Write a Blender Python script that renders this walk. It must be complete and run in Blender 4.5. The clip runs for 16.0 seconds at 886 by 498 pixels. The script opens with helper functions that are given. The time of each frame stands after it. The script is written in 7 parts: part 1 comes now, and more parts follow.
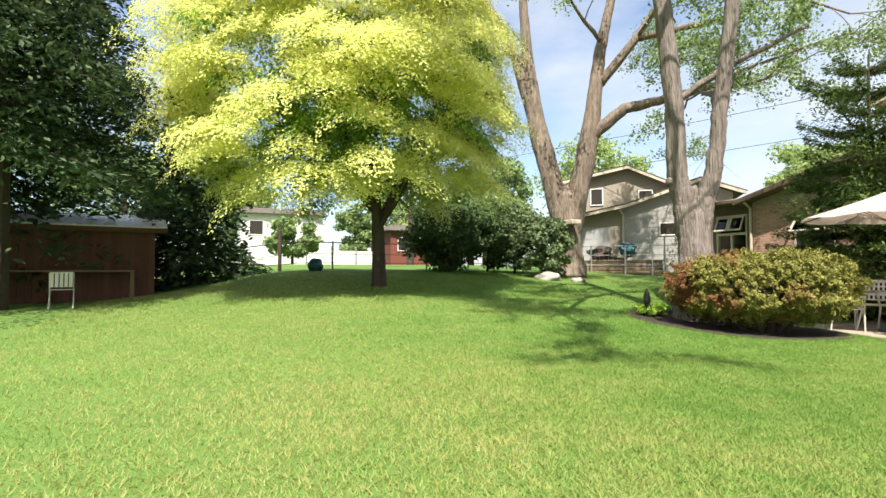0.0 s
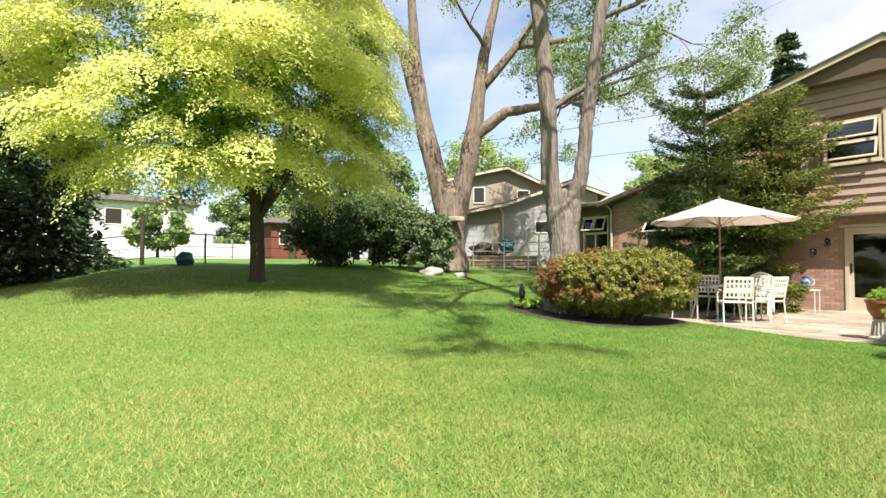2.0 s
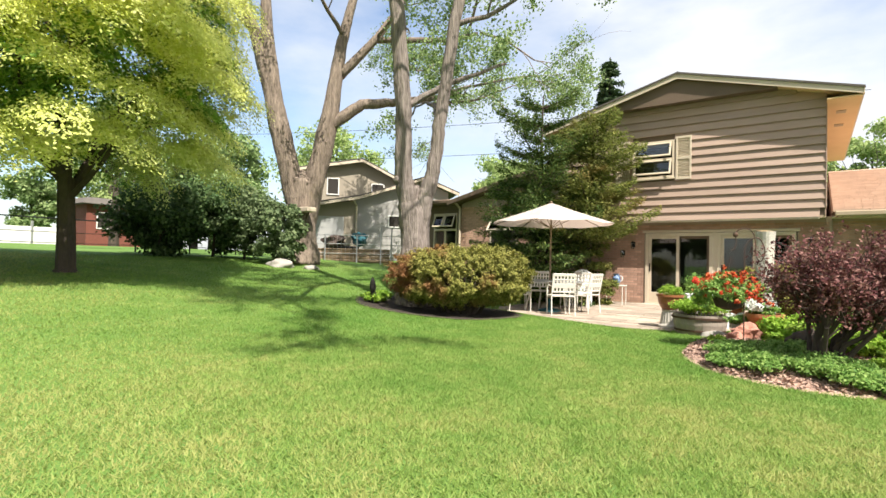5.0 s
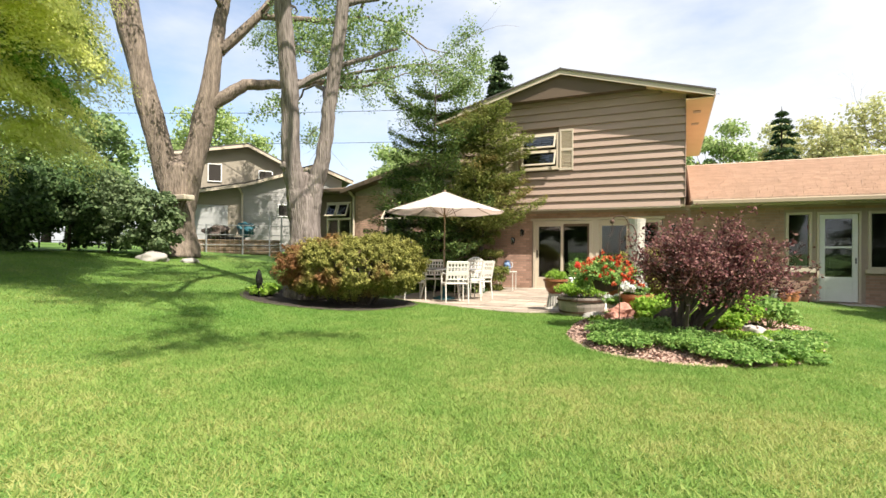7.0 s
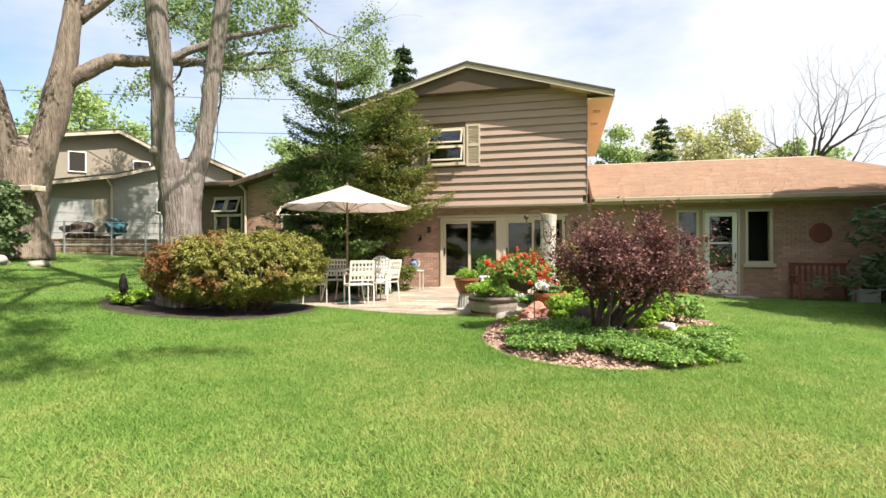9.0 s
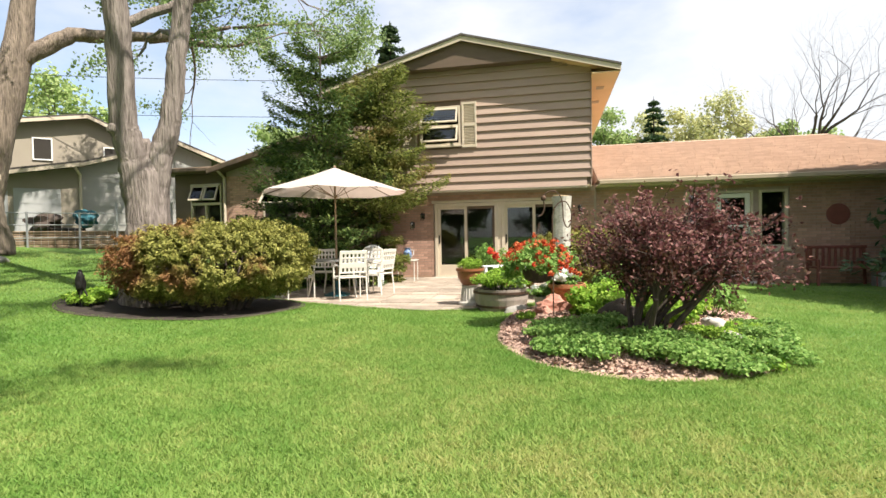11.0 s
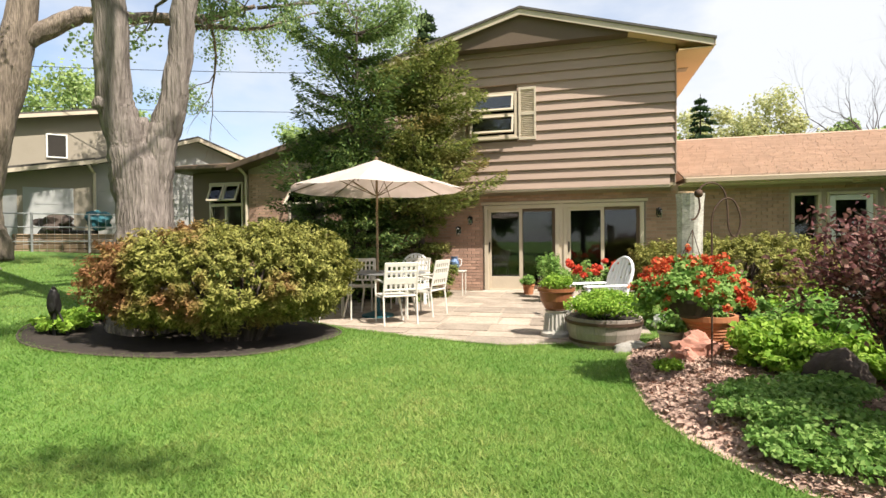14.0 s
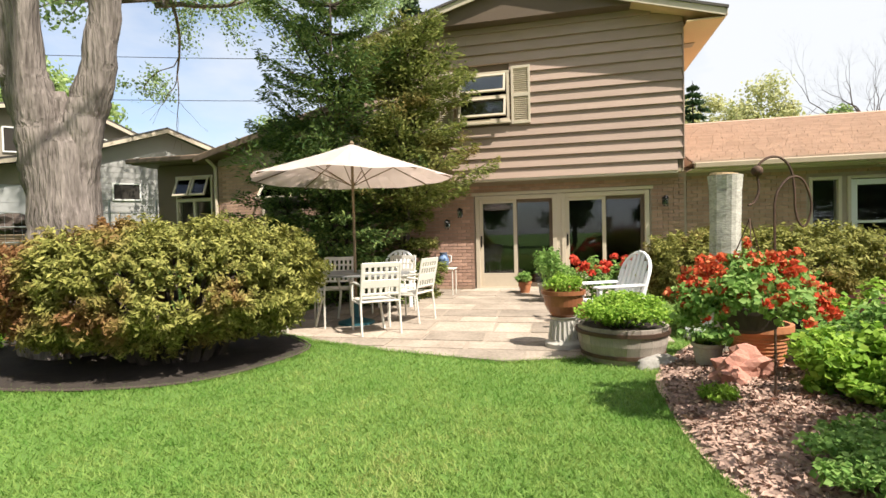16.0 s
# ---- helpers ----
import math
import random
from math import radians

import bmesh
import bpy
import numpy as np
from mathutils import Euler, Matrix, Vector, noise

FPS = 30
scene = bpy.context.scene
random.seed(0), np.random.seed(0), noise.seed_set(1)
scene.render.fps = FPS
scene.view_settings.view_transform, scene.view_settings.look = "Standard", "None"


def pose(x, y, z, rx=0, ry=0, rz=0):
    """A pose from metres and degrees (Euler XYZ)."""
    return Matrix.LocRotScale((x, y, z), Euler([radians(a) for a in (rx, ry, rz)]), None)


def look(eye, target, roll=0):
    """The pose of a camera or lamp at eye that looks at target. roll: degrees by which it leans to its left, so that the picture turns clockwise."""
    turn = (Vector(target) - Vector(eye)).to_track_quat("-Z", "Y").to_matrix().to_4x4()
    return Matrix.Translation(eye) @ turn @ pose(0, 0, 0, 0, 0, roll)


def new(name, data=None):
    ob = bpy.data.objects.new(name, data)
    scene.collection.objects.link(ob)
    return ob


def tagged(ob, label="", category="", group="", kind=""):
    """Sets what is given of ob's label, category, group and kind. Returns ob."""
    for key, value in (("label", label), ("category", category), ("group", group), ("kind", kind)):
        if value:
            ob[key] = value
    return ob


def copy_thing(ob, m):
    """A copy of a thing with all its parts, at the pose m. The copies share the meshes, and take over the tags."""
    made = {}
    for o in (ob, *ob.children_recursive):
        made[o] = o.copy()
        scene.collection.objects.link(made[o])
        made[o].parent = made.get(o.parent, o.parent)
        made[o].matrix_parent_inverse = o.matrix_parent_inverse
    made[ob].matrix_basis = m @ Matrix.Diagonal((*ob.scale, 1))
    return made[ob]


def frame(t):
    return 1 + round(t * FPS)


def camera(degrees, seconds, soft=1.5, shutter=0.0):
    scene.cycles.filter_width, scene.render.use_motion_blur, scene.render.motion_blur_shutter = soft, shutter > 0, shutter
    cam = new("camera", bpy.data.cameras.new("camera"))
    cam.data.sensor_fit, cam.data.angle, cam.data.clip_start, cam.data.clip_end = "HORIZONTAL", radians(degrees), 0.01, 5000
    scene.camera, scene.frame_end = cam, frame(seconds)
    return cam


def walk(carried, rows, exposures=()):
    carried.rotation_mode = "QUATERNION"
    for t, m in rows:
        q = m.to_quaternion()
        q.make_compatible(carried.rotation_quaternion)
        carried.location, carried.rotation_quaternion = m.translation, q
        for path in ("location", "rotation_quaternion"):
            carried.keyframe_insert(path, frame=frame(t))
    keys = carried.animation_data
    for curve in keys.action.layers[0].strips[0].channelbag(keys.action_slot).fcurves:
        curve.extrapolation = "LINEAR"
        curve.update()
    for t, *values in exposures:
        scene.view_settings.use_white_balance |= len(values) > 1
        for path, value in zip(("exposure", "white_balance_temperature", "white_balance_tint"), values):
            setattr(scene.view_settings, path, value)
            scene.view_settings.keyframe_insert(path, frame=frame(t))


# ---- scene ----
cam = camera(82.5, 16.0, soft=1.5)
PATH = [
    (0, (3.927, -15.707, 1.101), (2.109, -14.878, 1.187), -0.0),
    (0.5, (3.939, -15.691, 1.11), (2.166, -14.768, 1.184), -0.2),
    (1, (3.965, -15.716, 1.118), (2.246, -14.695, 1.182), -0.1),
    (1.5, (3.971, -15.711, 1.115), (2.315, -14.592, 1.177), -0.0),
    (2, (3.971, -15.703, 1.118), (2.382, -14.49, 1.183), 0.2),
    (2.5, (3.954, -15.642, 1.103), (2.431, -14.347, 1.177), 0.4),
    (3, (3.982, -15.665, 1.121), (2.526, -14.296, 1.196), 0.5),
    (5.3, (4.02, -15.7, 1.139), (2.893, -14.048, 1.182), 1.3),
    (5.5, (4.013, -15.669, 1.132), (2.924, -13.992, 1.174), 1.2),
    (6, (4.01, -15.655, 1.125), (3.018, -13.919, 1.155), 1.1),
    (6.5, (4.011, -15.636, 1.131), (3.11, -13.85, 1.145), 0.9),
    (7, (3.989, -15.536, 1.129), (3.161, -13.716, 1.139), 0.4),
    (7.5, (3.931, -15.369, 1.13), (3.18, -13.515, 1.142), -0.1),
    (8, (3.87, -15.187, 1.14), (3.204, -13.302, 1.151), -0.3),
    (8.5, (3.804, -15.03, 1.13), (3.235, -13.112, 1.14), -0.2),
    (9, (3.694, -14.871, 1.123), (3.224, -12.927, 1.128), -0.1),
    (9.2, (3.643, -14.81, 1.125), (3.207, -12.858, 1.125), -0.2),
    (11.3, (3.134, -13.821, 1.12), (2.712, -11.867, 1.075), -1.0),
    (11.5, (3.036, -13.681, 1.095), (2.597, -11.73, 1.058), -0.9),
    (12, (2.815, -13.32, 1.101), (2.336, -11.379, 1.072), -0.8),
    (12.5, (2.656, -13.045, 1.13), (2.138, -11.114, 1.106), -0.8),
    (13, (2.445, -12.771, 1.16), (1.931, -10.838, 1.14), -0.7),
    (13.5, (2.279, -12.51, 1.177), (1.776, -10.574, 1.159), -0.6),
    (14, (2.15, -12.293, 1.201), (1.648, -10.358, 1.175), -0.5),
    (14.5, (2.07, -12.068, 1.227), (1.563, -10.133, 1.188), -0.6),
    (15, (2.003, -11.853, 1.246), (1.501, -9.918, 1.196), -1.0),
    (15.5, (1.945, -11.602, 1.25), (1.464, -9.661, 1.193), -1.2),
    (16, (1.94, -11.297, 1.222), (1.476, -9.352, 1.171), -1.4),
]
walk(cam, [(t, look(eye, target, roll)) for t, eye, target, roll in PATH], [(0, 1.05), (3, 1.05), (9, 1.04), (16, 0.92)])

# ---- light ----
SUN = Vector((0.62, -0.335, 1.0)).normalized()
sun_data = bpy.data.lights.new("sun", "SUN")
sun_data.energy, sun_data.angle, sun_data.color = 5.0, radians(0.53), (1.0, 0.94, 0.84)
sun = new("sun", sun_data)
sun.rotation_mode = "QUATERNION"
sun.rotation_quaternion = SUN.to_track_quat("Z", "Y")
world = bpy.data.worlds.new("world")
scene.world = world
world.use_nodes = True
wn, wl = world.node_tree.nodes, world.node_tree.links
sky = wn.new("ShaderNodeTexSky")
sky.sky_type, sky.sun_disc = "NISHITA", False
sky.sun_elevation, sky.sun_rotation = math.asin(SUN.z), math.atan2(SUN.x, SUN.y)
sky.air_density, sky.dust_density, sky.ozone_density = 1.0, 1.5, 1.0
wc = wn.new("ShaderNodeTexCoord")
wmap = wn.new("ShaderNodeMapping")
wmap.inputs["Scale"].default_value = (1.0, 1.0, 2.6)
wnoise = wn.new("ShaderNodeTexNoise")
wnoise.inputs["Scale"].default_value, wnoise.inputs["Detail"].default_value = 1.5, 7.0
wnoise.inputs["Roughness"].default_value = 0.55
wramp = wn.new("ShaderNodeValToRGB")
wramp.color_ramp.elements[0].position, wramp.color_ramp.elements[1].position = 0.30, 0.58
wgain = wn.new("ShaderNodeVectorMath")
wgain.operation, wgain.inputs["Scale"].default_value = "SCALE", 2.6
wmix = wn.new("ShaderNodeMixRGB")
wmix.inputs[2].default_value = (11.0, 11.3, 11.8, 1)
wl.new(wc.outputs["Generated"], wmap.inputs["Vector"])
wl.new(wmap.outputs["Vector"], wnoise.inputs["Vector"])
wsep = wn.new("ShaderNodeSeparateXYZ")
wdot = wn.new("ShaderNodeMath")
wdot.operation, wdot.inputs[1].default_value = "MULTIPLY_ADD", 0.16
wl.new(wc.outputs["Generated"], wsep.inputs["Vector"])
wl.new(wsep.outputs["X"], wdot.inputs[0])
wl.new(wnoise.outputs["Fac"], wdot.inputs[2])
wl.new(wdot.outputs[0], wramp.inputs["Fac"])
wl.new(wramp.outputs["Color"], wmix.inputs[0])
wl.new(sky.outputs["Color"], wgain.inputs[0])
wl.new(wgain.outputs["Vector"], wmix.inputs[1])
wl.new(wmix.outputs["Color"], wn["Background"].inputs["Color"])
wn["Background"].inputs["Strength"].default_value = 0.046

# ---- materials ----


def material(name, a, b=None, scale=6.0, rough=0.8, bump=0.15, fine=60.0, metal=0.0, stretch=(1, 1, 1), island=0.0, random_ob=0.0, spec=0.3, stain=0.25, bump_dist=0.02):
    """Two-scale noise between two colours, with relief; optional variation per loose piece or per object."""
    m = bpy.data.materials.new(name)
    m.use_nodes = True
    n, l = m.node_tree.nodes, m.node_tree.links
    bsdf = n["Principled BSDF"]
    b = b or tuple(c * 0.72 for c in a)
    co = n.new("ShaderNodeTexCoord")
    mp = n.new("ShaderNodeMapping")
    mp.inputs["Scale"].default_value = stretch
    l.new(co.outputs["Object"], mp.inputs["Vector"])
    big, small = n.new("ShaderNodeTexNoise"), n.new("ShaderNodeTexNoise")
    big.inputs["Scale"].default_value, big.inputs["Detail"].default_value = scale, 4.0
    small.inputs["Scale"].default_value, small.inputs["Detail"].default_value = fine, 5.0
    for t in (big, small):
        l.new(mp.outputs["Vector"], t.inputs["Vector"])
    add = n.new("ShaderNodeMath")
    add.operation = "MULTIPLY_ADD"
    add.inputs[1].default_value = 0.5
    half = n.new("ShaderNodeMath")
    half.operation = "MULTIPLY"
    half.inputs[1].default_value = 0.5
    l.new(big.outputs["Fac"], half.inputs[0])
    l.new(small.outputs["Fac"], add.inputs[0])
    l.new(half.outputs[0], add.inputs[2])
    ramp = n.new("ShaderNodeValToRGB")
    ramp.color_ramp.elements[0].position, ramp.color_ramp.elements[1].position = 0.5 - stain, 0.5 + stain
    ramp.color_ramp.elements[0].color, ramp.color_ramp.elements[1].color = (*b, 1), (*a, 1)
    l.new(add.outputs[0], ramp.inputs["Fac"])
    last = ramp.outputs["Color"]
    for amount, node, out in ((island, "ShaderNodeNewGeometry", "Random Per Island"), (random_ob, "ShaderNodeObjectInfo", "Random")):
        if amount:
            src = n.new(node)
            mr = n.new("ShaderNodeMapRange")
            mr.inputs["To Min"].default_value, mr.inputs["To Max"].default_value = 1 - amount, 1 + amount
            hsv = n.new("ShaderNodeHueSaturation")
            l.new(src.outputs[out], mr.inputs["Value"])
            l.new(mr.outputs["Result"], hsv.inputs["Value"])
            l.new(last, hsv.inputs["Color"])
            last = hsv.outputs["Color"]
    l.new(last, bsdf.inputs["Base Color"])
    bsdf.inputs["Roughness"].default_value, bsdf.inputs["Metallic"].default_value = rough, metal
    bsdf.inputs["Specular IOR Level"].default_value = spec
    if bump:
        bp = n.new("ShaderNodeBump")
        bp.inputs["Strength"].default_value, bp.inputs["Distance"].default_value = bump, bump_dist
        l.new(add.outputs[0], bp.inputs["Height"])
        l.new(bp.outputs["Normal"], bsdf.inputs["Normal"])
    return m


def leaf_material(name, cols, through_light=0.35, rough=0.55, patch=0.0, patch_col=(0.2, 0.08, 0.03), patch_scale=1.2, patch_lean=0.0):
    """Leaves: colour by loose piece, with some light passing through; patches of another tint by place."""
    m = bpy.data.materials.new(name)
    m.use_nodes = True
    n, l = m.node_tree.nodes, m.node_tree.links
    bsdf, out = n["Principled BSDF"], n["Material Output"]
    geo = n.new("ShaderNodeNewGeometry")
    ramp = n.new("ShaderNodeValToRGB")
    e = ramp.color_ramp.elements
    while len(e) < len(cols):
        e.new(0.5)
    for k, c in enumerate(cols):
        e[k].position, e[k].color = k / (len(cols) - 1), (*c, 1)
    l.new(geo.outputs["Random Per Island"], ramp.inputs["Fac"])
    last = ramp.outputs["Color"]
    if patch:
        co, no, r2, mx = (n.new(x) for x in ("ShaderNodeTexCoord", "ShaderNodeTexNoise", "ShaderNodeValToRGB", "ShaderNodeMixRGB"))
        no.inputs["Scale"].default_value, no.inputs["Detail"].default_value = patch_scale, 4.0
        r2.color_ramp.elements[0].position, r2.color_ramp.elements[1].position = 0.62 - patch, 0.72 - patch * 0.5
        l.new(co.outputs["Object"], no.inputs["Vector"])
        sx, ln = n.new("ShaderNodeSeparateXYZ"), n.new("ShaderNodeMath")
        ln.operation, ln.inputs[1].default_value = "MULTIPLY_ADD", patch_lean
        l.new(co.outputs["Object"], sx.inputs["Vector"])
        l.new(sx.outputs["X"], ln.inputs[0])
        l.new(no.outputs["Fac"], ln.inputs[2])
        l.new(ln.outputs[0], r2.inputs["Fac"])
        l.new(r2.outputs["Color"], mx.inputs[0])
        l.new(last, mx.inputs[1])
        mx.inputs[2].default_value = (*patch_col, 1)
        last = mx.outputs["Color"]
    l.new(last, bsdf.inputs["Base Color"])
    bsdf.inputs["Roughness"].default_value = rough
    bsdf.inputs["Specular IOR Level"].default_value = 0.14
    tr, mix = n.new("ShaderNodeBsdfTranslucent"), n.new("ShaderNodeMixShader")
    l.new(last, tr.inputs["Color"])
    mix.inputs["Fac"].default_value = through_light
    l.new(bsdf.outputs["BSDF"], mix.inputs[1])
    l.new(tr.outputs["BSDF"], mix.inputs[2])
    l.new(mix.outputs["Shader"], out.inputs["Surface"])
    return m


def glass_material(name, tint=(0.9, 0.95, 0.95), reflect=0.02):
    """A pane: mostly clear, with a mirror-like sheen."""
    m = bpy.data.materials.new(name)
    m.use_nodes = True
    n, l = m.node_tree.nodes, m.node_tree.links
    tr, gl, mix, fr = (n.new(x) for x in ("ShaderNodeBsdfTransparent", "ShaderNodeBsdfGlossy", "ShaderNodeMixShader", "ShaderNodeFresnel"))
    tr.inputs["Color"].default_value = (*tint, 1)
    gl.inputs["Roughness"].default_value = 0.015
    fr.inputs["IOR"].default_value = 1.45
    ad = n.new("ShaderNodeMath")
    ad.inputs[1].default_value = reflect
    l.new(fr.outputs["Fac"], ad.inputs[0])
    l.new(ad.outputs[0], mix.inputs["Fac"])
    l.new(tr.outputs["BSDF"], mix.inputs[1])
    l.new(gl.outputs["BSDF"], mix.inputs[2])
    l.new(mix.outputs["Shader"], n["Material Output"].inputs["Surface"])
    return m


def grass_material():
    """Mown blades: green by broad and small patches of the lawn, a little by blade."""
    m = bpy.data.materials.new("grass_blades")
    m.use_nodes = True
    n, l = m.node_tree.nodes, m.node_tree.links
    bsdf, out = n["Principled BSDF"], n["Material Output"]
    co, geo = n.new("ShaderNodeTexCoord"), n.new("ShaderNodeNewGeometry")
    total = None
    for scale, detail, weight in ((0.22, 3.0, 0.42), (1.6, 4.0, 0.33), (9.0, 2.0, 0.25)):
        no, mu = n.new("ShaderNodeTexNoise"), n.new("ShaderNodeMath")
        no.inputs["Scale"].default_value, no.inputs["Detail"].default_value = scale, detail
        mu.operation, mu.inputs[1].default_value = "MULTIPLY_ADD", weight
        l.new(co.outputs["Object"], no.inputs["Vector"])
        l.new(no.outputs["Fac"], mu.inputs[0])
        if total:
            l.new(total, mu.inputs[2])
        else:
            mu.inputs[2].default_value = 0.0
        total = mu.outputs[0]
    # drier and yellower away from the house
    sep, dry, add = n.new("ShaderNodeSeparateXYZ"), n.new("ShaderNodeMapRange"), n.new("ShaderNodeMath")
    l.new(co.outputs["Object"], sep.inputs["Vector"])
    l.new(sep.outputs["Y"], dry.inputs["Value"])
    for key, val in (("From Min", -14.5), ("From Max", -9.5), ("To Min", 0.085), ("To Max", -0.045)):
        dry.inputs[key].default_value = val
    l.new(dry.outputs["Result"], add.inputs[0])
    l.new(total, add.inputs[1])
    isl = n.new("ShaderNodeMath")
    isl.operation, isl.inputs[1].default_value = "MULTIPLY_ADD", 0.12
    l.new(geo.outputs["Random Per Island"], isl.inputs[0])
    l.new(add.outputs[0], isl.inputs[2])
    ramp = n.new("ShaderNodeValToRGB")
    e = ramp.color_ramp.elements
    e.new(0.58)
    for k, (p, c) in enumerate(((0.41, (0.16, 0.305, 0.06)), (0.57, (0.29, 0.40, 0.105)), (0.70, (0.445, 0.455, 0.165)))):
        e[k].position, e[k].color = p, (*c, 1)
    l.new(isl.outputs[0], ramp.inputs["Fac"])
    l.new(ramp.outputs["Color"], bsdf.inputs["Base Color"])
    bsdf.inputs["Roughness"].default_value, bsdf.inputs["Specular IOR Level"].default_value = 0.6, 0.15
    tr, mix = n.new("ShaderNodeBsdfTranslucent"), n.new("ShaderNodeMixShader")
    l.new(ramp.outputs["Color"], tr.inputs["Color"])
    mix.inputs["Fac"].default_value = 0.5
    l.new(bsdf.outputs["BSDF"], mix.inputs[1])
    l.new(tr.outputs["BSDF"], mix.inputs[2])
    l.new(mix.outputs["Shader"], out.inputs["Surface"])
    return m


GRASS = material("grass_soil", (0.125, 0.215, 0.045), (0.08, 0.15, 0.028), scale=0.6, fine=24, rough=0.9, bump=0.5, bump_dist=0.04)
BLADE = grass_material()
SIDING = material("brown_siding", (0.42, 0.305, 0.245), (0.33, 0.235, 0.187), scale=1.5, fine=40, rough=0.6, bump=0.14, stretch=(1, 8, 8), random_ob=0.08)
# dark brown with shade put in, for the gable and west eaves
GABLE = material("shaded_brown", (0.15, 0.105, 0.075), (0.12, 0.085, 0.06), scale=2, fine=40, rough=0.65, bump=0.1)
BRICK = material("brick", (0.49, 0.31, 0.235), (0.37, 0.225, 0.165), scale=9, fine=70, rough=0.85, bump=0.3, random_ob=0.16, island=0.16)
MORTAR = material("mortar", (0.42, 0.335, 0.275), (0.33, 0.26, 0.205), scale=12, fine=90, rough=0.95, bump=0.3)
CREAM = material("cream_paint", (0.60, 0.51, 0.40), (0.50, 0.42, 0.32), scale=3, fine=50, rough=0.5, bump=0.06)
FASCIA = material("fascia_paint", (0.42, 0.34, 0.24), (0.32, 0.25, 0.17), scale=3, fine=40, rough=0.55, bump=0.06)
SOFFIT = material("soffit_paint", (0.72, 0.52, 0.30), (0.62, 0.43, 0.24), scale=2, fine=30, rough=0.7, bump=0.08)
WHITE = material("white_paint", (0.8, 0.79, 0.76), (0.7, 0.68, 0.64), scale=4, fine=60, rough=0.4, bump=0.05)
SHINGLE = material("tan_shingles", (0.56, 0.395, 0.30), (0.42, 0.29, 0.215), scale=2.5, fine=120, rough=0.95, bump=0.4, island=0.08)
DARKROOF = material("grey_shingles", (0.13, 0.115, 0.1), (0.08, 0.07, 0.065), scale=3, fine=90, rough=0.95, bump=0.4, island=0.15)
STONE = material("flagstone", (0.44, 0.365, 0.295), (0.23, 0.185, 0.145), scale=2.2, fine=30, rough=0.85, bump=0.4, random_ob=0.2, stain=0.17)
MULCH = material("mulch", (0.48, 0.325, 0.255), (0.22, 0.145, 0.115), scale=9, fine=60, rough=0.95, bump=0.8, island=0.4)
# dark potting soil; under the hedge its colour also holds the hedge's shade
SOIL = material("dark_shaded_soil", (0.055, 0.042, 0.034), (0.022, 0.018, 0.015), scale=8, fine=50, rough=0.95, bump=0.6)
GLASS = glass_material("window_glass")
# near-black colour stands in for unlit rooms, on opaque window panes too
DARK = material("unlit_room_dark", (0.045, 0.038, 0.032), (0.03, 0.026, 0.022), scale=2, fine=20, rough=0.9, bump=0)
METALW = material("white_metal", (0.72, 0.69, 0.63), (0.58, 0.55, 0.48), scale=6, fine=80, rough=0.35, bump=0.04)
PLASTIC = material("white_plastic", (0.82, 0.82, 0.82), (0.74, 0.74, 0.74), scale=5, fine=60, rough=0.35, bump=0.03)
BARKG = material("grey_bark", (0.31, 0.26, 0.232), (0.10, 0.08, 0.07), scale=13, fine=40, rough=0.95, bump=1.0, bump_dist=0.09, stretch=(1, 1, 0.12), stain=0.16)
BARKB = material("brown_bark", (0.33, 0.26, 0.205), (0.10, 0.078, 0.062), scale=11, fine=40, rough=0.95, bump=1.0, bump_dist=0.09, stretch=(1, 1, 0.13), stain=0.15)
BARKD = material("dark_bark", (0.10, 0.075, 0.06), (0.045, 0.035, 0.03), scale=6, fine=30, rough=0.95, bump=0.9, stretch=(1, 1, 0.3))
TERRA = material("terracotta", (0.46, 0.19, 0.09), (0.36, 0.14, 0.065), scale=5, fine=60, rough=0.7, bump=0.15)
GLAZED = material("glazed_clay", (0.30, 0.115, 0.055), (0.20, 0.075, 0.035), scale=4, fine=40, rough=0.3, bump=0.06)
SAND = material("joint_sand", (0.40, 0.33, 0.265), (0.25, 0.205, 0.16), scale=6, fine=60, rough=0.95, bump=0.3)
CONCRETE = material("concrete", (0.52, 0.49, 0.44), (0.36, 0.33, 0.29), scale=5, fine=60, rough=0.9, bump=0.25)
REDROCK = material("red_boulder", (0.50, 0.25, 0.19), (0.36, 0.17, 0.125), scale=3.5, fine=40, rough=0.9, bump=0.5)
GREYROCK = material("grey_stone", (0.42, 0.39, 0.35), (0.24, 0.22, 0.2), scale=5, fine=50, rough=0.9, bump=0.5)
CANVAS = material("umbrella_canvas", (0.78, 0.69, 0.65), (0.71, 0.62, 0.575), scale=2, fine=120, rough=0.85, bump=0.1)
BLACKM = material("black_metal", (0.03, 0.028, 0.026), (0.02, 0.018, 0.017), scale=6, fine=60, rough=0.45, bump=0.05, metal=0.5)
RUST = material("rusty_iron", (0.13, 0.075, 0.05), (0.06, 0.04, 0.03), scale=9, fine=60, rough=0.7, bump=0.2, metal=0.4)
TIMBER = material("landscape_timber", (0.30, 0.22, 0.14), (0.17, 0.12, 0.08), scale=5, fine=40, rough=0.9, bump=0.4, stretch=(0.3, 3, 3), random_ob=0.15)
GREYWOOD = material("weathered_wood", (0.40, 0.34, 0.29), (0.22, 0.18, 0.15), scale=6, fine=50, rough=0.9, bump=0.4, stretch=(3, 3, 0.4), random_ob=0.12)
SHEDW = material("shed_boards", (0.17, 0.078, 0.057), (0.10, 0.05, 0.036), scale=3, fine=30, rough=0.85, bump=0.2, stretch=(3, 3, 0.4), random_ob=0.12)
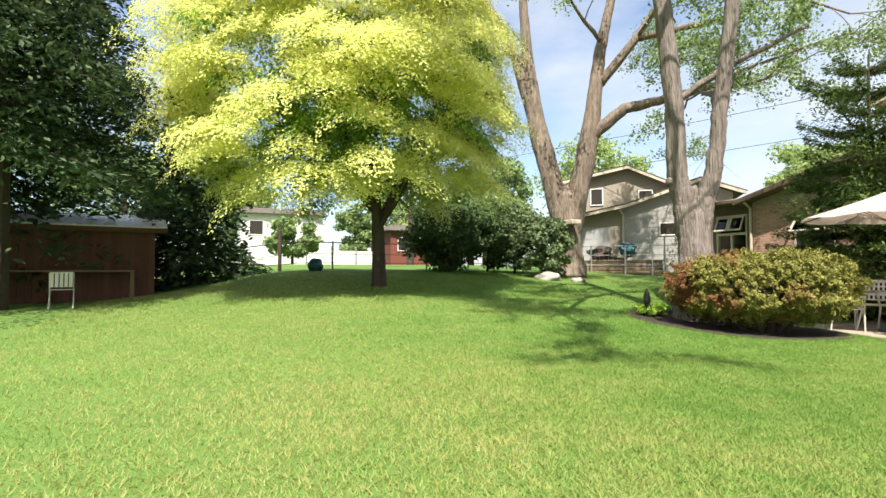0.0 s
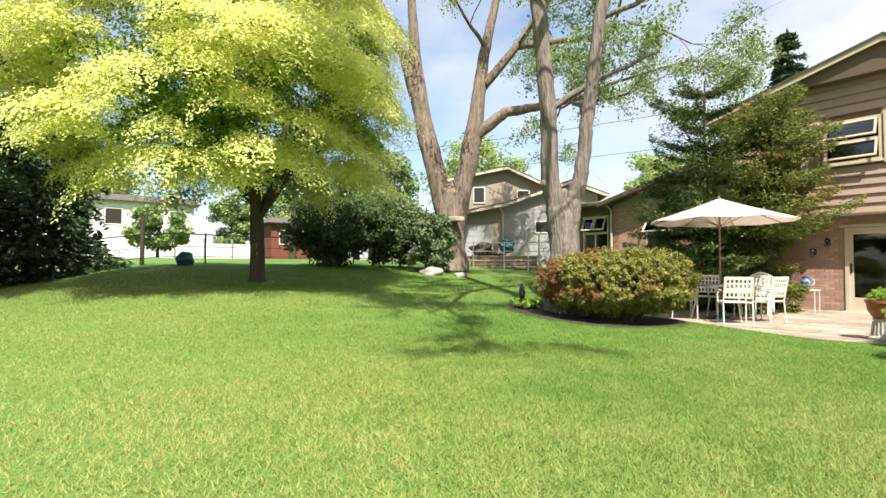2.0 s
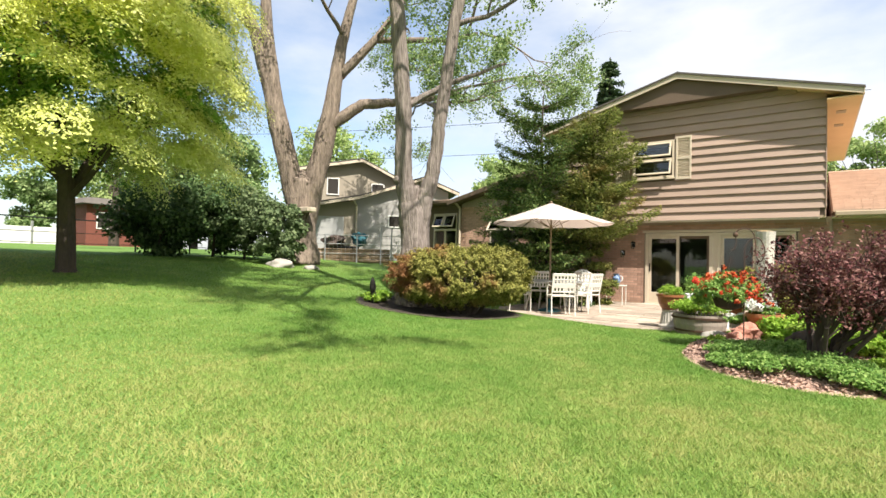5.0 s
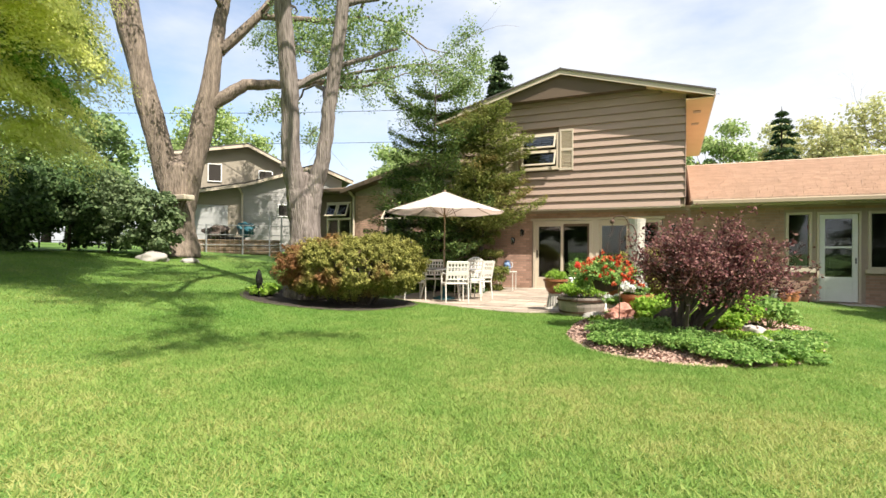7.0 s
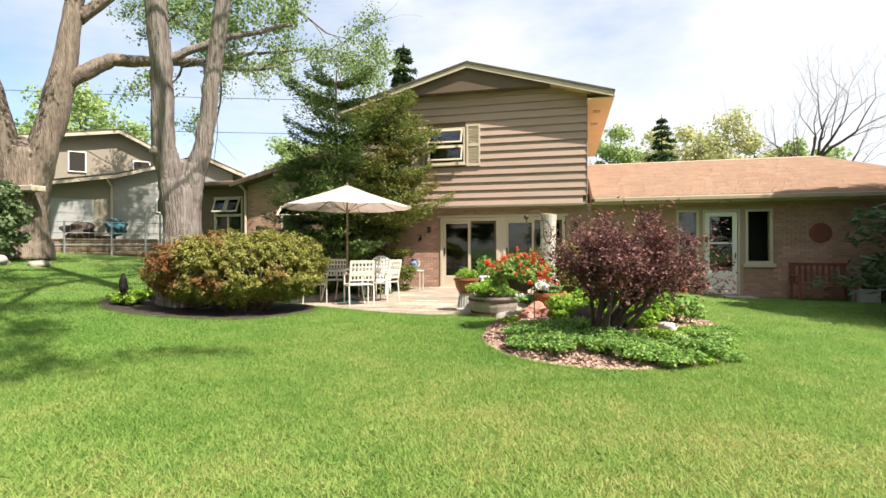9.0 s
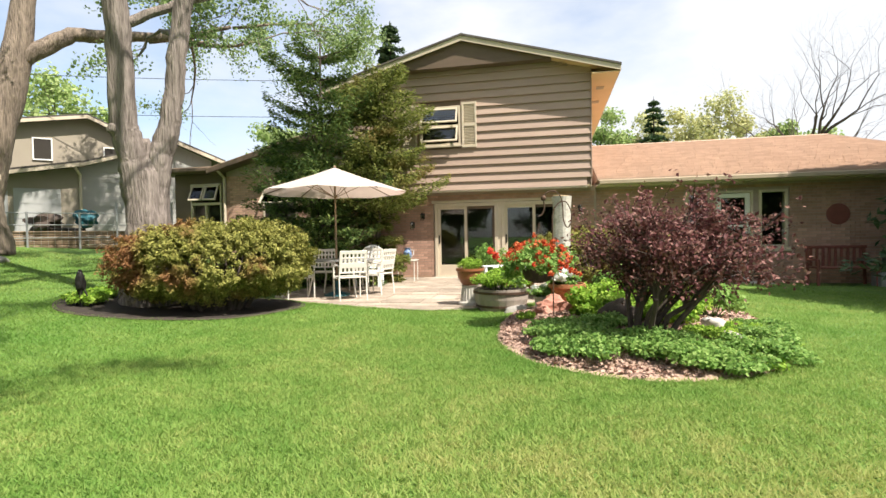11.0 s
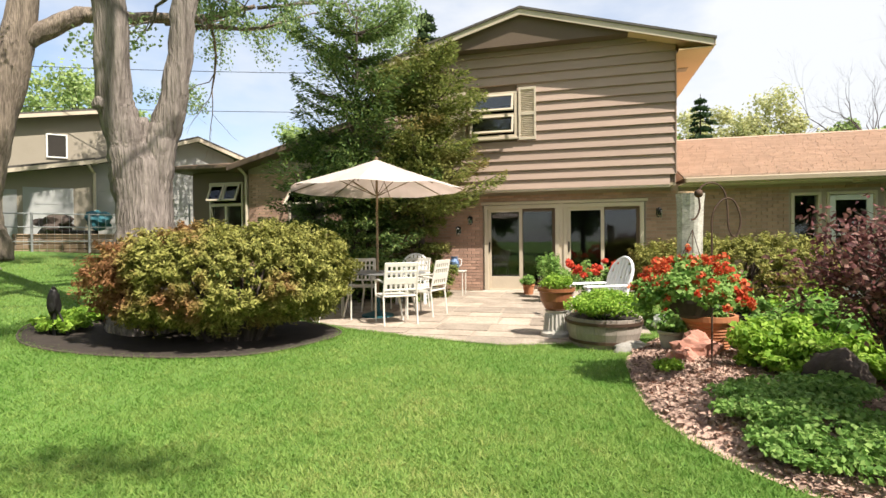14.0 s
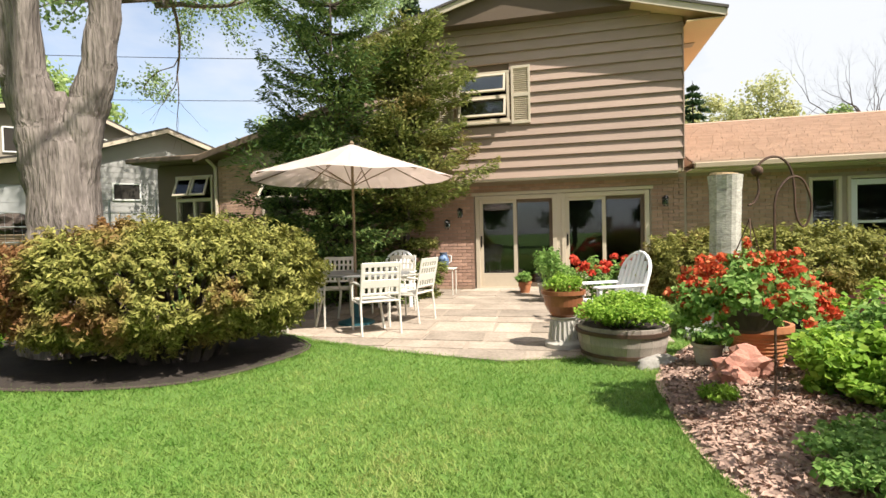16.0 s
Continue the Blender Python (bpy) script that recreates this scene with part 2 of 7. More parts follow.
BIRCH = material("birch_bark", (0.62, 0.58, 0.51), (0.22, 0.20, 0.17), scale=6, fine=30, rough=0.85, bump=0.4, stretch=(1, 1, 2.2), stain=0.2)
CUTWOOD = material("cut_wood", (0.62, 0.44, 0.27), (0.5, 0.33, 0.19), scale=9, fine=60, rough=0.8, bump=0.2)
TANSIDE = material("tan_siding", (0.33, 0.285, 0.225), (0.28, 0.24, 0.185), scale=2, fine=30, rough=0.7, bump=0.1)
GREYSIDE = material("grey_siding", (0.38, 0.365, 0.35), (0.33, 0.315, 0.30), scale=2, fine=30, rough=0.7, bump=0.1)
# whitish door paint, greyed to hold the shade under the eave
GARAGE = material("shaded_garage_paint", (0.40, 0.40, 0.39), (0.34, 0.34, 0.33), scale=2, fine=40, rough=0.6, bump=0.05)
BLUEM = material("blue_paint", (0.22, 0.32, 0.52), (0.16, 0.24, 0.42), scale=6, fine=60, rough=0.4, bump=0.05)
TEAL = material("teal_tarp", (0.03, 0.12, 0.14), (0.02, 0.08, 0.1), scale=5, fine=30, rough=0.6, bump=0.3)
REDW = material("red_wood", (0.22, 0.075, 0.055), (0.15, 0.05, 0.038), scale=5, fine=40, rough=0.7, bump=0.2)
GREYM = material("galvanised_steel", (0.42, 0.42, 0.42), (0.33, 0.33, 0.33), scale=6, fine=60, rough=0.45, bump=0.05, metal=0.6)
PETALR = leaf_material("red_petals", ((0.45, 0.03, 0.02), (0.62, 0.07, 0.04), (0.75, 0.16, 0.08)), 0.3)
PETALO = leaf_material("orange_petals", ((0.46, 0.04, 0.02), (0.62, 0.10, 0.04), (0.66, 0.24, 0.10)), 0.3)
PETALW = leaf_material("white_petals", ((0.75, 0.75, 0.7), (0.85, 0.85, 0.82)), 0.3)
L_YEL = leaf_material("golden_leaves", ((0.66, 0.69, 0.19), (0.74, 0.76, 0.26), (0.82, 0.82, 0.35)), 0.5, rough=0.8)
# green inner leaves, darker for the shade inside the crown
L_YGR = leaf_material("shaded_green_leaves", ((0.12, 0.24, 0.04), (0.22, 0.36, 0.07), (0.40, 0.52, 0.13)), 0.5)
L_SPR = leaf_material("spring_leaves", ((0.13, 0.21, 0.075), (0.24, 0.33, 0.13), (0.37, 0.45, 0.20)), 0.4)
L_FAR = leaf_material("far_leaves", ((0.24, 0.34, 0.11), (0.34, 0.43, 0.16), (0.44, 0.51, 0.22)), 0.42)
L_TAN = leaf_material("budding_leaves", ((0.42, 0.40, 0.18), (0.52, 0.51, 0.24), (0.6, 0.6, 0.33)), 0.4)
L_DRK = leaf_material("spruce_needles", ((0.03, 0.056, 0.028), (0.06, 0.098, 0.045), (0.11, 0.15, 0.07)), 0.2)
L_CED = leaf_material("hemlock_sprays", ((0.05, 0.095, 0.03), (0.105, 0.165, 0.048), (0.21, 0.27, 0.075)), 0.35)
L_CEY = leaf_material("yellowing_sprays", ((0.085, 0.115, 0.028), (0.18, 0.215, 0.055), (0.33, 0.34, 0.10)), 0.4, patch=0.1, patch_col=(0.26, 0.20, 0.07), patch_scale=0.9)
L_YEW = leaf_material("yew_needles", ((0.12, 0.13, 0.03), (0.245, 0.245, 0.06), (0.41, 0.38, 0.11)), 0.28, patch=0.07, patch_col=(0.28, 0.155, 0.06), patch_scale=1.3)
L_DUS = leaf_material("dusty_shrub_leaves", ((0.085, 0.13, 0.06), (0.15, 0.205, 0.095), (0.25, 0.31, 0.15)), 0.35)
L_YEWB = leaf_material("bronzed_yew_needles", ((0.12, 0.13, 0.03), (0.245, 0.245, 0.06), (0.41, 0.38, 0.11)), 0.28, patch=0.07, patch_col=(0.27, 0.135, 0.06), patch_scale=1.3, patch_lean=-0.11)
L_SHR = leaf_material("shrub_leaves", ((0.04, 0.075, 0.028), (0.075, 0.13, 0.045), (0.14, 0.20, 0.075)), 0.3)
L_BAR = leaf_material("barberry_leaves", ((0.10, 0.038, 0.042), (0.165, 0.062, 0.06), (0.33, 0.185, 0.155)), 0.3)
L_GRN = leaf_material("bright_leaves", ((0.14, 0.27, 0.035), (0.27, 0.43, 0.055), (0.42, 0.57, 0.10)), 0.45)
L_MID = leaf_material("ground_cover_leaves", ((0.12, 0.235, 0.055), (0.22, 0.37, 0.09), (0.36, 0.50, 0.15)), 0.45)

# ---- builders ----


def thing(name, label, category, loc=(0, 0, 0), rz=0.0, group="", kind=""):
    ob = new(name)
    ob.empty_display_size = 0.2
    ob.matrix_basis = pose(*loc, 0, 0, rz)
    return tagged(ob, label, category, group, kind)


def part(name, bm, mat, parent=None, label="", smooth=False):
    me = bpy.data.meshes.new(name)
    bm.normal_update()
    bm.to_mesh(me)
    bm.free()
    if smooth:
        me.shade_smooth()
    me.materials.append(mat)
    ob = new(name, me)
    ob.parent = parent
    return tagged(ob, label)


def raw(name, verts, faces, mat, parent=None, label="", kind=""):
    me = bpy.data.meshes.new(name)
    me.from_pydata(verts, [], faces)
    me.materials.append(mat)
    ob = new(name, me)
    ob.parent = parent
    return tagged(ob, label, kind=kind)


def box(bm, x0, x1, y0, y1, z0, z1, bevel=0.0, m=None):
    mm = Matrix.LocRotScale(((x0 + x1) / 2, (y0 + y1) / 2, (z0 + z1) / 2), None, (abs(x1 - x0), abs(y1 - y0), abs(z1 - z0)))
    r = bmesh.ops.create_cube(bm, size=1, matrix=(m @ mm) if m else mm)
    if bevel:
        es = {e for v in r["verts"] for e in v.link_edges}
        bmesh.ops.bevel(bm, geom=list(es), offset=bevel, segments=1, affect="EDGES", profile=0.5)
    return bm


def B(*a, **k):
    return box(bmesh.new(), *a, **k)


def tube(bm, pts, radii, seg=8, caps=True, wob=0.0, rng=None):
    """A tapered round limb along points."""
    pts = [Vector(p) for p in pts]
    if not hasattr(radii, "__len__"):
        radii = [radii] * len(pts)
    rings, side = [], None
    for k, p in enumerate(pts):
        d = (pts[min(k + 1, len(pts) - 1)] - pts[max(k - 1, 0)]).normalized()
        side = d.orthogonal().normalized() if side is None else (side - d * side.dot(d)).normalized()
        up = d.cross(side)
        ring = []
        for s in range(seg):
            a = 2 * math.pi * s / seg
            r = radii[k] * (1 + (wob * 2.4 * noise.noise(Vector((math.cos(a) * 2.2, math.sin(a) * 2.2, k * 0.11))) + wob * 0.8 * noise.noise(Vector((math.cos(a) * 7, math.sin(a) * 7, k * 0.2))) if wob else 0))
            ring.append(bm.verts.new(p + (side * math.cos(a) + up * math.sin(a)) * r))
        rings.append(ring)
    for r0, r1 in zip(rings, rings[1:]):
        for s in range(seg):
            bm.faces.new((r0[s], r0[(s + 1) % seg], r1[(s + 1) % seg], r1[s]))
    if caps:
        bm.faces.new(rings[0][::-1])
        bm.faces.new(rings[-1])
    return bm


def T(pts, radii, seg=8, **k):
    return tube(bmesh.new(), pts, radii, seg, **k)


def lathe(profile, seg=24):
    """A turned shape from (radius, height) pairs."""
    bm = bmesh.new()
    rings = [[bm.verts.new((r * math.cos(2 * math.pi * s / seg), r * math.sin(2 * math.pi * s / seg), z)) for s in range(seg)] for r, z in profile]
    for r0, r1 in zip(rings, rings[1:]):
        for s in range(seg):
            bm.faces.new((r0[s], r0[(s + 1) % seg], r1[(s + 1) % seg], r1[s]))
    bm.faces.new(rings[0][::-1])
    bm.faces.new(rings[-1])
    return bm


def prism(poly, z0, z1, bevel=0.0):
    """A flat polygon raised from z0 to z1."""
    bm = bmesh.new()
    lo, hi = [bm.verts.new((x, y, z0)) for x, y in poly], [bm.verts.new((x, y, z1)) for x, y in poly]
    n = len(poly)
    bm.faces.new(lo[::-1])
    top = bm.faces.new(hi)
    for k in range(n):
        bm.faces.new((lo[k], lo[(k + 1) % n], hi[(k + 1) % n], hi[k]))
    if bevel:
        bmesh.ops.bevel(bm, geom=list(top.edges), offset=bevel, segments=1, affect="EDGES")
    return bm


def wall_prism(poly, y0, y1):
    """A polygon in x and z, thick from y0 to y1."""
    bm = bmesh.new()
    a, b = [bm.verts.new((x, y0, z)) for x, z in poly], [bm.verts.new((x, y1, z)) for x, z in poly]
    n = len(poly)
    bm.faces.new(a)
    bm.faces.new(b[::-1])
    for k in range(n):
        bm.faces.new((a[(k + 1) % n], a[k], b[k], b[(k + 1) % n]))
    bmesh.ops.recalc_face_normals(bm, faces=bm.faces[:])
    return bm


def rock(r, seed, squash=(1, 1, 0.7), rough=0.25):
    bm = bmesh.new()
    bmesh.ops.create_icosphere(bm, subdivisions=3, radius=r)
    for v in bm.verts:
        n = noise.noise(v.co * (1.6 / r) + Vector((seed, 0, 0)))
        k = noise.noise(v.co * (4.0 / r) + Vector((0, seed, 0)))
        v.co *= 1 + rough * n * 1.6 + rough * 0.35 * k
        v.co = Vector((v.co.x * squash[0], v.co.y * squash[1], v.co.z * squash[2]))
    return bm


def leaves(name, centres, normals, size, mat, parent, rng, label="", ratio=0.62, tilt=0.8, size_var=0.35, kind="", long_axis=None):
    """One mesh of many small folded leaves at the given places."""
    c = np.asarray(centres, float)
    n = len(c)
    nor = np.asarray(normals, float) + rng.normal(0, tilt, (n, 3))
    nor /= np.linalg.norm(nor, axis=1)[:, None] + 1e-9
    t = rng.normal(0, 1, (n, 3)) if long_axis is None else np.asarray(long_axis, float) + rng.normal(0, 0.35, (n, 3))
    t -= nor * (t * nor).sum(1)[:, None]
    t /= np.linalg.norm(t, axis=1)[:, None] + 1e-9
    s = np.cross(nor, t)
    L = (size * (1 + rng.uniform(-size_var, size_var, n)))[:, None]
    W = L * ratio * 0.5
    v = np.empty((n, 4, 3))
    v[:, 0] = c - t * L * 0.5
    v[:, 1] = c + s * W + nor * W * 0.35
    v[:, 2] = c + t * L * 0.5
    v[:, 3] = c - s * W + nor * W * 0.35
    me = bpy.data.meshes.new(name)
    me.vertices.add(4 * n)
    me.vertices.foreach_set("co", v.ravel())
    idx = np.arange(4 * n).reshape(n, 4)
    tri = np.stack([idx[:, [0, 1, 2]], idx[:, [0, 2, 3]]], 1).reshape(-1)
    me.loops.add(6 * n)
    me.loops.foreach_set("vertex_index", tri)
    me.polygons.add(2 * n)
    me.polygons.foreach_set("loop_start", np.arange(0, 6 * n, 3))
    me.update(calc_edges=True)
    me.materials.append(mat)
    ob = new(name, me)
    ob.parent = parent
    return tagged(ob, label, kind=kind)


def puffs(rng, blobs, per, shell=0.5):
    """Points and outward normals in a set of (x, y, z, rx, ry, rz) clumps, more of them near the surface."""
    pts, nor = [], []
    for x, y, z, rx, ry, rz in blobs:
        d = rng.normal(0, 1, (per, 3))
        d /= np.linalg.norm(d, axis=1)[:, None]
        r = rng.uniform(0, 1, per) ** shell
        pts.append(np.array((x, y, z)) + d * r[:, None] * (rx, ry, rz))
        nor.append(d)
    return np.concatenate(pts), np.concatenate(nor)


def smooth01(v):
    v = min(1.0, max(0.0, v))
    return v * v * (3 - 2 * v)


def ground_z(x, y):
    """The lawn: level by the patio, rising to the west, a little lower to the east."""
    k = 0.22 + 0.78 * smooth01((y + 19.5) / 7.5)
    u = -x - 1.0
    rise = 0.0
    if u > 0:
        rise = 0.095 * (u - 0.35 * (1 - math.exp(-u / 0.35))) if u < 11.5 else 1.06 + 0.03 * min(u - 11.5, 25)
    pad = smooth01((y + 6.4) / 1.2) * smooth01((x + 3.4) / 1.4) * (1 - smooth01((x - 3) / 1.5))
    low = -0.03 * min(max(x - 4.5, 0), 5)
    return rise * k * (1 - pad) + low + 0.02 * noise.noise(Vector((x * 0.35, y * 0.35, 0))) * (1 - pad) - 0.025 * smooth01((pad - 0.9) * 10)

# ---- ground ----


def ground_sheet():
    xs = sorted({round(v, 3) for v in [*np.arange(-26, 17.01, 0.5), *np.linspace(-26, -2500, 9), *np.linspace(17, 2500, 9)]})
    ys = sorted({round(v, 3) for v in [*np.arange(-27, 9.01, 0.5), *np.linspace(-27, -2500, 9), *np.linspace(9, 2500, 9)]})
    verts = [(x, y, ground_z(x, y)) for y in ys for x in xs]
    w = len(xs)
    faces = [(j * w + i, j * w + i + 1, (j + 1) * w + i + 1, (j + 1) * w + i) for j in range(len(ys) - 1) for i in range(w - 1)]
    ob = raw("ground", verts, faces, GRASS)
    ob.data.shade_smooth()
    tagged(ob, "green lawn that rises gently beyond the hedge", "lawn", kind="structure")


ground_sheet()


def wall_with_opening(bm, x0, x1, z0, z1, y0, y1, holes):
    """A wall in x and z with rectangular openings (x0, x1, z0, z1), sorted by x."""
    at = x0
    for a, b, c, d in holes:
        if a > at:
            box(bm, at, a, y0, y1, z0, z1)
        if c > z0:
            box(bm, a, b, y0, y1, z0, c)
        if d < z1:
            box(bm, a, b, y0, y1, d, z1)
        at = b
    if at < x1:
        box(bm, at, x1, y0, y1, z0, z1)
    return bm


# ---- main house ----
PITCH = 0.277
EAST = 4.29
house = thing("house", "brown two-storey house with lap siding above brick", "house", kind="structure")
DOOR = (0.0, 3.72, 0.0, 2.1)
part("lower_wall", wall_with_opening(bmesh.new(), -2.4, 4.42, -0.05, 2.46, 0.012, 0.24, [DOOR]), MORTAR, house)
part("side_wall", B(-2.4, -2.16, 0.24, 7.5, -0.05, 2.46), MORTAR, house)
part("side_wall", B(4.18, 4.42, 0.24, 7.5, -0.05, 2.46), MORTAR, house)
part("back_wall", B(-2.4, 4.42, 7.5, 7.74, -0.05, 6.0), MORTAR, house)
part("room_floor", B(-2.16, 4.18, 0.02, 7.5, -0.05, 0.01), DARK, house, "room floor behind the glass doors, darkened for the unlit room")
part("room_partition", B(-2.16, 4.18, 4.4, 4.5, 0.01, 2.4), DARK, house, "back wall of the room, darkened for the unlit room")
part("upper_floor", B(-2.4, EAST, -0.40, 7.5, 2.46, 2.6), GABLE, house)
WIN = (-0.27, 0.88, 3.64, 4.7)
up = wall_with_opening(bmesh.new(), -2.38, EAST - 0.02, 2.6, 5.2, -0.40, -0.25, [WIN])
part("upper_wall", up, GABLE, house)
part("upper_side_wall", B(EAST - 0.16, EAST - 0.02, -0.25, 7.5, 2.6, 5.26), SIDING, house)
part("upper_side_wall", B(-2.38, -2.24, -0.25, 7.5, 2.6, 5.26), SIDING, house)
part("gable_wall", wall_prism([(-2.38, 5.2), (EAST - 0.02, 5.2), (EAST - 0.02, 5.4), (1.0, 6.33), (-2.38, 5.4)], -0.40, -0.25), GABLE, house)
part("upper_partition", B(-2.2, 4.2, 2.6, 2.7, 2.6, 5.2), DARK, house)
# overlapping boards, each with a raised lower lip
for k in range(16):
    z = 2.418 + k * 0.2225
    half = 3.4 if z < 5.15 else max(0.3, (6.28 - z) / PITCH)
    x0, x1 = max(-2.4, 1.0 - half), min(EAST if k else EAST - 0.12, 1.0 + half)
    spans = [(x0, x1)] if z + 0.23 < WIN[2] or z > WIN[3] else [(x0, WIN[0]), (WIN[1], x1)]
    for a, b in spans:
        bm = bmesh.new()
        v = [bm.verts.new((x, y, zz)) for x in (a, b) for y, zz in ((-0.468, z), (-0.414, z + 0.238), (-0.40, z + 0.238), (-0.40, z))]
        for f in ((0, 1, 2, 3), (7, 6, 5, 4), (0, 4, 5, 1), (1, 5, 6, 2), (2, 6, 7, 3), (3, 7, 4, 0)):
            bm.faces.new([v[i] for i in f])
        bmesh.ops.recalc_face_normals(bm, faces=bm.faces[:])
        part("siding_board", bm, SIDING, house)
for k in range(12):
    part("side_board", B(EAST - 0.019, EAST + 0.002, -0.42, 7.4, 2.46 + k * 0.2225, 2.46 + k * 0.2225 + 0.214), SIDING, house)
part("corner_board", B(EAST - 0.01, EAST + 0.014, -0.474, -0.41, 2.64, 5.3, bevel=0.004), SIDING, house)
part("skirt_board", B(-2.4, EAST - 0.12, -0.452, -0.40, 2.37, 2.418), CREAM, house)
part("overhang_soffit", B(-2.4, EAST, -0.40, 0.01, 2.40, 2.46), FASCIA, house)
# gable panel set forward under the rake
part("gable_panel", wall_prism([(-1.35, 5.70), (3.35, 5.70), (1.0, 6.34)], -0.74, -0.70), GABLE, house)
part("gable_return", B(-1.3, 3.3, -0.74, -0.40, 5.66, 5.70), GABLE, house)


def roof_slab(parent, x0, z0, x1, z1, y0, y1, thick, mat, under):
    """A sloping roof from (x0, z0) to (x1, z1), its covering apart from its boarding."""
    part("roof_boarding", wall_prism([(x0, z0 - thick), (x1, z1 - thick), (x1, z1 - 0.03), (x0, z0 - 0.03)], y0, y1), under, parent)
    part("roof_covering", wall_prism([(x0, z0 - 0.03), (x1, z1 - 0.03), (x1, z1), (x0, z0)], y0 - 0.02, y1 + 0.02), mat, parent)


roof = part("roof_ridge", T([(1.0, -0.83, 6.45), (1.0, 8.0, 6.45)], 0.05, 6), DARKROOF, house)
roof_slab(house, 1.0, 6.46, 4.94, 5.372, -0.82, 8.0, 0.13, DARKROOF, SOFFIT)
roof_slab(house, -3.02, 5.35, 1.0, 6.46, -0.82, 8.0, 0.13, DARKROOF, SOFFIT)
for sgn, run in ((1, 3.96), (-1, 4.04)):
    bm = wall_prism([(1.0, 6.29), (1.0 + sgn * run, 6.29 - run * PITCH), (1.0 + sgn * run, 6.42 - run * PITCH), (1.0, 6.42)], -0.85, -0.82)
    part("rake_board", bm, CREAM, house, "cream painted rake board")
    run += 0.03
    bm = wall_prism([(1.0, 6.42), (1.0 + sgn * run, 6.42 - run * PITCH), (1.0 + sgn * run, 6.47 - run * PITCH), (1.0, 6.47)], -0.88, -0.82)
    part("drip_edge", bm, DARKROOF, house)
part("eave_fascia", B(4.94, 4.98, -0.85, 8.0, 5.2, 5.36), CREAM, house)
part("soffit_board", B(EAST, 4.94, -0.80, 7.9, 5.17, 5.195), SOFFIT, house, "tan soffit under the eave")
for y in (0.4, 1.9):
    part("soffit_vent", B(4.5, 4.7, y, y + 0.25, 5.155, 5.17), FASCIA, house)


def sash(parent, x0, x1, z0, z1, y, swing, name="sash"):
    """An awning sash, hung at its top and swung out by degrees, with its frame and pane."""
    h, w, d = z1 - z0, x1 - x0, 0.045
    bm = bmesh.new()
    for a in ((0, w, -h, -h + d), (0, w, -d, 0), (0, d, -h + d, -d), (w - d, w, -h + d, -d)):
        box(bm, a[0], a[1], -0.02, 0.02, a[2], a[3])
    ob = part(name, bm, CREAM, parent)
    ob.matrix_basis = pose(x0, y, z1, -swing, 0, 0)
    g = part("pane", B(d, w - d, -0.004, 0.004, -h + d, -d), GLASS, ob)
    g.visible_shadow = False
    return ob


def frame_bars(bm, x0, x1, z0, z1, y0, y1, t=0.07):
    box(bm, x0 - t, x1 + t, y0, y1, z1, z1 + t, 0.004)
    box(bm, x0 - t, x1 + t, y0, y1, z0 - t, z0, 0.004)
    box(bm, x0 - t, x0, y0, y1, z0, z1, 0.004)
    box(bm, x1, x1 + t, y0, y1, z0, z1, 0.004)
    return bm


window_1 = thing("window_1", "cream window with two awning sashes swung open", "window", kind="structure")
part("window_frame", frame_bars(bmesh.new(), WIN[0] + 0.06, WIN[1] - 0.06, WIN[2] + 0.06, WIN[3] - 0.06, -0.475, -0.3, 0.06), CREAM, window_1)
part("mullion", B(WIN[0] + 0.06, WIN[1] - 0.06, -0.465, -0.3, 4.15, 4.2), CREAM, window_1)
part("window_sill", B(WIN[0] - 0.05, WIN[1] + 0.03, -0.52, -0.44, WIN[2] - 0.05, WIN[2], bevel=0.005), CREAM, window_1)
sash(window_1, WIN[0] + 0.07, WIN[1] - 0.07, 4.2, 4.64, -0.48, 22)
sash(window_1, WIN[0] + 0.07, WIN[1] - 0.07, 3.70, 4.15, -0.48, 20)


def shutter(x0, x1, z0, z1):
    s = thing("window_shutter", "cream louvred wooden shutter beside the upper window", "shutter", (x0, -0.468, z0), group="shutters")
    w, h = x1 - x0, z1 - z0
    bm = bmesh.new()
    for a in ((0, 0.05, 0, h), (w - 0.05, w, 0, h), (0.05, w - 0.05, 0, 0.06), (0.05, w - 0.05, h - 0.06, h), (0.05, w - 0.05, h / 2 - 0.04, h / 2 + 0.04)):
        box(bm, a[0], a[1], -0.03, 0.0, a[2], a[3], 0.003)
    part("shutter_frame", bm, CREAM, s)
    for k in range(26):
        z = 0.075 + k * (h - 0.15) / 25
        if abs(z - h / 2) > 0.05:
            part("louvre", B(0.05, w - 0.05, -0.016, 0.004, -0.012, 0.012), CREAM, s).matrix_basis = pose(0, 0, z, 35, 0, 0)
    return s


shutter(0.92, 1.32, 3.56, 4.77)
shutter(-0.74, -0.34, 3.56, 4.77)

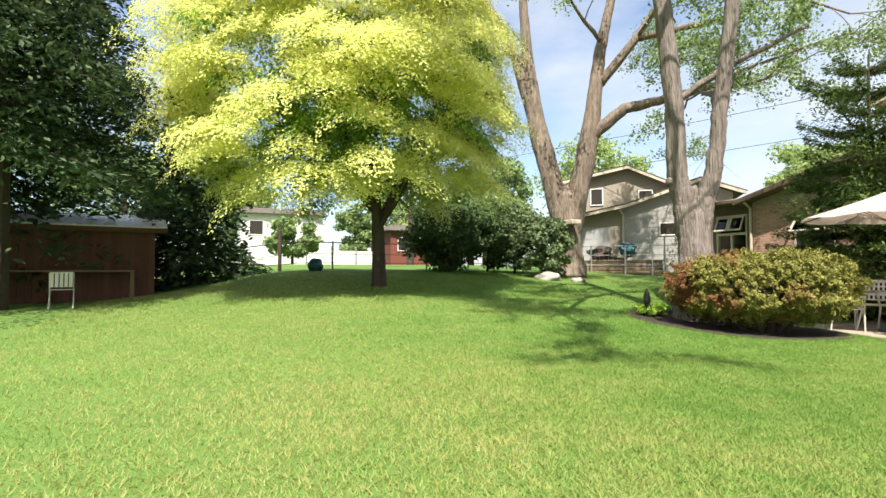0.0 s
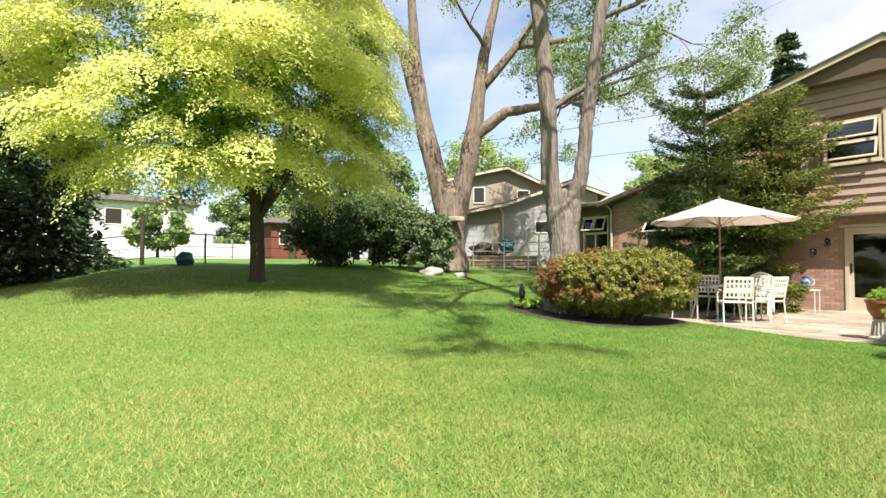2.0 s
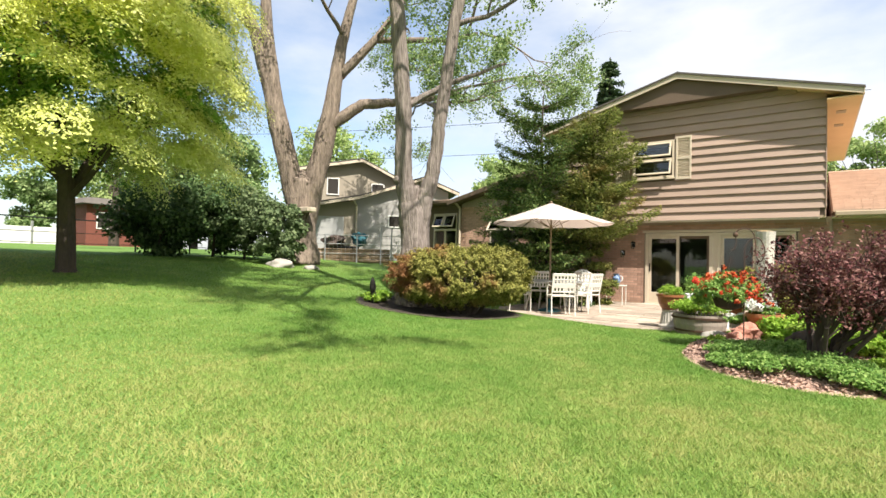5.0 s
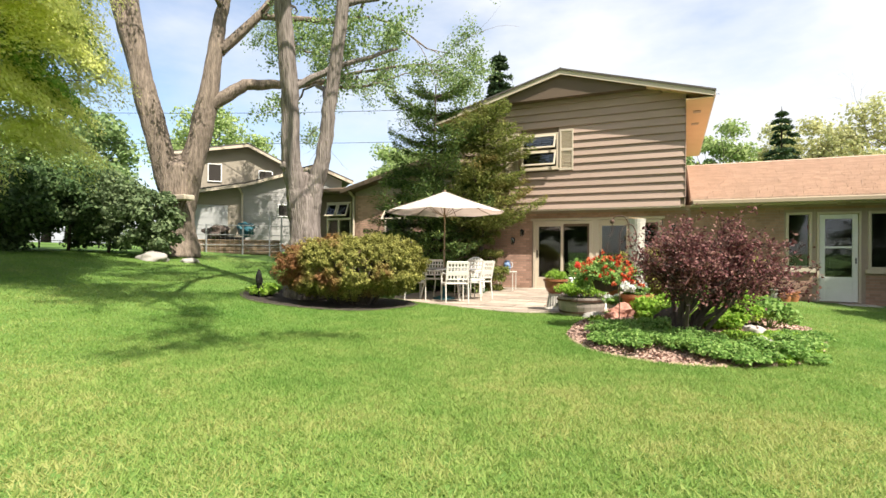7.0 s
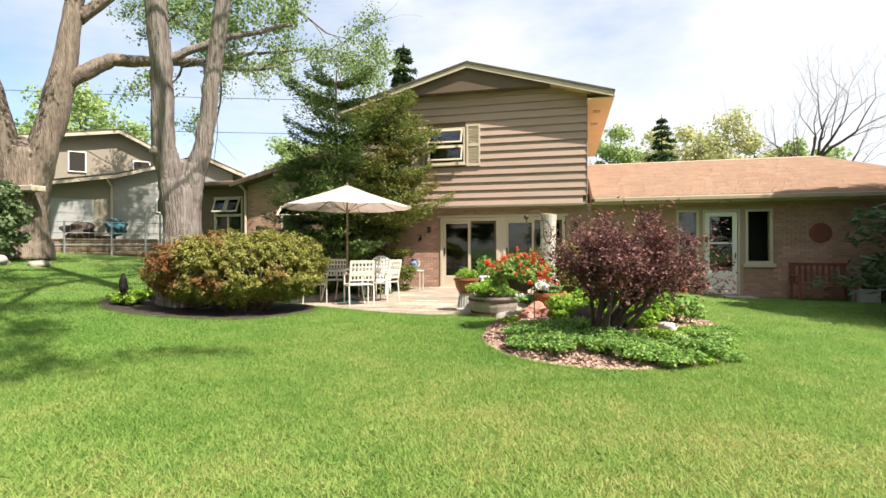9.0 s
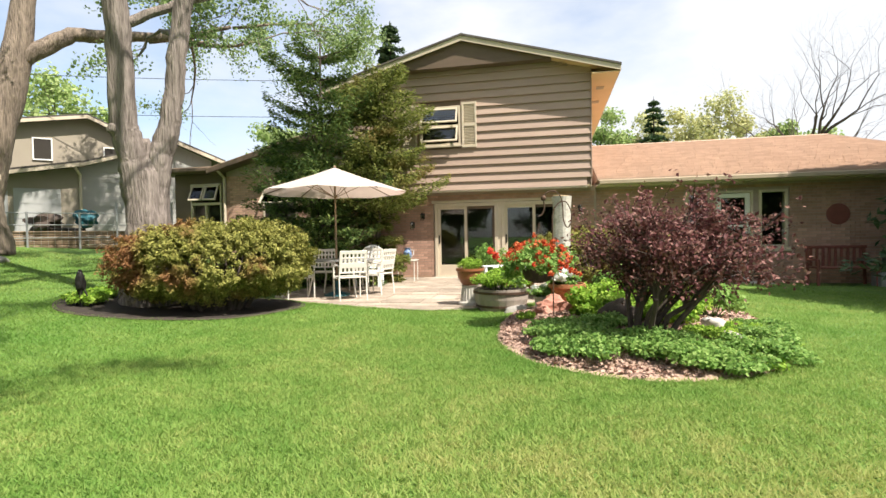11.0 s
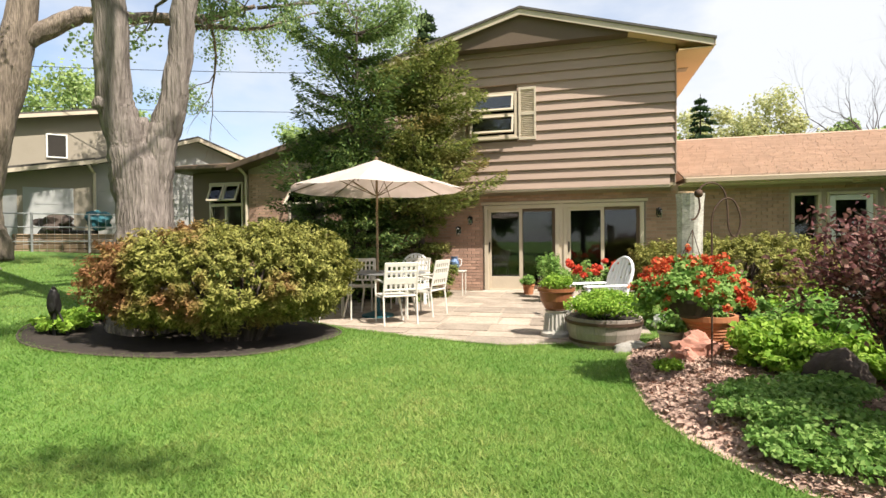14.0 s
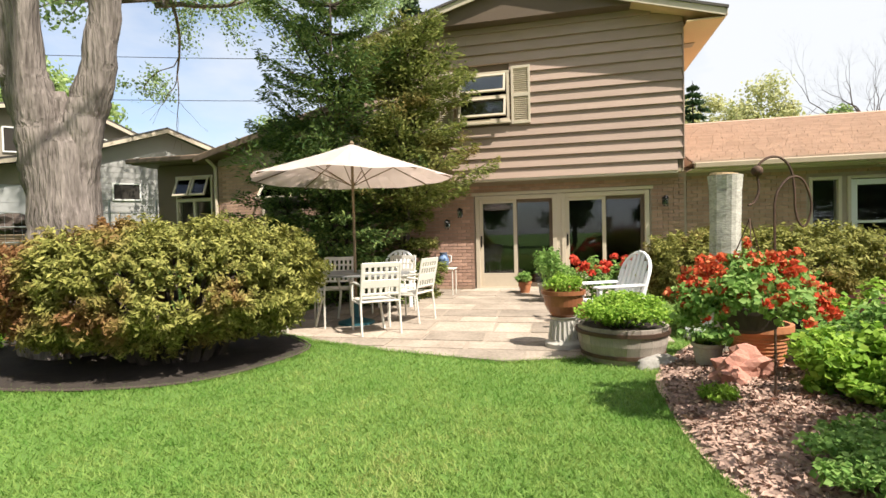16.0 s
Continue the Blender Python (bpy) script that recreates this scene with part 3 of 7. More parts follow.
# patio doors: two sliding units in one opening
for n, x0 in ((1, 0.02), (2, 1.91)):
    d = thing(f"door_{n}", "cream framed sliding glass patio door", "patio door", (x0, 0.0, 0.0), kind="structure")
    bm = bmesh.new()
    w, h = 1.79, 2.09
    for a in ((0, 0.09, 0, h), (w - 0.09, w, 0, h), (0.09, w - 0.09, h - 0.09, h), (0.09, w - 0.09, 0, 0.05)):
        box(bm, a[0], a[1], -0.035, 0.16, a[2], a[3], 0.004)
    part("door_frame", bm, CREAM, d)
    for k, (a, b, y, mt) in enumerate(((0.09, 0.92, 0.03, CREAM), (0.86, w - 0.09, 0.085, CREAM if n == 1 else BLUEM))):
        bm = bmesh.new()
        t = 0.075
        for q in ((a, a + t, 0.05, h - 0.09), (b - t, b, 0.05, h - 0.09), (a + t, b - t, h - 0.09 - t, h - 0.09), (a + t, b - t, 0.05, 0.36 if k == 0 else 0.14)):
            box(bm, q[0], q[1], y - 0.02, y + 0.02, q[2], q[3], 0.003)
        leaf = part("door_leaf", bm, GABLE if k == 1 else mt, d, "dark screened leaf" if k == 1 else "")
        g = part("pane", B(a + t, b - t, y - 0.005, y + 0.005, 0.14, h - 0.09 - t), GLASS, leaf)
        g.visible_shadow = False
        if k == 0:
            part("door_handle", B(a + 0.02, a + 0.05, y - 0.06, y - 0.02, 0.95, 1.2, bevel=0.008), BLACKM, leaf, "black pull handle")
part("door_sill", B(-0.02, 3.74, -0.09, 0.2, -0.02, 0.02, bevel=0.005), CONCRETE, house)
part("mullion_post", B(1.805, 1.915, -0.012, 0.1, 0.0, 2.1, bevel=0.004), CREAM, house)
part("door_header", B(-0.06, 3.78, -0.03, 0.02, 2.1, 2.17, bevel=0.004), CREAM, house)


def wall_lantern(x, z, y=-0.02):
    s = thing("wall_lantern", "small black outdoor lantern on the brick wall", "lantern", (x, y, z), group="wall lanterns")
    part("back_plate", B(-0.05, 0.05, 0.0, 0.022, -0.08, 0.08, bevel=0.008), BLACKM, s)
    part("arm", T([(0, 0, 0.03), (0, -0.06, 0.07), (0, -0.11, 0.06)], 0.01, 6), BLACKM, s)
    part("cage", lathe([(0.035, -0.13), (0.055, -0.1), (0.06, 0.0), (0.045, 0.05), (0.01, 0.08)], 8), GLASS, s, "clear glass").matrix_basis = pose(0, -0.11, 0)
    part("cap", lathe([(0.07, 0.03), (0.05, 0.06), (0.012, 0.1)], 8), BLACKM, s).matrix_basis = pose(0, -0.11, 0)


wall_lantern(4.0, 1.85)
wall_lantern(-0.32, 1.75)
wall_lantern(-0.62, 1.5)

# ---- garage wing ----
wing = thing("garage_wing", "single-storey brick wing with a tan shingled hip roof", "house wing", kind="structure")
GW = [(6.66, 7.22, 0.76, 2.2), (7.32, 8.22, -0.08, 2.2), (8.36, 9.0, 0.76, 2.2)]
part("front_wall", wall_with_opening(bmesh.new(), 4.42, 13.2, -0.3, 2.5, 0.1, 0.34, GW), MORTAR, wing)
part("end_wall", B(12.96, 13.2, 0.34, 8.6, -0.3, 2.5), MORTAR, wing)
part("back_wall", B(4.42, 13.2, 8.6, 8.84, -0.3, 2.5), MORTAR, wing)
part("room_floor", B(4.42, 12.96, 0.34, 8.6, -0.3, -0.08), DARK, wing)
part("room_partition", B(4.42, 12.96, 3.2, 3.3, -0.08, 2.5), GABLE, wing)
part("ceiling", B(4.42, 12.96, 0.34, 8.6, 2.5, 2.55), CREAM, wing)
part("soffit_board", B(4.42, 13.7, -0.42, 0.1, 2.40, 2.43), CREAM, wing)
part("gutter", B(4.46, 13.7, -0.53, -0.42, 2.42, 2.54, bevel=0.02), FASCIA, wing, "brown gutter")
EAVE_Y, RIDGE_Y, EAVE_Z, RIDGE_Z = -0.48, 4.4, 2.53, 4.18
bm = bmesh.new()
P = [bm.verts.new(c) for c in ((4.42, EAVE_Y, EAVE_Z), (13.75, EAVE_Y, EAVE_Z), (11.9, RIDGE_Y, RIDGE_Z), (4.42, RIDGE_Y, RIDGE_Z), (13.75, 9.2, EAVE_Z), (4.42, 9.2, EAVE_Z))]
for f in ((0, 1, 2, 3), (1, 4, 2), (4, 5, 3, 2), (0, 5, 4, 1)):
    bm.faces.new([P[i] for i in f])
bm.faces.new([P[i] for i in (0, 3, 5)])
bmesh.ops.recalc_face_normals(bm, faces=bm.faces[:])
part("roof_boarding", bm, SHINGLE, wing)
# shingle tabs on the slope that shows
rng = np.random.default_rng(5)
sv, sf = [], []
rows = 36
for r in range(rows):
    f0, f1 = r / rows, (r + 1.12) / rows
    y0, y1 = EAVE_Y - 0.02 + f0 * (RIDGE_Y - EAVE_Y), EAVE_Y + min(1, f1) * (RIDGE_Y - EAVE_Y)
    z0, z1 = EAVE_Z + 0.045 + f0 * (RIDGE_Z - EAVE_Z), EAVE_Z + 0.006 + min(1, f1) * (RIDGE_Z - EAVE_Z)
    end = 13.75 - (13.75 - 11.9) * f0
    x = 4.43 - (r % 2) * 0.16
    while x < end:
        w = rng.choice((0.22, 0.3, 0.34))
        a, b = max(4.43, x), min(end, x + w - 0.008)
        if b - a > 0.03:
            i = len(sv)
            lift = rng.uniform(0, 0.006)
            sv += [(a, y0, z0 + lift), (b, y0, z0 + lift), (b, y1, z1), (a, y1, z1), (a, y0, z0 - 0.05), (b, y0, z0 - 0.05)]
            sf += [(i, i + 1, i + 2, i + 3), (i + 4, i + 5, i + 1, i)]
        x += w
raw("shingles", sv, sf, SHINGLE, wing, kind="stuff")
part("hip_cap", T([(13.75, EAVE_Y, EAVE_Z + 0.02), (11.9, RIDGE_Y, RIDGE_Z + 0.02)], 0.05, 6), SHINGLE, wing)
part("ridge_cap", T([(4.42, RIDGE_Y, RIDGE_Z + 0.02), (11.9, RIDGE_Y, RIDGE_Z + 0.02)], 0.05, 6), SHINGLE, wing)
part("soffit_lamp", lathe([(0.13, -0.05), (0.14, 0.0)], 16), FASCIA, wing).matrix_basis = pose(7.8, -0.2, 2.40)
for n, (a, b, c, e) in enumerate((GW[0], GW[2])):
    w = thing(f"window_{n + 2}", "tall narrow cream framed window beside the storm door", "window", kind="structure")
    part("window_frame", frame_bars(bmesh.new(), a + 0.06, b - 0.06, c + 0.06, e - 0.06, 0.06, 0.26, 0.06), CREAM, w)
    part("window_sill", B(a - 0.06, b + 0.06, 0.0, 0.1, c - 0.1, c, bevel=0.006), CREAM, w)
    part("pane", B(a + 0.06, b - 0.06, 0.15, 0.158, c + 0.06, e - 0.06), GLASS, w).visible_shadow = False
a, b, c, e = GW[1]
d3 = thing("door_3", "white storm door with a glazed upper half", "door", kind="structure")
bm = bmesh.new()
for q in ((a, a + 0.05, c, e), (b - 0.05, b, c, e), (a + 0.05, b - 0.05, e - 0.06, e)):
    box(bm, q[0], q[1], 0.05, 0.3, q[2], q[3], 0.004)
part("door_frame", bm, CREAM, d3)
bm = bmesh.new()
for q in ((a + 0.06, a + 0.17, c + 0.02, e - 0.07), (b - 0.17, b - 0.06, c + 0.02, e - 0.07), (a + 0.17, b - 0.17, e - 0.18, e - 0.07), (a + 0.17, b - 0.17, 1.28, 1.33), (a + 0.17, b - 0.17, c + 0.02, 0.56)):
    box(bm, q[0], q[1], 0.09, 0.14, q[2], q[3], 0.005)
leaf = part("door_leaf", bm, WHITE, d3)
part("pane", B(a + 0.17, b - 0.17, 0.112, 0.12, 0.56, e - 0.18), GLASS, leaf).visible_shadow = False
part("door_handle", T([(b - 0.11, 0.06, 0.9), (b - 0.11, 0.04, 0.97), (b - 0.11, 0.06, 1.04)], 0.012, 6), BLACKM, leaf)
tagged(part("door_step", B(7.1, 8.5, -0.5, 0.098, -0.26, -0.1, bevel=0.012), CONCRETE), "grey concrete step below the storm door", "step", kind="structure")
plaque = thing("wall_plaque", "round faded red plaque on the brick wall", "wall decoration", (10.1, 0.075, 1.55))
bm = lathe([(0.26, 0.0), (0.26, 0.02), (0.2, 0.035), (0.05, 0.04)], 20)
part("disc", bm, REDW, plaque).matrix_basis = pose(0, 0.02, 0, 90, 0, 0)

# ---- left wing ----
lw = thing("west_wing", "low brick wing with a shallow gable and deep eaves", "house wing", kind="structure")
LW = [(-7.95, -6.85, 1.0, 2.95)]
part("front_wall", wall_with_opening(bmesh.new(), -8.55, -6.62, 0.2, 3.25, 0.1, 0.3, LW), GABLE, lw)
part("front_wall", wall_prism([(-6.62, 0.1), (-2.4, 0.1), (-2.4, 4.4), (-6.62, 3.28)], 0.0, 0.25), MORTAR, lw)
part("end_wall", B(-8.55, -8.35, 0.3, 6, 0.2, 3.25), FASCIA, lw)
part("room_partition", B(-8.35, -2.4, 2.6, 2.7, 0.2, 3.2), DARK, lw)
part("room_floor", B(-8.35, -2.4, 0.3, 6, 0.2, 0.6), DARK, lw)
part("back_wall", B(-8.55, -2.4, 6, 6.2, 0.2, 4.3), FASCIA, lw)
roof_slab(lw, -6.95, 3.36, -2.4, 4.56, -0.45, 6.4, 0.16, SHINGLE, GABLE)
# eave parts in dark brown, their shade put into the colour
part("porch_roof", B(-9.0, -6.64, -0.3, 6.4, 3.27, 3.40, bevel=0.01), GABLE, lw)
part("porch_roof_covering", B(-9.05, -6.95, -0.34, 6.42, 3.40, 3.43), SHINGLE, lw)
part("rake_board", wall_prism([(-6.97, 3.20), (-2.4, 4.40), (-2.4, 4.54), (-6.97, 3.34)], -0.48, -0.45), GABLE, lw)
part("gutter", B(-9.05, -6.9, -0.44, -0.34, 3.28, 3.40, bevel=0.02), GABLE, lw)
part("downspout", T([(-6.68, -0.36, 3.3), (-6.66, -0.05, 3.1), (-6.66, -0.05, 0.6)], 0.045, 6), CREAM, lw, "cream metal downspout")
w4 = thing("window_4", "wide cream window with open awning sashes above", "window", kind="structure")
part("window_frame", frame_bars(bmesh.new(), -7.9, -6.9, 1.05, 2.9, 0.04, 0.22, 0.05), CREAM, w4)
part("mullion", B(-7.9, -6.9, 0.05, 0.2, 2.28, 2.36), CREAM, w4)
part("mullion", B(-7.44, -7.38, 0.05, 0.2, 1.05, 2.28), CREAM, w4)
sash(w4, -7.88, -7.42, 2.38, 2.88, 0.03, 24)
sash(w4, -7.38, -6.92, 2.38, 2.88, 0.03, 24)
for a, b in ((-7.9, -7.44), (-7.38, -6.9)):
    part("pane", B(a, b, 0.12, 0.128, 1.05, 2.28), GLASS, w4).visible_shadow = False
w5 = thing("window_5", "window with an open awning sash behind the evergreens", "window", kind="structure")
part("window_frame", frame_bars(bmesh.new(), -5.3, -4.3, 1.3, 2.7, -0.04, -0.005, 0.06), CREAM, w5)
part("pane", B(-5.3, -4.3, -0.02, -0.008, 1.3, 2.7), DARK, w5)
sash(w5, -5.28, -4.32, 2.1, 2.68, -0.06, 40)

# ---- neighbour's house ----
NB = thing("neighbour_house", "tan two-storey neighbouring house with a grey gabled garage", "house", (-14.03, 1.68, 0.0), 46.0)
part("garage_front", wall_prism([(-2.6, 0.8), (0, 0.8), (0, 4.0), (-2.6, 3.5)], 0, 0.2), TANSIDE, NB)
part("garage_gable_wall", wall_prism([(0.0, 0.8), (4.6, 0.8), (4.6, 4.55), (3.3, 5.1), (0, 3.98)], 0.02, 0.25), GREYSIDE, NB, "grey lap sided wall")
for k in range(16):
    part("lap_board", B(0.02, 4.58, 0.004, 0.02, 1.0 + k * 0.19, 1.178 + k * 0.19), GREYSIDE, NB)
part("upper_wall", wall_prism([(-2.9, 3.4), (2.7, 3.4), (2.7, 5.2), (0.3, 6.35), (-2.9, 5.75)], 2.5, 2.7), TANSIDE, NB)
for a, za, b, zb, y, mt in ((-2.8, 3.55, 0.1, 4.12, -0.5, DARKROOF), (0.0, 4.08, 3.3, 5.2, -0.35, DARKROOF), (3.3, 5.2, 5.1, 4.5, -0.35, DARKROOF), (-3.3, 5.74, 0.3, 6.42, 2.1, DARKROOF), (0.3, 6.42, 3.0, 5.12, 2.1, DARKROOF)):
    part("roof", wall_prism([(a, za), (b, zb), (b, zb + 0.07), (a, za + 0.07)], y, 6.0), mt, NB)
    part("rake_board", wall_prism([(a, za - 0.13), (b, zb - 0.13), (b, zb - 0.002), (a, za - 0.002)], y - 0.01, y + 0.05), CREAM, NB)
part("roof_slope", wall_prism([(-2.8, 3.62), (2.5, 4.2), (2.5, 4.3), (-2.8, 3.72)], 0.2, 2.5), DARKROOF, NB)
part("garage_door", B(-1.9, -0.55, -0.03, 0.0, 1.0, 3.15, bevel=0.01), GARAGE, NB, "whitish garage door, greyed for the shade on it")
for k in range(1, 4):
    part("door_groove", B(-1.88, -0.57, -0.036, -0.03, 1.0 + k * 0.53, 1.02 + k * 0.53), GREYM, NB)
part("side_door", B(-2.4, -2.05, -0.03, 0.0, 1.0, 3.05), GREYM, NB)
for x, z, w, h, y in ((1.65, 2.75, 0.75, 0.5, -0.01), (-1.5, 4.55, 0.55, 0.8, 2.47), (0.85, 4.75, 0.6, 0.4, 2.47)):
    wn_ = part("window", frame_bars(bmesh.new(), x, x + w, z, z + h, y - 0.03, y + 0.01, 0.05), WHITE, NB)
    part("pane", B(x, x + w, y - 0.012, y, z, z + h), DARK, wn_)
part("downspout", T([(-0.1, -0.45, 3.95), (0.05, -0.08, 3.7), (0.05, -0.08, 1.0)], 0.05, 6), CREAM, NB)

# ---- trees ----


def grow(rng, bm, p, d, r, length, depth, tips, spread=0.6, up=0.15, seg=6):
    """A limb that bends, tapers and forks; its ends go into tips."""
    pts, radii = [p.copy()], [r]
    q, v = p.copy(), d.normalized()
    for k in range(4):
        v = (v + Vector(rng.normal(0, 0.16, 3)) + Vector((0, 0, up * 0.3))).normalized()
        q = q + v * (length / 4)
        pts.append(q.copy())
        radii.append(r * (1 - 0.13 * (k + 1)))
    tube(bm, pts, radii, seg)
    if depth == 0:
        tips += [pts[2], pts[3], pts[4]]
        return
    for k in range(3 if depth > 1 else 4):
        base = pts[-1] if k < 2 else pts[rng.integers(2, 4)]
        side = Vector(rng.normal(0, 1, 3))
        side = (side - v * side.dot(v)).normalized()
        grow(rng, bm, base, (v + side * spread * rng.uniform(0.7, 1.4)).normalized(), radii[-1] * rng.uniform(0.55, 0.8), length * rng.uniform(0.6, 0.85), depth - 1, tips, spread, up, max(4, seg - 1))


def boughs(rng, places, per, droop=0.32):
    """Leafy fans that arch over and hang at their rims: points and normals."""
    pts, nor = [], []
    for p, r in places:
        n = int(per * r * r)
        a, q = rng.uniform(0, 2 * math.pi, n), rng.uniform(0, 1, n) ** 0.55
        lobe = 1 + 0.28 * np.sin(a * rng.integers(3, 6) + rng.uniform(0, 6)) + 0.12 * np.sin(a * 9 + rng.uniform(0, 6))
        rad = r * q * lobe
        out = math.hypot(p[0], p[1]) + 0.6
        tx, ty = rng.normal(0, 0.16, 2) - np.array((p[0], p[1])) / out * 0.45
        x, y = rad * np.cos(a), rad * np.sin(a)
        z = -droop * rad * rad / r + tx * x + ty * y + rng.normal(0, 0.085, n)
        pts.append(np.array(p) + np.stack([x, y, z], 1))
        nor.append(np.stack([x * 0.6 / r - tx, y * 0.6 / r - ty, np.full(n, 0.7)], 1))
    return np.concatenate(pts), np.concatenate(nor)


def golden_maple():
    rng = np.random.default_rng(11)
    base = Vector((-8.8, -11.75, ground_z(-8.8, -11.75) - 0.05))
    t = thing("maple_tree", "golden-leaved maple with a broad layered crown", "tree", base)
    bm = bmesh.new()
    tube(bm, [(0, 0, 0), (0.02, 0, 0.12), (0.03, -0.02, 0.9), (-0.02, -0.05, 2.05)], [0.27, 0.185, 0.165, 0.15], 14, wob=0.05, rng=rng)
    tips = []
    for k in range(8):
        a = k * 0.8 + 0.4
        grow(rng, bm, Vector((-0.02, -0.05, 1.5 + 0.1 * k)), Vector((math.cos(a) * 0.9, math.sin(a) * 0.9 - 0.1, 0.75)), 0.075, 2.1, 2, tips, 0.55, 0.08)
    grow(rng, bm, Vector((-0.02, -0.05, 2.0)), Vector((0, -0.1, 1)), 0.13, 2.6, 3, tips, 0.5, 0.2)
    part("trunk", bm, BARKD, t, "dark brown trunk with rising limbs")
    c = Vector((0.1, -0.75, 5.2))
    gold, green = [], []
    for k in range(620):
        d = Vector(rng.normal(0, 1, 3)).normalized()
        lobes = noise.noise(d * 2.6 + Vector((3, 1, 7)))
        s = rng.uniform(0.8, 1.0) if k % 5 else rng.uniform(0.35, 0.7)
        p = c + Vector((d.x * 4.0, d.y * (4.45 if d.y < 0 else 4.1), d.z * 3.9)) * (1 + 0.26 * lobes) * s
        floor = 2.0 + 0.9 * noise.noise(Vector((p.x * 0.6, p.y * 0.6, 3))) + 0.35 * smooth01((p.y + 0.6) / 2.5) - 0.5 * smooth01((-p.y - 2.4) / 1.6) + 1.6 * (1 - smooth01((math.hypot(p.x, p.y) - 1.0) / 1.9))
        if p.z < floor:
            continue
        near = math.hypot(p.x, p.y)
        # sun-facing boughs go gold, shaded ones darker green: light put into leaf colour
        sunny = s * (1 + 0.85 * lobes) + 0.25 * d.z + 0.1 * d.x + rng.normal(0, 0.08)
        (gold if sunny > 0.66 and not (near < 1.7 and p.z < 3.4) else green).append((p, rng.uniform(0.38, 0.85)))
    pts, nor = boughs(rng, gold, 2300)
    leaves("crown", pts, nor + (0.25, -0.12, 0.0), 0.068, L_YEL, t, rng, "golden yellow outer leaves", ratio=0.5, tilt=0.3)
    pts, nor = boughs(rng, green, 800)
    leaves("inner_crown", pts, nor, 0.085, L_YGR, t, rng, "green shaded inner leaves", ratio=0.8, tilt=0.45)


def leafy_limbs(t, name, rng, mains, bark, seg=12):
    """Main limbs given as (points, radii), in the tree's own metres."""
    bm = bmesh.new()
    for pts, radii in mains:
        fine = []
        rad = []
        for (p, q), (a, b) in zip(zip(pts, pts[1:]), zip(radii, radii[1:])):
            for s in range(9):
                f = s / 9
                w = Vector(rng.normal(0, 0.008, 3)) if fine else Vector()
                fine.append(Vector(p).lerp(Vector(q), f) + w)
                rad.append(a + (b - a) * f)
        fine.append(Vector(pts[-1]))
        rad.append(radii[-1])
        tube(bm, fine, rad, seg, wob=0.05, rng=rng)
    return bm


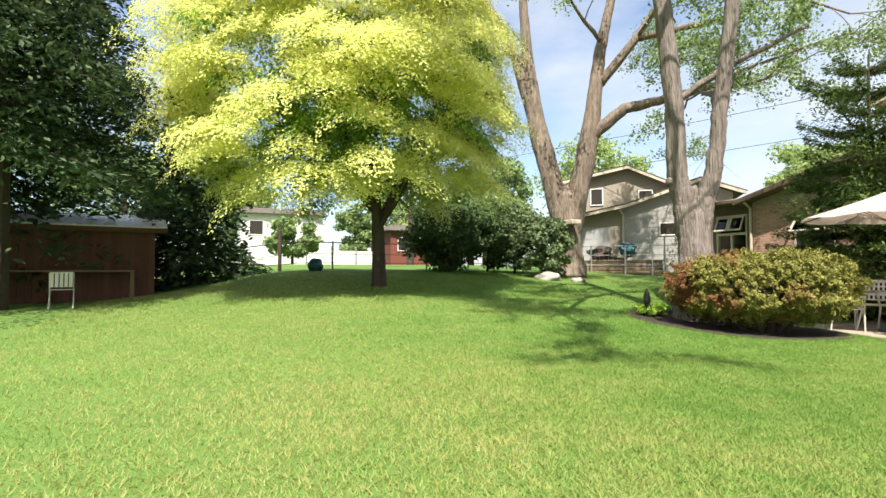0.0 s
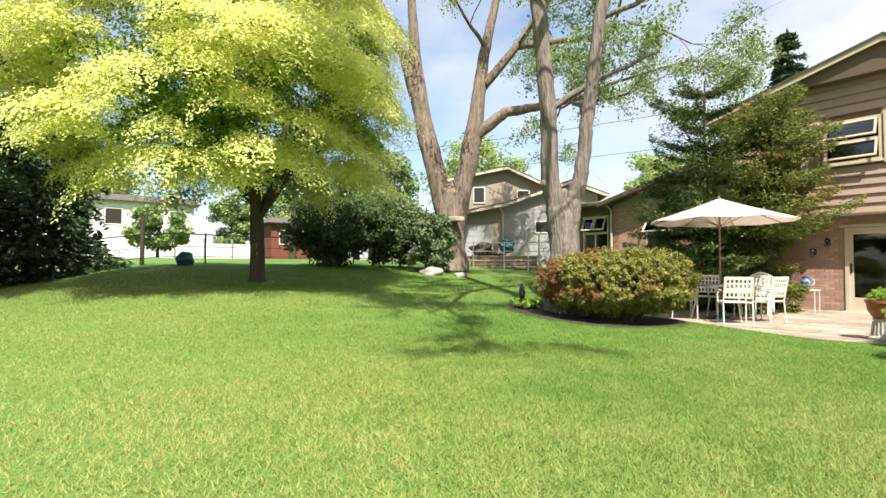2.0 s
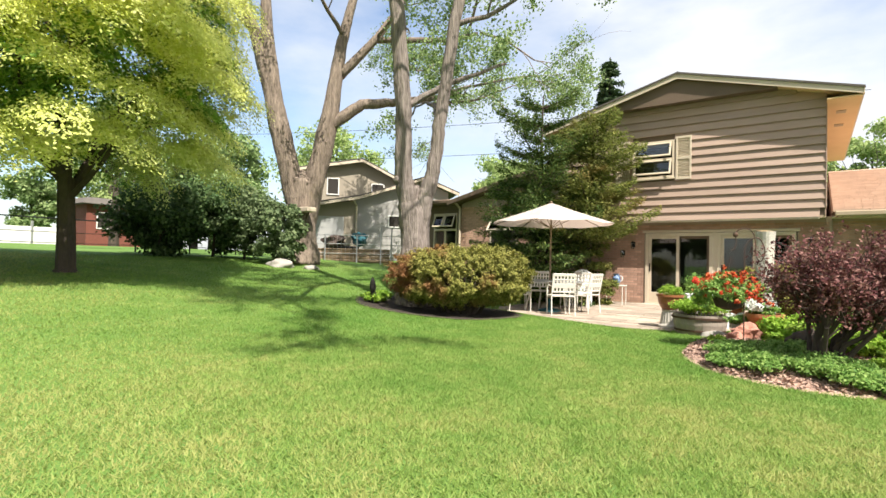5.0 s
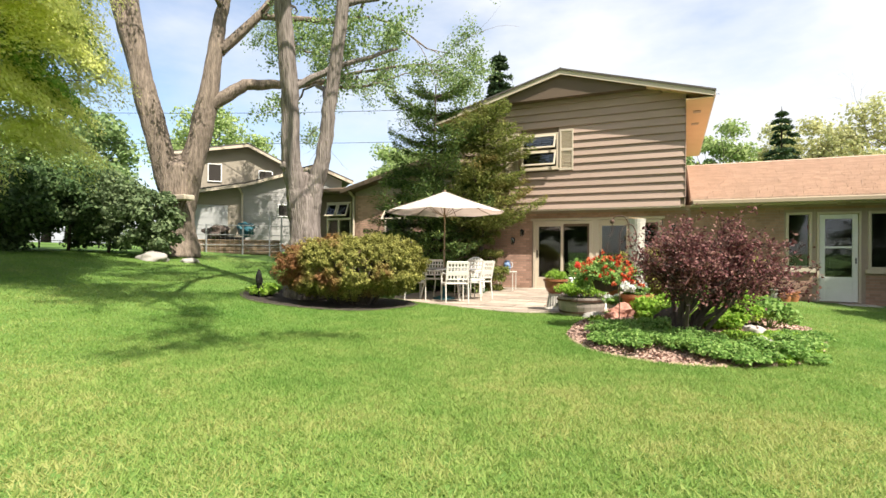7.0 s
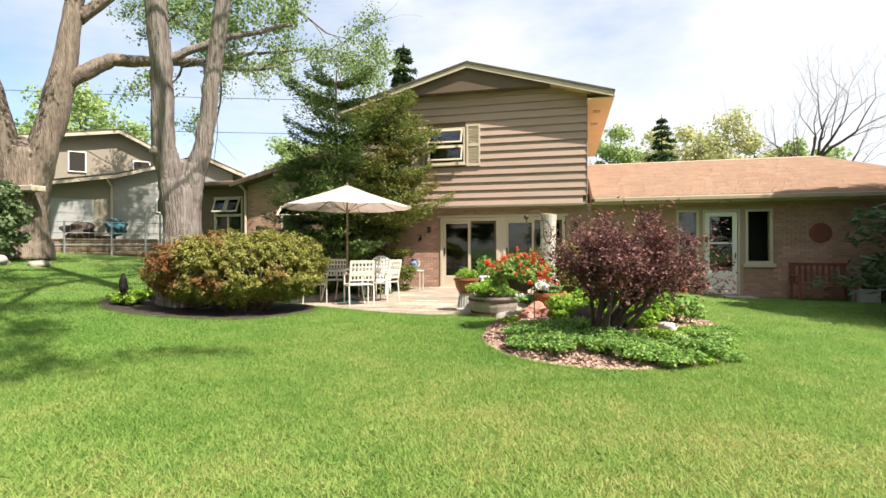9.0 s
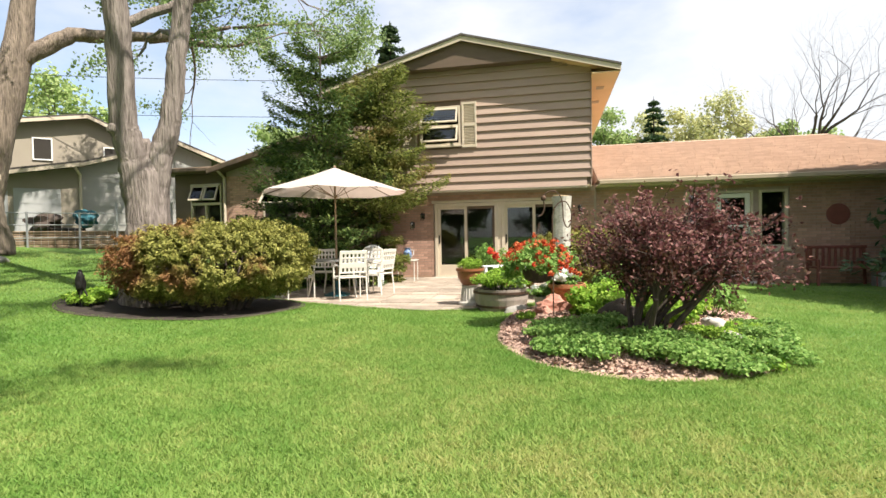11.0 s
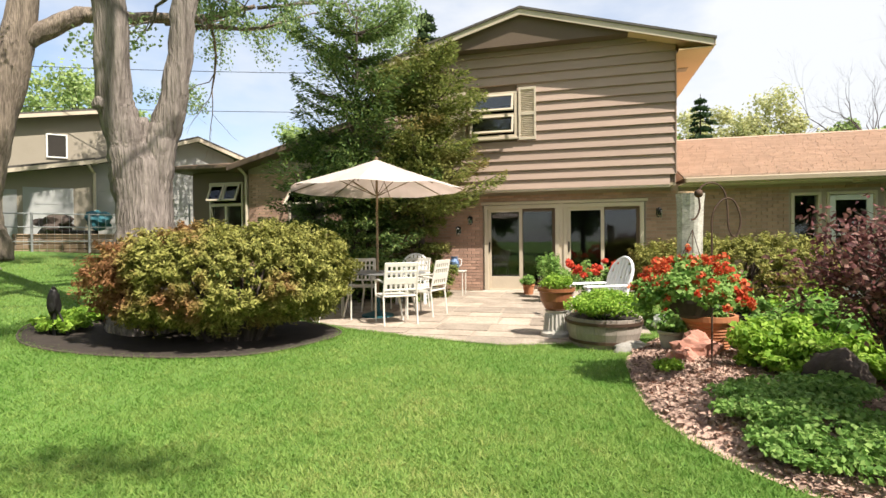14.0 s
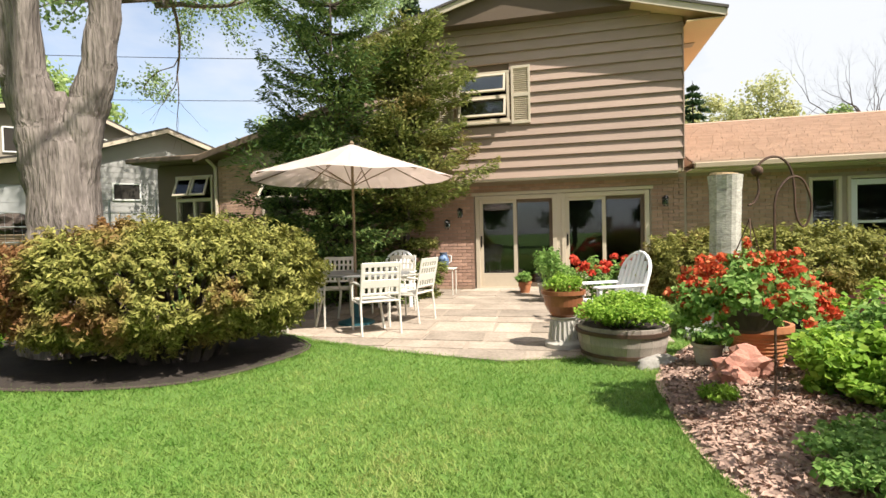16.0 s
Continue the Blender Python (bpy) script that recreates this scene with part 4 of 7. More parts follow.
def twin_tree():
    rng = np.random.default_rng(21)
    x0, y0 = -3.12, -7.2
    t = thing("twin_trunk_tree", "tall grey-barked tree forked into two trunks behind the hedge", "tree", (x0 + 0.15, y0 - 0.03, ground_z(x0, y0) - 0.05))
    zb = ground_z(x0, y0) - 0.05
    def w(x, y, z):
        return (x - x0, y - y0, z - zb)
    mains = [
        ([w(-3.1, -7.2, zb), w(-3.1, -7.2, 0.5), w(-3.08, -7.2, 1.4), w(-3.06, -7.2, 2.2), w(-3.06, -7.22, 2.75)], [0.44, 0.34, 0.31, 0.25, 0.05]),
        ([w(-3.12, -7.24, 1.0), w(-3.16, -7.3, 1.9), w(-3.19, -7.34, 2.45), w(-3.27, -7.42, 2.95), w(-3.27, -7.48, 4.7), w(-3.4, -7.6, 6.6), w(-3.6, -7.8, 9.5)], [0.16, 0.205, 0.205, 0.19, 0.175, 0.165, 0.12]),
        ([w(-3.02, -7.16, 1.0), w(-2.97, -7.13, 1.9), w(-2.91, -7.11, 2.45), w(-2.77, -7.05, 2.95), w(-2.66, -6.98, 4.0), w(-2.42, -6.82, 6.3), w(-2.0, -6.5, 9.3)], [0.15, 0.19, 0.18, 0.155, 0.14, 0.13, 0.1]),
        ([w(-2.66, -6.98, 4.1), w(-3.3, -6.3, 4.75), w(-4.4, -5.3, 5.3)], [0.08, 0.06, 0.03]),
        ([w(-3.27, -7.48, 4.4), w(-2.6, -6.9, 4.95), w(-1.6, -6.0, 5.5)], [0.08, 0.06, 0.03]),
        # overhead limbs from here on are out of view, added to dapple the lawn
        ([w(-2.1, -6.6, 8.6), w(-1.2, -8.6, 9.6), w(-0.2, -10.6, 9.7), w(1.2, -12.3, 9.3)], [0.11, 0.1, 0.08, 0.05]),
        ([w(-3.55, -7.75, 8.8), w(-3.1, -9.0, 9.6), w(-2.4, -10.2, 9.6)], [0.1, 0.08, 0.05]),
    ]
    mains += [([w(-2.4, -10.2, 9.6), w(-3.6, -11.4, 9.9), w(-4.4, -13.0, 10.2)], [0.05, 0.04, 0.02]),
              ([w(-0.2, -10.6, 9.7), w(-0.8, -12.2, 10.2), w(-0.6, -14.0, 10.4)], [0.06, 0.04, 0.02]),
              ([w(-0.9, -9.4, 9.7), w(0.6, -9.6, 10.0), w(2.0, -10.4, 10.2)], [0.07, 0.06, 0.03]),
              ([w(1.2, -12.3, 9.3), w(1.8, -13.2, 9.5)], [0.05, 0.03])]
    # unseen leafy tips, set where their shade falls on the lawn
    shade = [(w(x, y, z), (dx, dy, 0.15), 0.035, 3) for x, y, z, dx, dy in ((0.6, -9.6, 10.0, 0.4, 0.8), (1.4, -10.1, 10.1, 0.2, -0.9), (1.9, -10.4, 10.2, 0.2, 0.9), (1.0, -9.8, 10.0, -0.3, -0.9), (1.6, -12.9, 9.4, -0.6, -0.7), (1.8, -13.2, 9.5, 0.95, 0.1))]
    bm = leafy_limbs(t, "trunk", rng, mains, BARKG, 26)
    tips = []
    for p, d, r, n in (*shade, (w(-3.5, -7.7, 8.2), (-0.4, -0.8, 0.6), 0.09, 3), (w(-3.6, -7.8, 9.4), (-0.3, -0.1, 1), 0.1, 3), (w(-2.2, -6.65, 8.0), (0.8, -0.1, 0.5), 0.09, 3), (w(-2.0, -6.5, 9.2), (0.4, 0.3, 1), 0.1, 3),
                       (w(-4.4, -5.3, 5.3), (-0.8, 0.5, 0.2), 0.035, 2), (w(-2.5, -6.9, 6.2), (0.7, 0.75, 0.35), 0.07, 3), (w(-3.4, -7.6, 6.8), (0.5, 0.85, 0.5), 0.06, 3), (w(-3.45, -7.6, 7.5), (0.5, -0.7, 0.5), 0.07, 3), (w(-2.3, -6.7, 7.5), (0.2, -0.9, 0.4), 0.06, 3), (w(-2.3, -6.7, 7.0), (0.3, 0.9, 0.3), 0.06, 3), (w(1.2, -12.3, 9.3), (0.7, -0.7, 0.2), 0.05, 3), (w(-0.3, -10.6, 9.5), (0.3, -0.9, 0.1), 0.06, 3), (w(-0.4, -11.0, 9.6), (-0.7, -0.5, 0.2), 0.05, 3), (w(-2.4, -10.2, 9.6), (-0.2, -0.9, 0.2), 0.05, 3), (w(-0.9, -9.4, 9.7), (0.8, 0.2, 0.3), 0.05, 3), (w(0.4, -11.4, 9.6), (-0.5, -0.9, 0.1), 0.05, 3), (w(-3.1, -9.0, 9.6), (-0.8, -0.5, 0.3), 0.05, 3), (w(-1.2, -8.6, 9.6), (-0.4, -0.7, 0.5), 0.05, 3), (w(-4.4, -13.0, 10.2), (-0.4, -0.9, 0.1), 0.03, 3), (w(-3.6, -11.4, 9.9), (-0.9, 0.1, 0.2), 0.03, 3), (w(-3.9, -12.0, 10.0), (0.8, -0.5, 0.2), 0.03, 3), (w(-0.8, -12.2, 10.2), (0.9, -0.3, 0.2), 0.03, 3), (w(-0.7, -13.0, 10.3), (-0.9, -0.3, 0.2), 0.03, 3)):
        grow(rng, bm, Vector(p), Vector(d), r, 1.7, n - 1, tips, 0.6, 0.02, 6)
    part("trunk", bm, BARKG, t, "grey furrowed bark", smooth=True)
    knot = rock(0.085, 4, (1, 1, 1.1))
    part("burl", knot, BARKG, t).matrix_basis = Matrix.Translation(w(-3.3, -7.57, 2.84))
    pts, nor = puffs(rng, [(*p, 0.36, 0.36, 0.3) for p in tips], 40, 0.7)
    leaves("crown", pts, nor, 0.075, L_SPR, t, rng, "sparse young green leaves", ratio=0.8)


def big_maple():
    rng = np.random.default_rng(31)
    x0, y0 = -10.97, -3.9
    zb = ground_z(x0, y0) - 0.05
    t = thing("big_tree", "massive old tree with spreading brown-barked limbs", "tree", (x0, y0, zb))
    def w(x, y, z):
        return (x - x0, y - y0, z - zb)
    mains = [
        ([w(-10.97, -3.9, zb), w(-10.97, -3.9, 1.7), w(-11.0, -3.95, 3.0), w(-11.0, -3.96, 3.9), w(-11.0, -3.96, 4.3)], [0.68, 0.53, 0.52, 0.48, 0.1]),
        ([w(-11.02, -4.0, 1.9), w(-11.1, -4.1, 3.2), w(-11.35, -4.5, 5.0), w(-11.6, -4.8, 6.6), w(-11.8, -5.05, 9.2), w(-11.9, -5.2, 12)], [0.32, 0.4, 0.36, 0.32, 0.21, 0.14]),
        ([w(-11.65, -4.85, 6.7), w(-12.05, -5.4, 9.2), w(-12.7, -6.4, 11.6)], [0.24, 0.2, 0.13]),
        ([w(-10.92, -3.85, 1.9), w(-10.8, -3.75, 3.2), w(-10.55, -3.45, 5.0), w(-10.4, -3.25, 6.4), w(-10.2, -3.0, 8.9), w(-9.85, -2.6, 11.4)], [0.32, 0.4, 0.36, 0.31, 0.21, 0.14]),
        ([w(-10.4, -3.25, 6.0), w(-9.62, -2.39, 6.9), w(-8.81, -1.61, 7.05), w(-7.2, -0.8, 7.2), w(-6.0, -0.5, 7.5)], [0.24, 0.19, 0.15, 0.1, 0.05]),
        ([w(-10.2, -3.0, 7.9), w(-9.3, -2.0, 9.5), w(-8.6, -1.2, 11.2)], [0.18, 0.14, 0.09]),
        ([w(-9.3, -2.0, 9.4), w(-6.8, -0.9, 9.2), w(-5.7, -0.6, 9.3)], [0.12, 0.09, 0.05]),
    ]
    bm = leafy_limbs(t, "trunk", rng, mains, BARKB, 26)
    tips = []
    for p, d, r in ((w(-11.9, -5.2, 11.8), (0, -0.3, 1), 0.13), (w(-12.7, -6.4, 11.5), (-0.4, -0.7, 0.6), 0.12), (w(-9.85, -2.6, 11.3), (0.4, 0.2, 1), 0.13), (w(-7.6, -0.8, 7.0), (0.8, 0.4, 0.1), 0.07),
                    (w(-8.6, -1.2, 11.1), (0.7, 0.5, 0.6), 0.09), (w(-8.2, -1.2, 7.0), (0.5, 0.8, 0.5), 0.06), (w(-10.1, -2.9, 9.3), (0.2, -0.5, 0.8), 0.09), (w(-9.3, -2.0, 9.5), (0.9, -0.1, 0.2), 0.07), (w(-12.0, -5.4, 9.0), (-0.1, -0.9, 0.3), 0.08), (w(-8.6, -1.4, 8.3), (0.6, -0.2, 0.3), 0.06), (w(-6.6, -0.6, 7.3), (0.6, -0.4, -0.3), 0.05), (w(-6.0, -0.4, 7.5), (0.5, 0.7, 0.1), 0.05), (w(-6.8, -0.9, 9.2), (0.5, -0.5, 0.1), 0.06), (w(-5.6, -0.6, 9.3), (0.6, 0.4, -0.2), 0.05), (w(-7.4, -0.9, 7.2), (0.5, -0.2, -0.5), 0.05), (w(-6.2, -0.7, 9.2), (0.6, -0.1, 0.8), 0.06), (w(-7.2, -0.8, 7.2), (-0.2, 0.6, -0.4), 0.05), (w(-8.8, -1.4, 10.6), (0.3, -0.7, 0.6), 0.06), (w(-9.0, -1.6, 10.2), (-0.5, 0.7, 0.3), 0.06), (w(-8.7, -1.5, 8.6), (0.1, 0.8, 0.2), 0.06), (w(-8.6, -1.2, 11.0), (-0.2, 0.2, 1), 0.07)):
        grow(rng, bm, Vector(p), Vector(d), r, 2.3, 2, tips, 0.6, 0.0, 6)
    part("trunk", bm, BARKB, t, "brown ridged bark", smooth=True)
    pts, nor = puffs(rng, [(*p, 0.5, 0.5, 0.4) for p in tips], 62, 0.7)
    high = (pts[:, 2] + zb > 5.6) & (pts[:, 0] + x0 < -2.2)
    pts, nor = pts[high], nor[high]
    leaves("crown", pts, nor, 0.085, L_SPR, t, rng, "young green leaves", ratio=0.8)
    part("pruned_stub", T([w(-10.45, -3.3, 6.05), w(-10.25, -3.35, 6.2)], [0.2, 0.17], 10), CUTWOOD, t, "pale cut stub")


def conifer(name, label, x, y, height, radius, seed, mat, bare=0.6, droop=0.25, layers=18, per=70, size=0.2, trunk_r=0.2, sprays=9, lean=(0, 0), power=0.75, ratio=0.4, gaps=0.12, flat=1.0, tilt=0.55, ragged=0.3):
    """An evergreen of whorled boughs, each a fan of sprays."""
    rng = np.random.default_rng(seed)
    t = thing(name, label, "tree", (x, y, ground_z(x, y) - 0.05))
    bm = T([(0, 0, 0), (lean[0] * 0.4, lean[1] * 0.4, height * 0.5), (lean[0], lean[1], height)], [trunk_r, trunk_r * 0.6, 0.02], 8)
    pts, nor, axes = [], [], []
    for k in range(layers):
        f = (k + rng.uniform(0, 0.5)) / layers
        z = bare + f * (height - bare)
        reach = radius * (1 - f) ** power * rng.uniform(0.8, 1.12) + 0.12
        off = Vector((lean[0] * z / height, lean[1] * z / height, 0))
        for s in range(sprays):
            if rng.random() < gaps:
                continue
            a = 2 * math.pi * (s + rng.uniform(-0.3, 0.3)) / sprays + k * 0.7
            d = Vector((math.cos(a), math.sin(a), 0))
            L = reach * rng.uniform(1 - ragged, 1.12)
            end = off + d * L + Vector((0, 0, z - droop * L + 0.06 * L))
            tube(bm, [off + Vector((0, 0, z)), off + d * L * 0.5 + Vector((0, 0, z - droop * L * 0.3)), end], [0.03, 0.018, 0.006], 4, caps=False)
            n = max(8, int(per * (L / radius + 0.25)))
            u = rng.uniform(0.12, 1.05, n) ** 0.75
            wide = rng.normal(0, 1, n) * L * 0.2 * (0.35 + np.minimum(u, 1.15 - u) * 1.3)
            side = Vector((-d.y, d.x, 0))
            p = np.array(off)[None] + np.outer(u * L, np.array(d)) + np.outer(wide, np.array(side))
            p[:, 2] += z - droop * L * u * u + rng.normal(0, 0.055, n) * (1 + L * 0.3) * flat
            pts.append(p)
            nor.append(np.tile((0, 0, 1.0), (n, 1)))
            axes.append(np.tile(np.array(d), (n, 1)) + np.outer(np.sign(wide), np.array(side)) * 0.6 - np.array((0, 0, 0.25)))
    part("trunk", bm, BARKD, t)
    leaves("foliage", np.concatenate(pts), np.concatenate(nor), size, mat, t, rng, ratio=ratio, tilt=tilt, long_axis=np.concatenate(axes))
    return t


def round_tree(name, label, x, y, height, radius, seed, mat, n=34, per=200, size=0.35, trunk_r=0.25, bottom=0.3, category="tree", zb=None):
    rng = np.random.default_rng(seed)
    z0 = ground_z(x, y) - 0.05 if zb is None else zb
    t = thing(name, label, category, (x, y, z0))
    bm = T([(0, 0, 0), (0.1, 0, height * 0.3), (0, 0.1, height * 0.75)], [trunk_r, trunk_r * 0.7, trunk_r * 0.2], 8)
    tips = []
    for k in range(5):
        a = k * 1.3
        grow(rng, bm, Vector((0.05, 0, height * (0.25 + 0.06 * k))), Vector((math.cos(a), math.sin(a), 1)), trunk_r * 0.4, height * 0.25, 1, tips, 0.6, 0.1, 5)
    part("trunk", bm, BARKD, t)
    blobs = []
    mid = height * (1 + bottom) / 2
    for k in range(n):
        d = Vector(rng.normal(0, 1, 3)).normalized() * rng.uniform(0.45, 1.0)
        s = radius * rng.uniform(0.18, 0.36)
        blobs.append((d.x * radius * 0.85, d.y * radius * 0.85, mid + d.z * (height - height * bottom) * 0.45, s, s, s * 0.7))
    pts, nor = puffs(rng, blobs, per, 0.55)
    leaves("crown", pts, nor + (0, 0, 0.4), size, mat, t, rng, ratio=0.8)
    return t


golden_maple()
twin_tree()
big_maple()
conifer("spruce_tree", "tall dark spruce with drooping boughs by the shed", -10.9, -20.3, 13.5, 4.6, 41, L_DRK, bare=3.5, droop=0.28, layers=30, per=330, size=0.17, trunk_r=0.33, sprays=12)
conifer("spruce_tree", "tall dark spruce with drooping boughs by the shed", -14.6, -23.2, 14.0, 4.8, 42, L_DRK, bare=1.5, droop=0.3, layers=22, per=110, size=0.3, trunk_r=0.3, sprays=11)
conifer("spruce_tree", "dark low-branched spruce beside the shed", -16.3, -16.4, 8.0, 2.7, 43, L_DRK, bare=0.2, droop=0.35, layers=20, per=110, size=0.26, trunk_r=0.2, sprays=11)
HEM = dict(flat=0.8, tilt=0.5, ratio=0.34, size=0.1, ragged=0.6)
conifer("hemlock_tree", "dark green hemlock with layered boughs beside the house", -2.3, -2.5, 5.95, 1.95, 44, L_CED, bare=0.5, droop=-0.3, layers=12, per=480, trunk_r=0.1, sprays=9, lean=(0.1, 0.0), power=0.3, gaps=0.28, **HEM)
conifer("hemlock_tree", "yellowing hemlock against the siding", -1.1, -1.7, 5.5, 1.5, 45, L_CEY, bare=1.8, droop=-0.28, layers=11, per=480, trunk_r=0.09, sprays=9, lean=(0.1, 0.0), power=0.28, gaps=0.25, **HEM)
conifer("hemlock_tree", "dark low hemlock against the brick wing", -3.7, -1.7, 3.6, 1.4, 46, L_CED, bare=0.2, droop=-0.15, layers=9, per=320, trunk_r=0.09, sprays=8, power=0.5, gaps=0.15, **HEM)
conifer("hemlock_tree", "low hemlock with soft sprays beside the patio", -2.1, -2.3, 2.3, 1.15, 47, L_CED, bare=0.1, droop=0.05, layers=9, per=300, trunk_r=0.06, sprays=9, power=0.4, gaps=0.1, **HEM)
conifer("hemlock_tree", "low yellowish hemlock beside the brick wall", -1.15, -1.5, 2.2, 0.75, 52, L_CEY, bare=0.1, droop=0.05, layers=8, per=260, trunk_r=0.05, sprays=8, power=0.4, gaps=0.1, **HEM)
conifer("spruce_tree", "dark pointed spruce behind the house", -3.95, 8.6, 11.0, 2.1, 48, L_DRK, bare=1.0, layers=22, per=60, size=0.35, trunk_r=0.2, sprays=9)
conifer("spruce_tree", "dark pointed spruce beyond the wing roof", 11.4, 29.5, 12.4, 2.6, 49, L_DRK, bare=1.0, layers=20, per=50, size=0.42, trunk_r=0.2, sprays=9)
# only edges of these two show; the second is added to shade the wing
conifer("juniper_tree", "dark spreading conifer mostly out of view, shading the wing and lawn", 11.3, -4.6, 6.6, 2.6, 50, L_DRK, bare=0.8, droop=0.1, layers=18, per=120, size=0.2, trunk_r=0.12, sprays=10)
conifer("juniper_tree", "dark spreading conifer mostly out of view, shading the wing and lawn", 14.0, -3.4, 11.0, 3.8, 51, L_DRK, bare=0.8, droop=0.1, layers=26, per=170, size=0.26, trunk_r=0.14, sprays=10)
for x, y, h, r, s, mt, lab in ((-30, 14, 12, 5, 61, L_FAR, "light green tree behind the neighbour's house"), (-19, 26, 10.5, 4, 62, L_FAR, "light green tree behind the neighbour's house"), (-12, 24, 8.5, 3.4, 63, L_FAR, "light green tree behind the west wing"),
                               (18, 36, 14.0, 5.0, 64, L_TAN, "tan budding tree beyond the wing roof"), (13.8, 38, 13.6, 4.2, 65, L_TAN, "tan budding tree beyond the wing roof"), (23, 33, 11.0, 3.5, 66, L_FAR, "light green tree beyond the wing roof"), (7.6, 33, 12.5, 3.6, 67, L_FAR, "light green tree behind the house"),
                               (-44, 2, 11, 5.5, 68, L_FAR, "green tree beyond the neighbour's fence"), (-50, -14, 12, 6, 69, L_SPR, "green tree beyond the neighbour's fence"), (-42, -22, 12, 6, 70, L_SPR, "green tree beyond the neighbour's fence"), (-30, 4, 8.5, 3.6, 71, L_SPR, "green tree beyond the neighbour's fence"), (-27, 0.5, 6.5, 2.8, 72, L_SPR, "green tree beside the red house"), (33, 18, 12, 5, 73, L_FAR, "light green tree beyond the wing roof")):
    round_tree("broadleaf_tree", lab, x, y, h, r, s, mt, n=52, per=230, size=0.27, bottom=0.15)
for x, y, h, r, s in ((-17, -40, 12, 5.5, 75), (-7, -42, 11, 5.0, 76), (3, -39, 12.5, 5.5, 77), (12, -41, 11.5, 5.0, 78), (22, -38, 12, 5.5, 79)):
    round_tree("broadleaf_tree", "green tree across the lawn, mirrored in the patio doors", x, y, h, r, s, L_SHR, n=52, per=150, size=0.4, bottom=0.1)
round_tree("broadleaf_tree", "small rounded weeping tree before the white house", -30, -11.0, 3.2, 2.0, 74, L_SPR, n=30, per=150, size=0.22, trunk_r=0.1, bottom=0.1)
for x, y, h, r, s in ((-12.9, -8.0, 2.7, 1.6, 81), (-12.7, -6.3, 2.9, 1.5, 82), (-14.2, -7.2, 3.4, 1.7, 84)):
    round_tree("lilac_shrub", "dark green leafy shrub at the lawn's edge", x, y, h, r, s, L_SHR, n=46, per=190, size=0.12, trunk_r=0.05, bottom=0.0, category="shrub")


def bare_tree():
    rng = np.random.default_rng(91)
    t = thing("bare_tree", "leafless tree beyond the wing roof", "tree", (15.1, 12.5, 0.0))
    bm, tips = bmesh.new(), []
    tube(bm, [(0, 0, -0.3), (0.1, 0, 3), (0, 0, 5.2)], [0.25, 0.2, 0.16], 8)
    for k in range(9):
        a = k * 0.75
        grow(rng, bm, Vector((0, 0, 3.6 + 0.18 * k)), Vector((math.cos(a) * 0.95, math.sin(a) * 0.95, 0.95)), 0.095, 2.15, 4, tips, 0.5, 0.12, 5)
    part("trunk", bm, BARKD, t)


bare_tree()


def clipped_yew(name, label, x, y, rz, lx, ly, h, seed, n, mat=L_YEW, size=0.058, skirt=0.22):
    """A mounded clipped hedge: dense sprays over a woody frame."""
    rng = np.random.default_rng(seed)
    z0 = ground_z(x, y)
    t = thing(name, label, "hedge", (x, y, z0), rz)
    bm = bmesh.new()
    for k in range(26):
        a = rng.uniform(0, 6.28)
        q = rng.uniform(0.3, 0.85)
        tube(bm, [(math.cos(a) * lx * 0.3 * q, math.sin(a) * ly * 0.3 * q, -0.03), (math.cos(a) * lx * 0.6 * q, math.sin(a) * ly * 0.6 * q, h * 0.4), (math.cos(a) * lx * q, math.sin(a) * ly * q, h * 0.72)], [0.035, 0.025, 0.01], 5)
    part("stem_frame", bm, BARKD, t)
    m = n // 46
    d = rng.normal(0, 1, (m, 3))
    d /= np.linalg.norm(d, axis=1)[:, None]
    d = np.sign(d) * np.abs(d) ** 0.78
    d /= np.maximum(np.linalg.norm(d, axis=1)[:, None], 1e-6) ** 0.7
    r = rng.uniform(0.5, 1, m) ** 0.3
    bump = np.array([1 + 0.16 * noise.noise(Vector(v) * 2.3 + Vector((seed, 0, 0))) + 0.1 * noise.noise(Vector(v) * 6 + Vector((0, seed, 0))) for v in d])
    tip = d * (r * bump)[:, None] * (lx, ly, (h - skirt) / 2) + (0, 0, (h + skirt) / 2)
    low = tip[:, 2] < h * 0.5
    tip[low, :2] *= (0.94 + 0.06 * np.clip(tip[low, 2] / (h * 0.5), 0, 1))[:, None]
    out = d + (0, 0, 0.35) + rng.normal(0, 0.35, (m, 3))
    out /= np.linalg.norm(out, axis=1)[:, None]
    f = rng.uniform(-0.09, 0.06, (m, 46))
    p = (tip[:, None] + out[:, None] * f[:, :, None] + rng.normal(0, 0.022, (m, 46, 3))).reshape(-1, 3)
    p[:, 2] = np.maximum(p[:, 2], 0.01)
    d = np.repeat(out, 46, 0)
    leaves("foliage", p, d + (0, 0, 0.4), size, mat, t, rng, ratio=0.34, tilt=0.7)
    return t


clipped_yew("yew_hedge", "broad mounded yew hedge with bronze winter tips", -1.78, -7.05, 47, 1.47, 0.98, 1.38, 101, 125000, skirt=0.15, mat=L_YEWB)
clipped_yew("yew_hedge", "low clipped yew hedge behind the flower bed", 4.2, -4.6, -8, 1.4, 0.8, 1.26, 102, 60000)


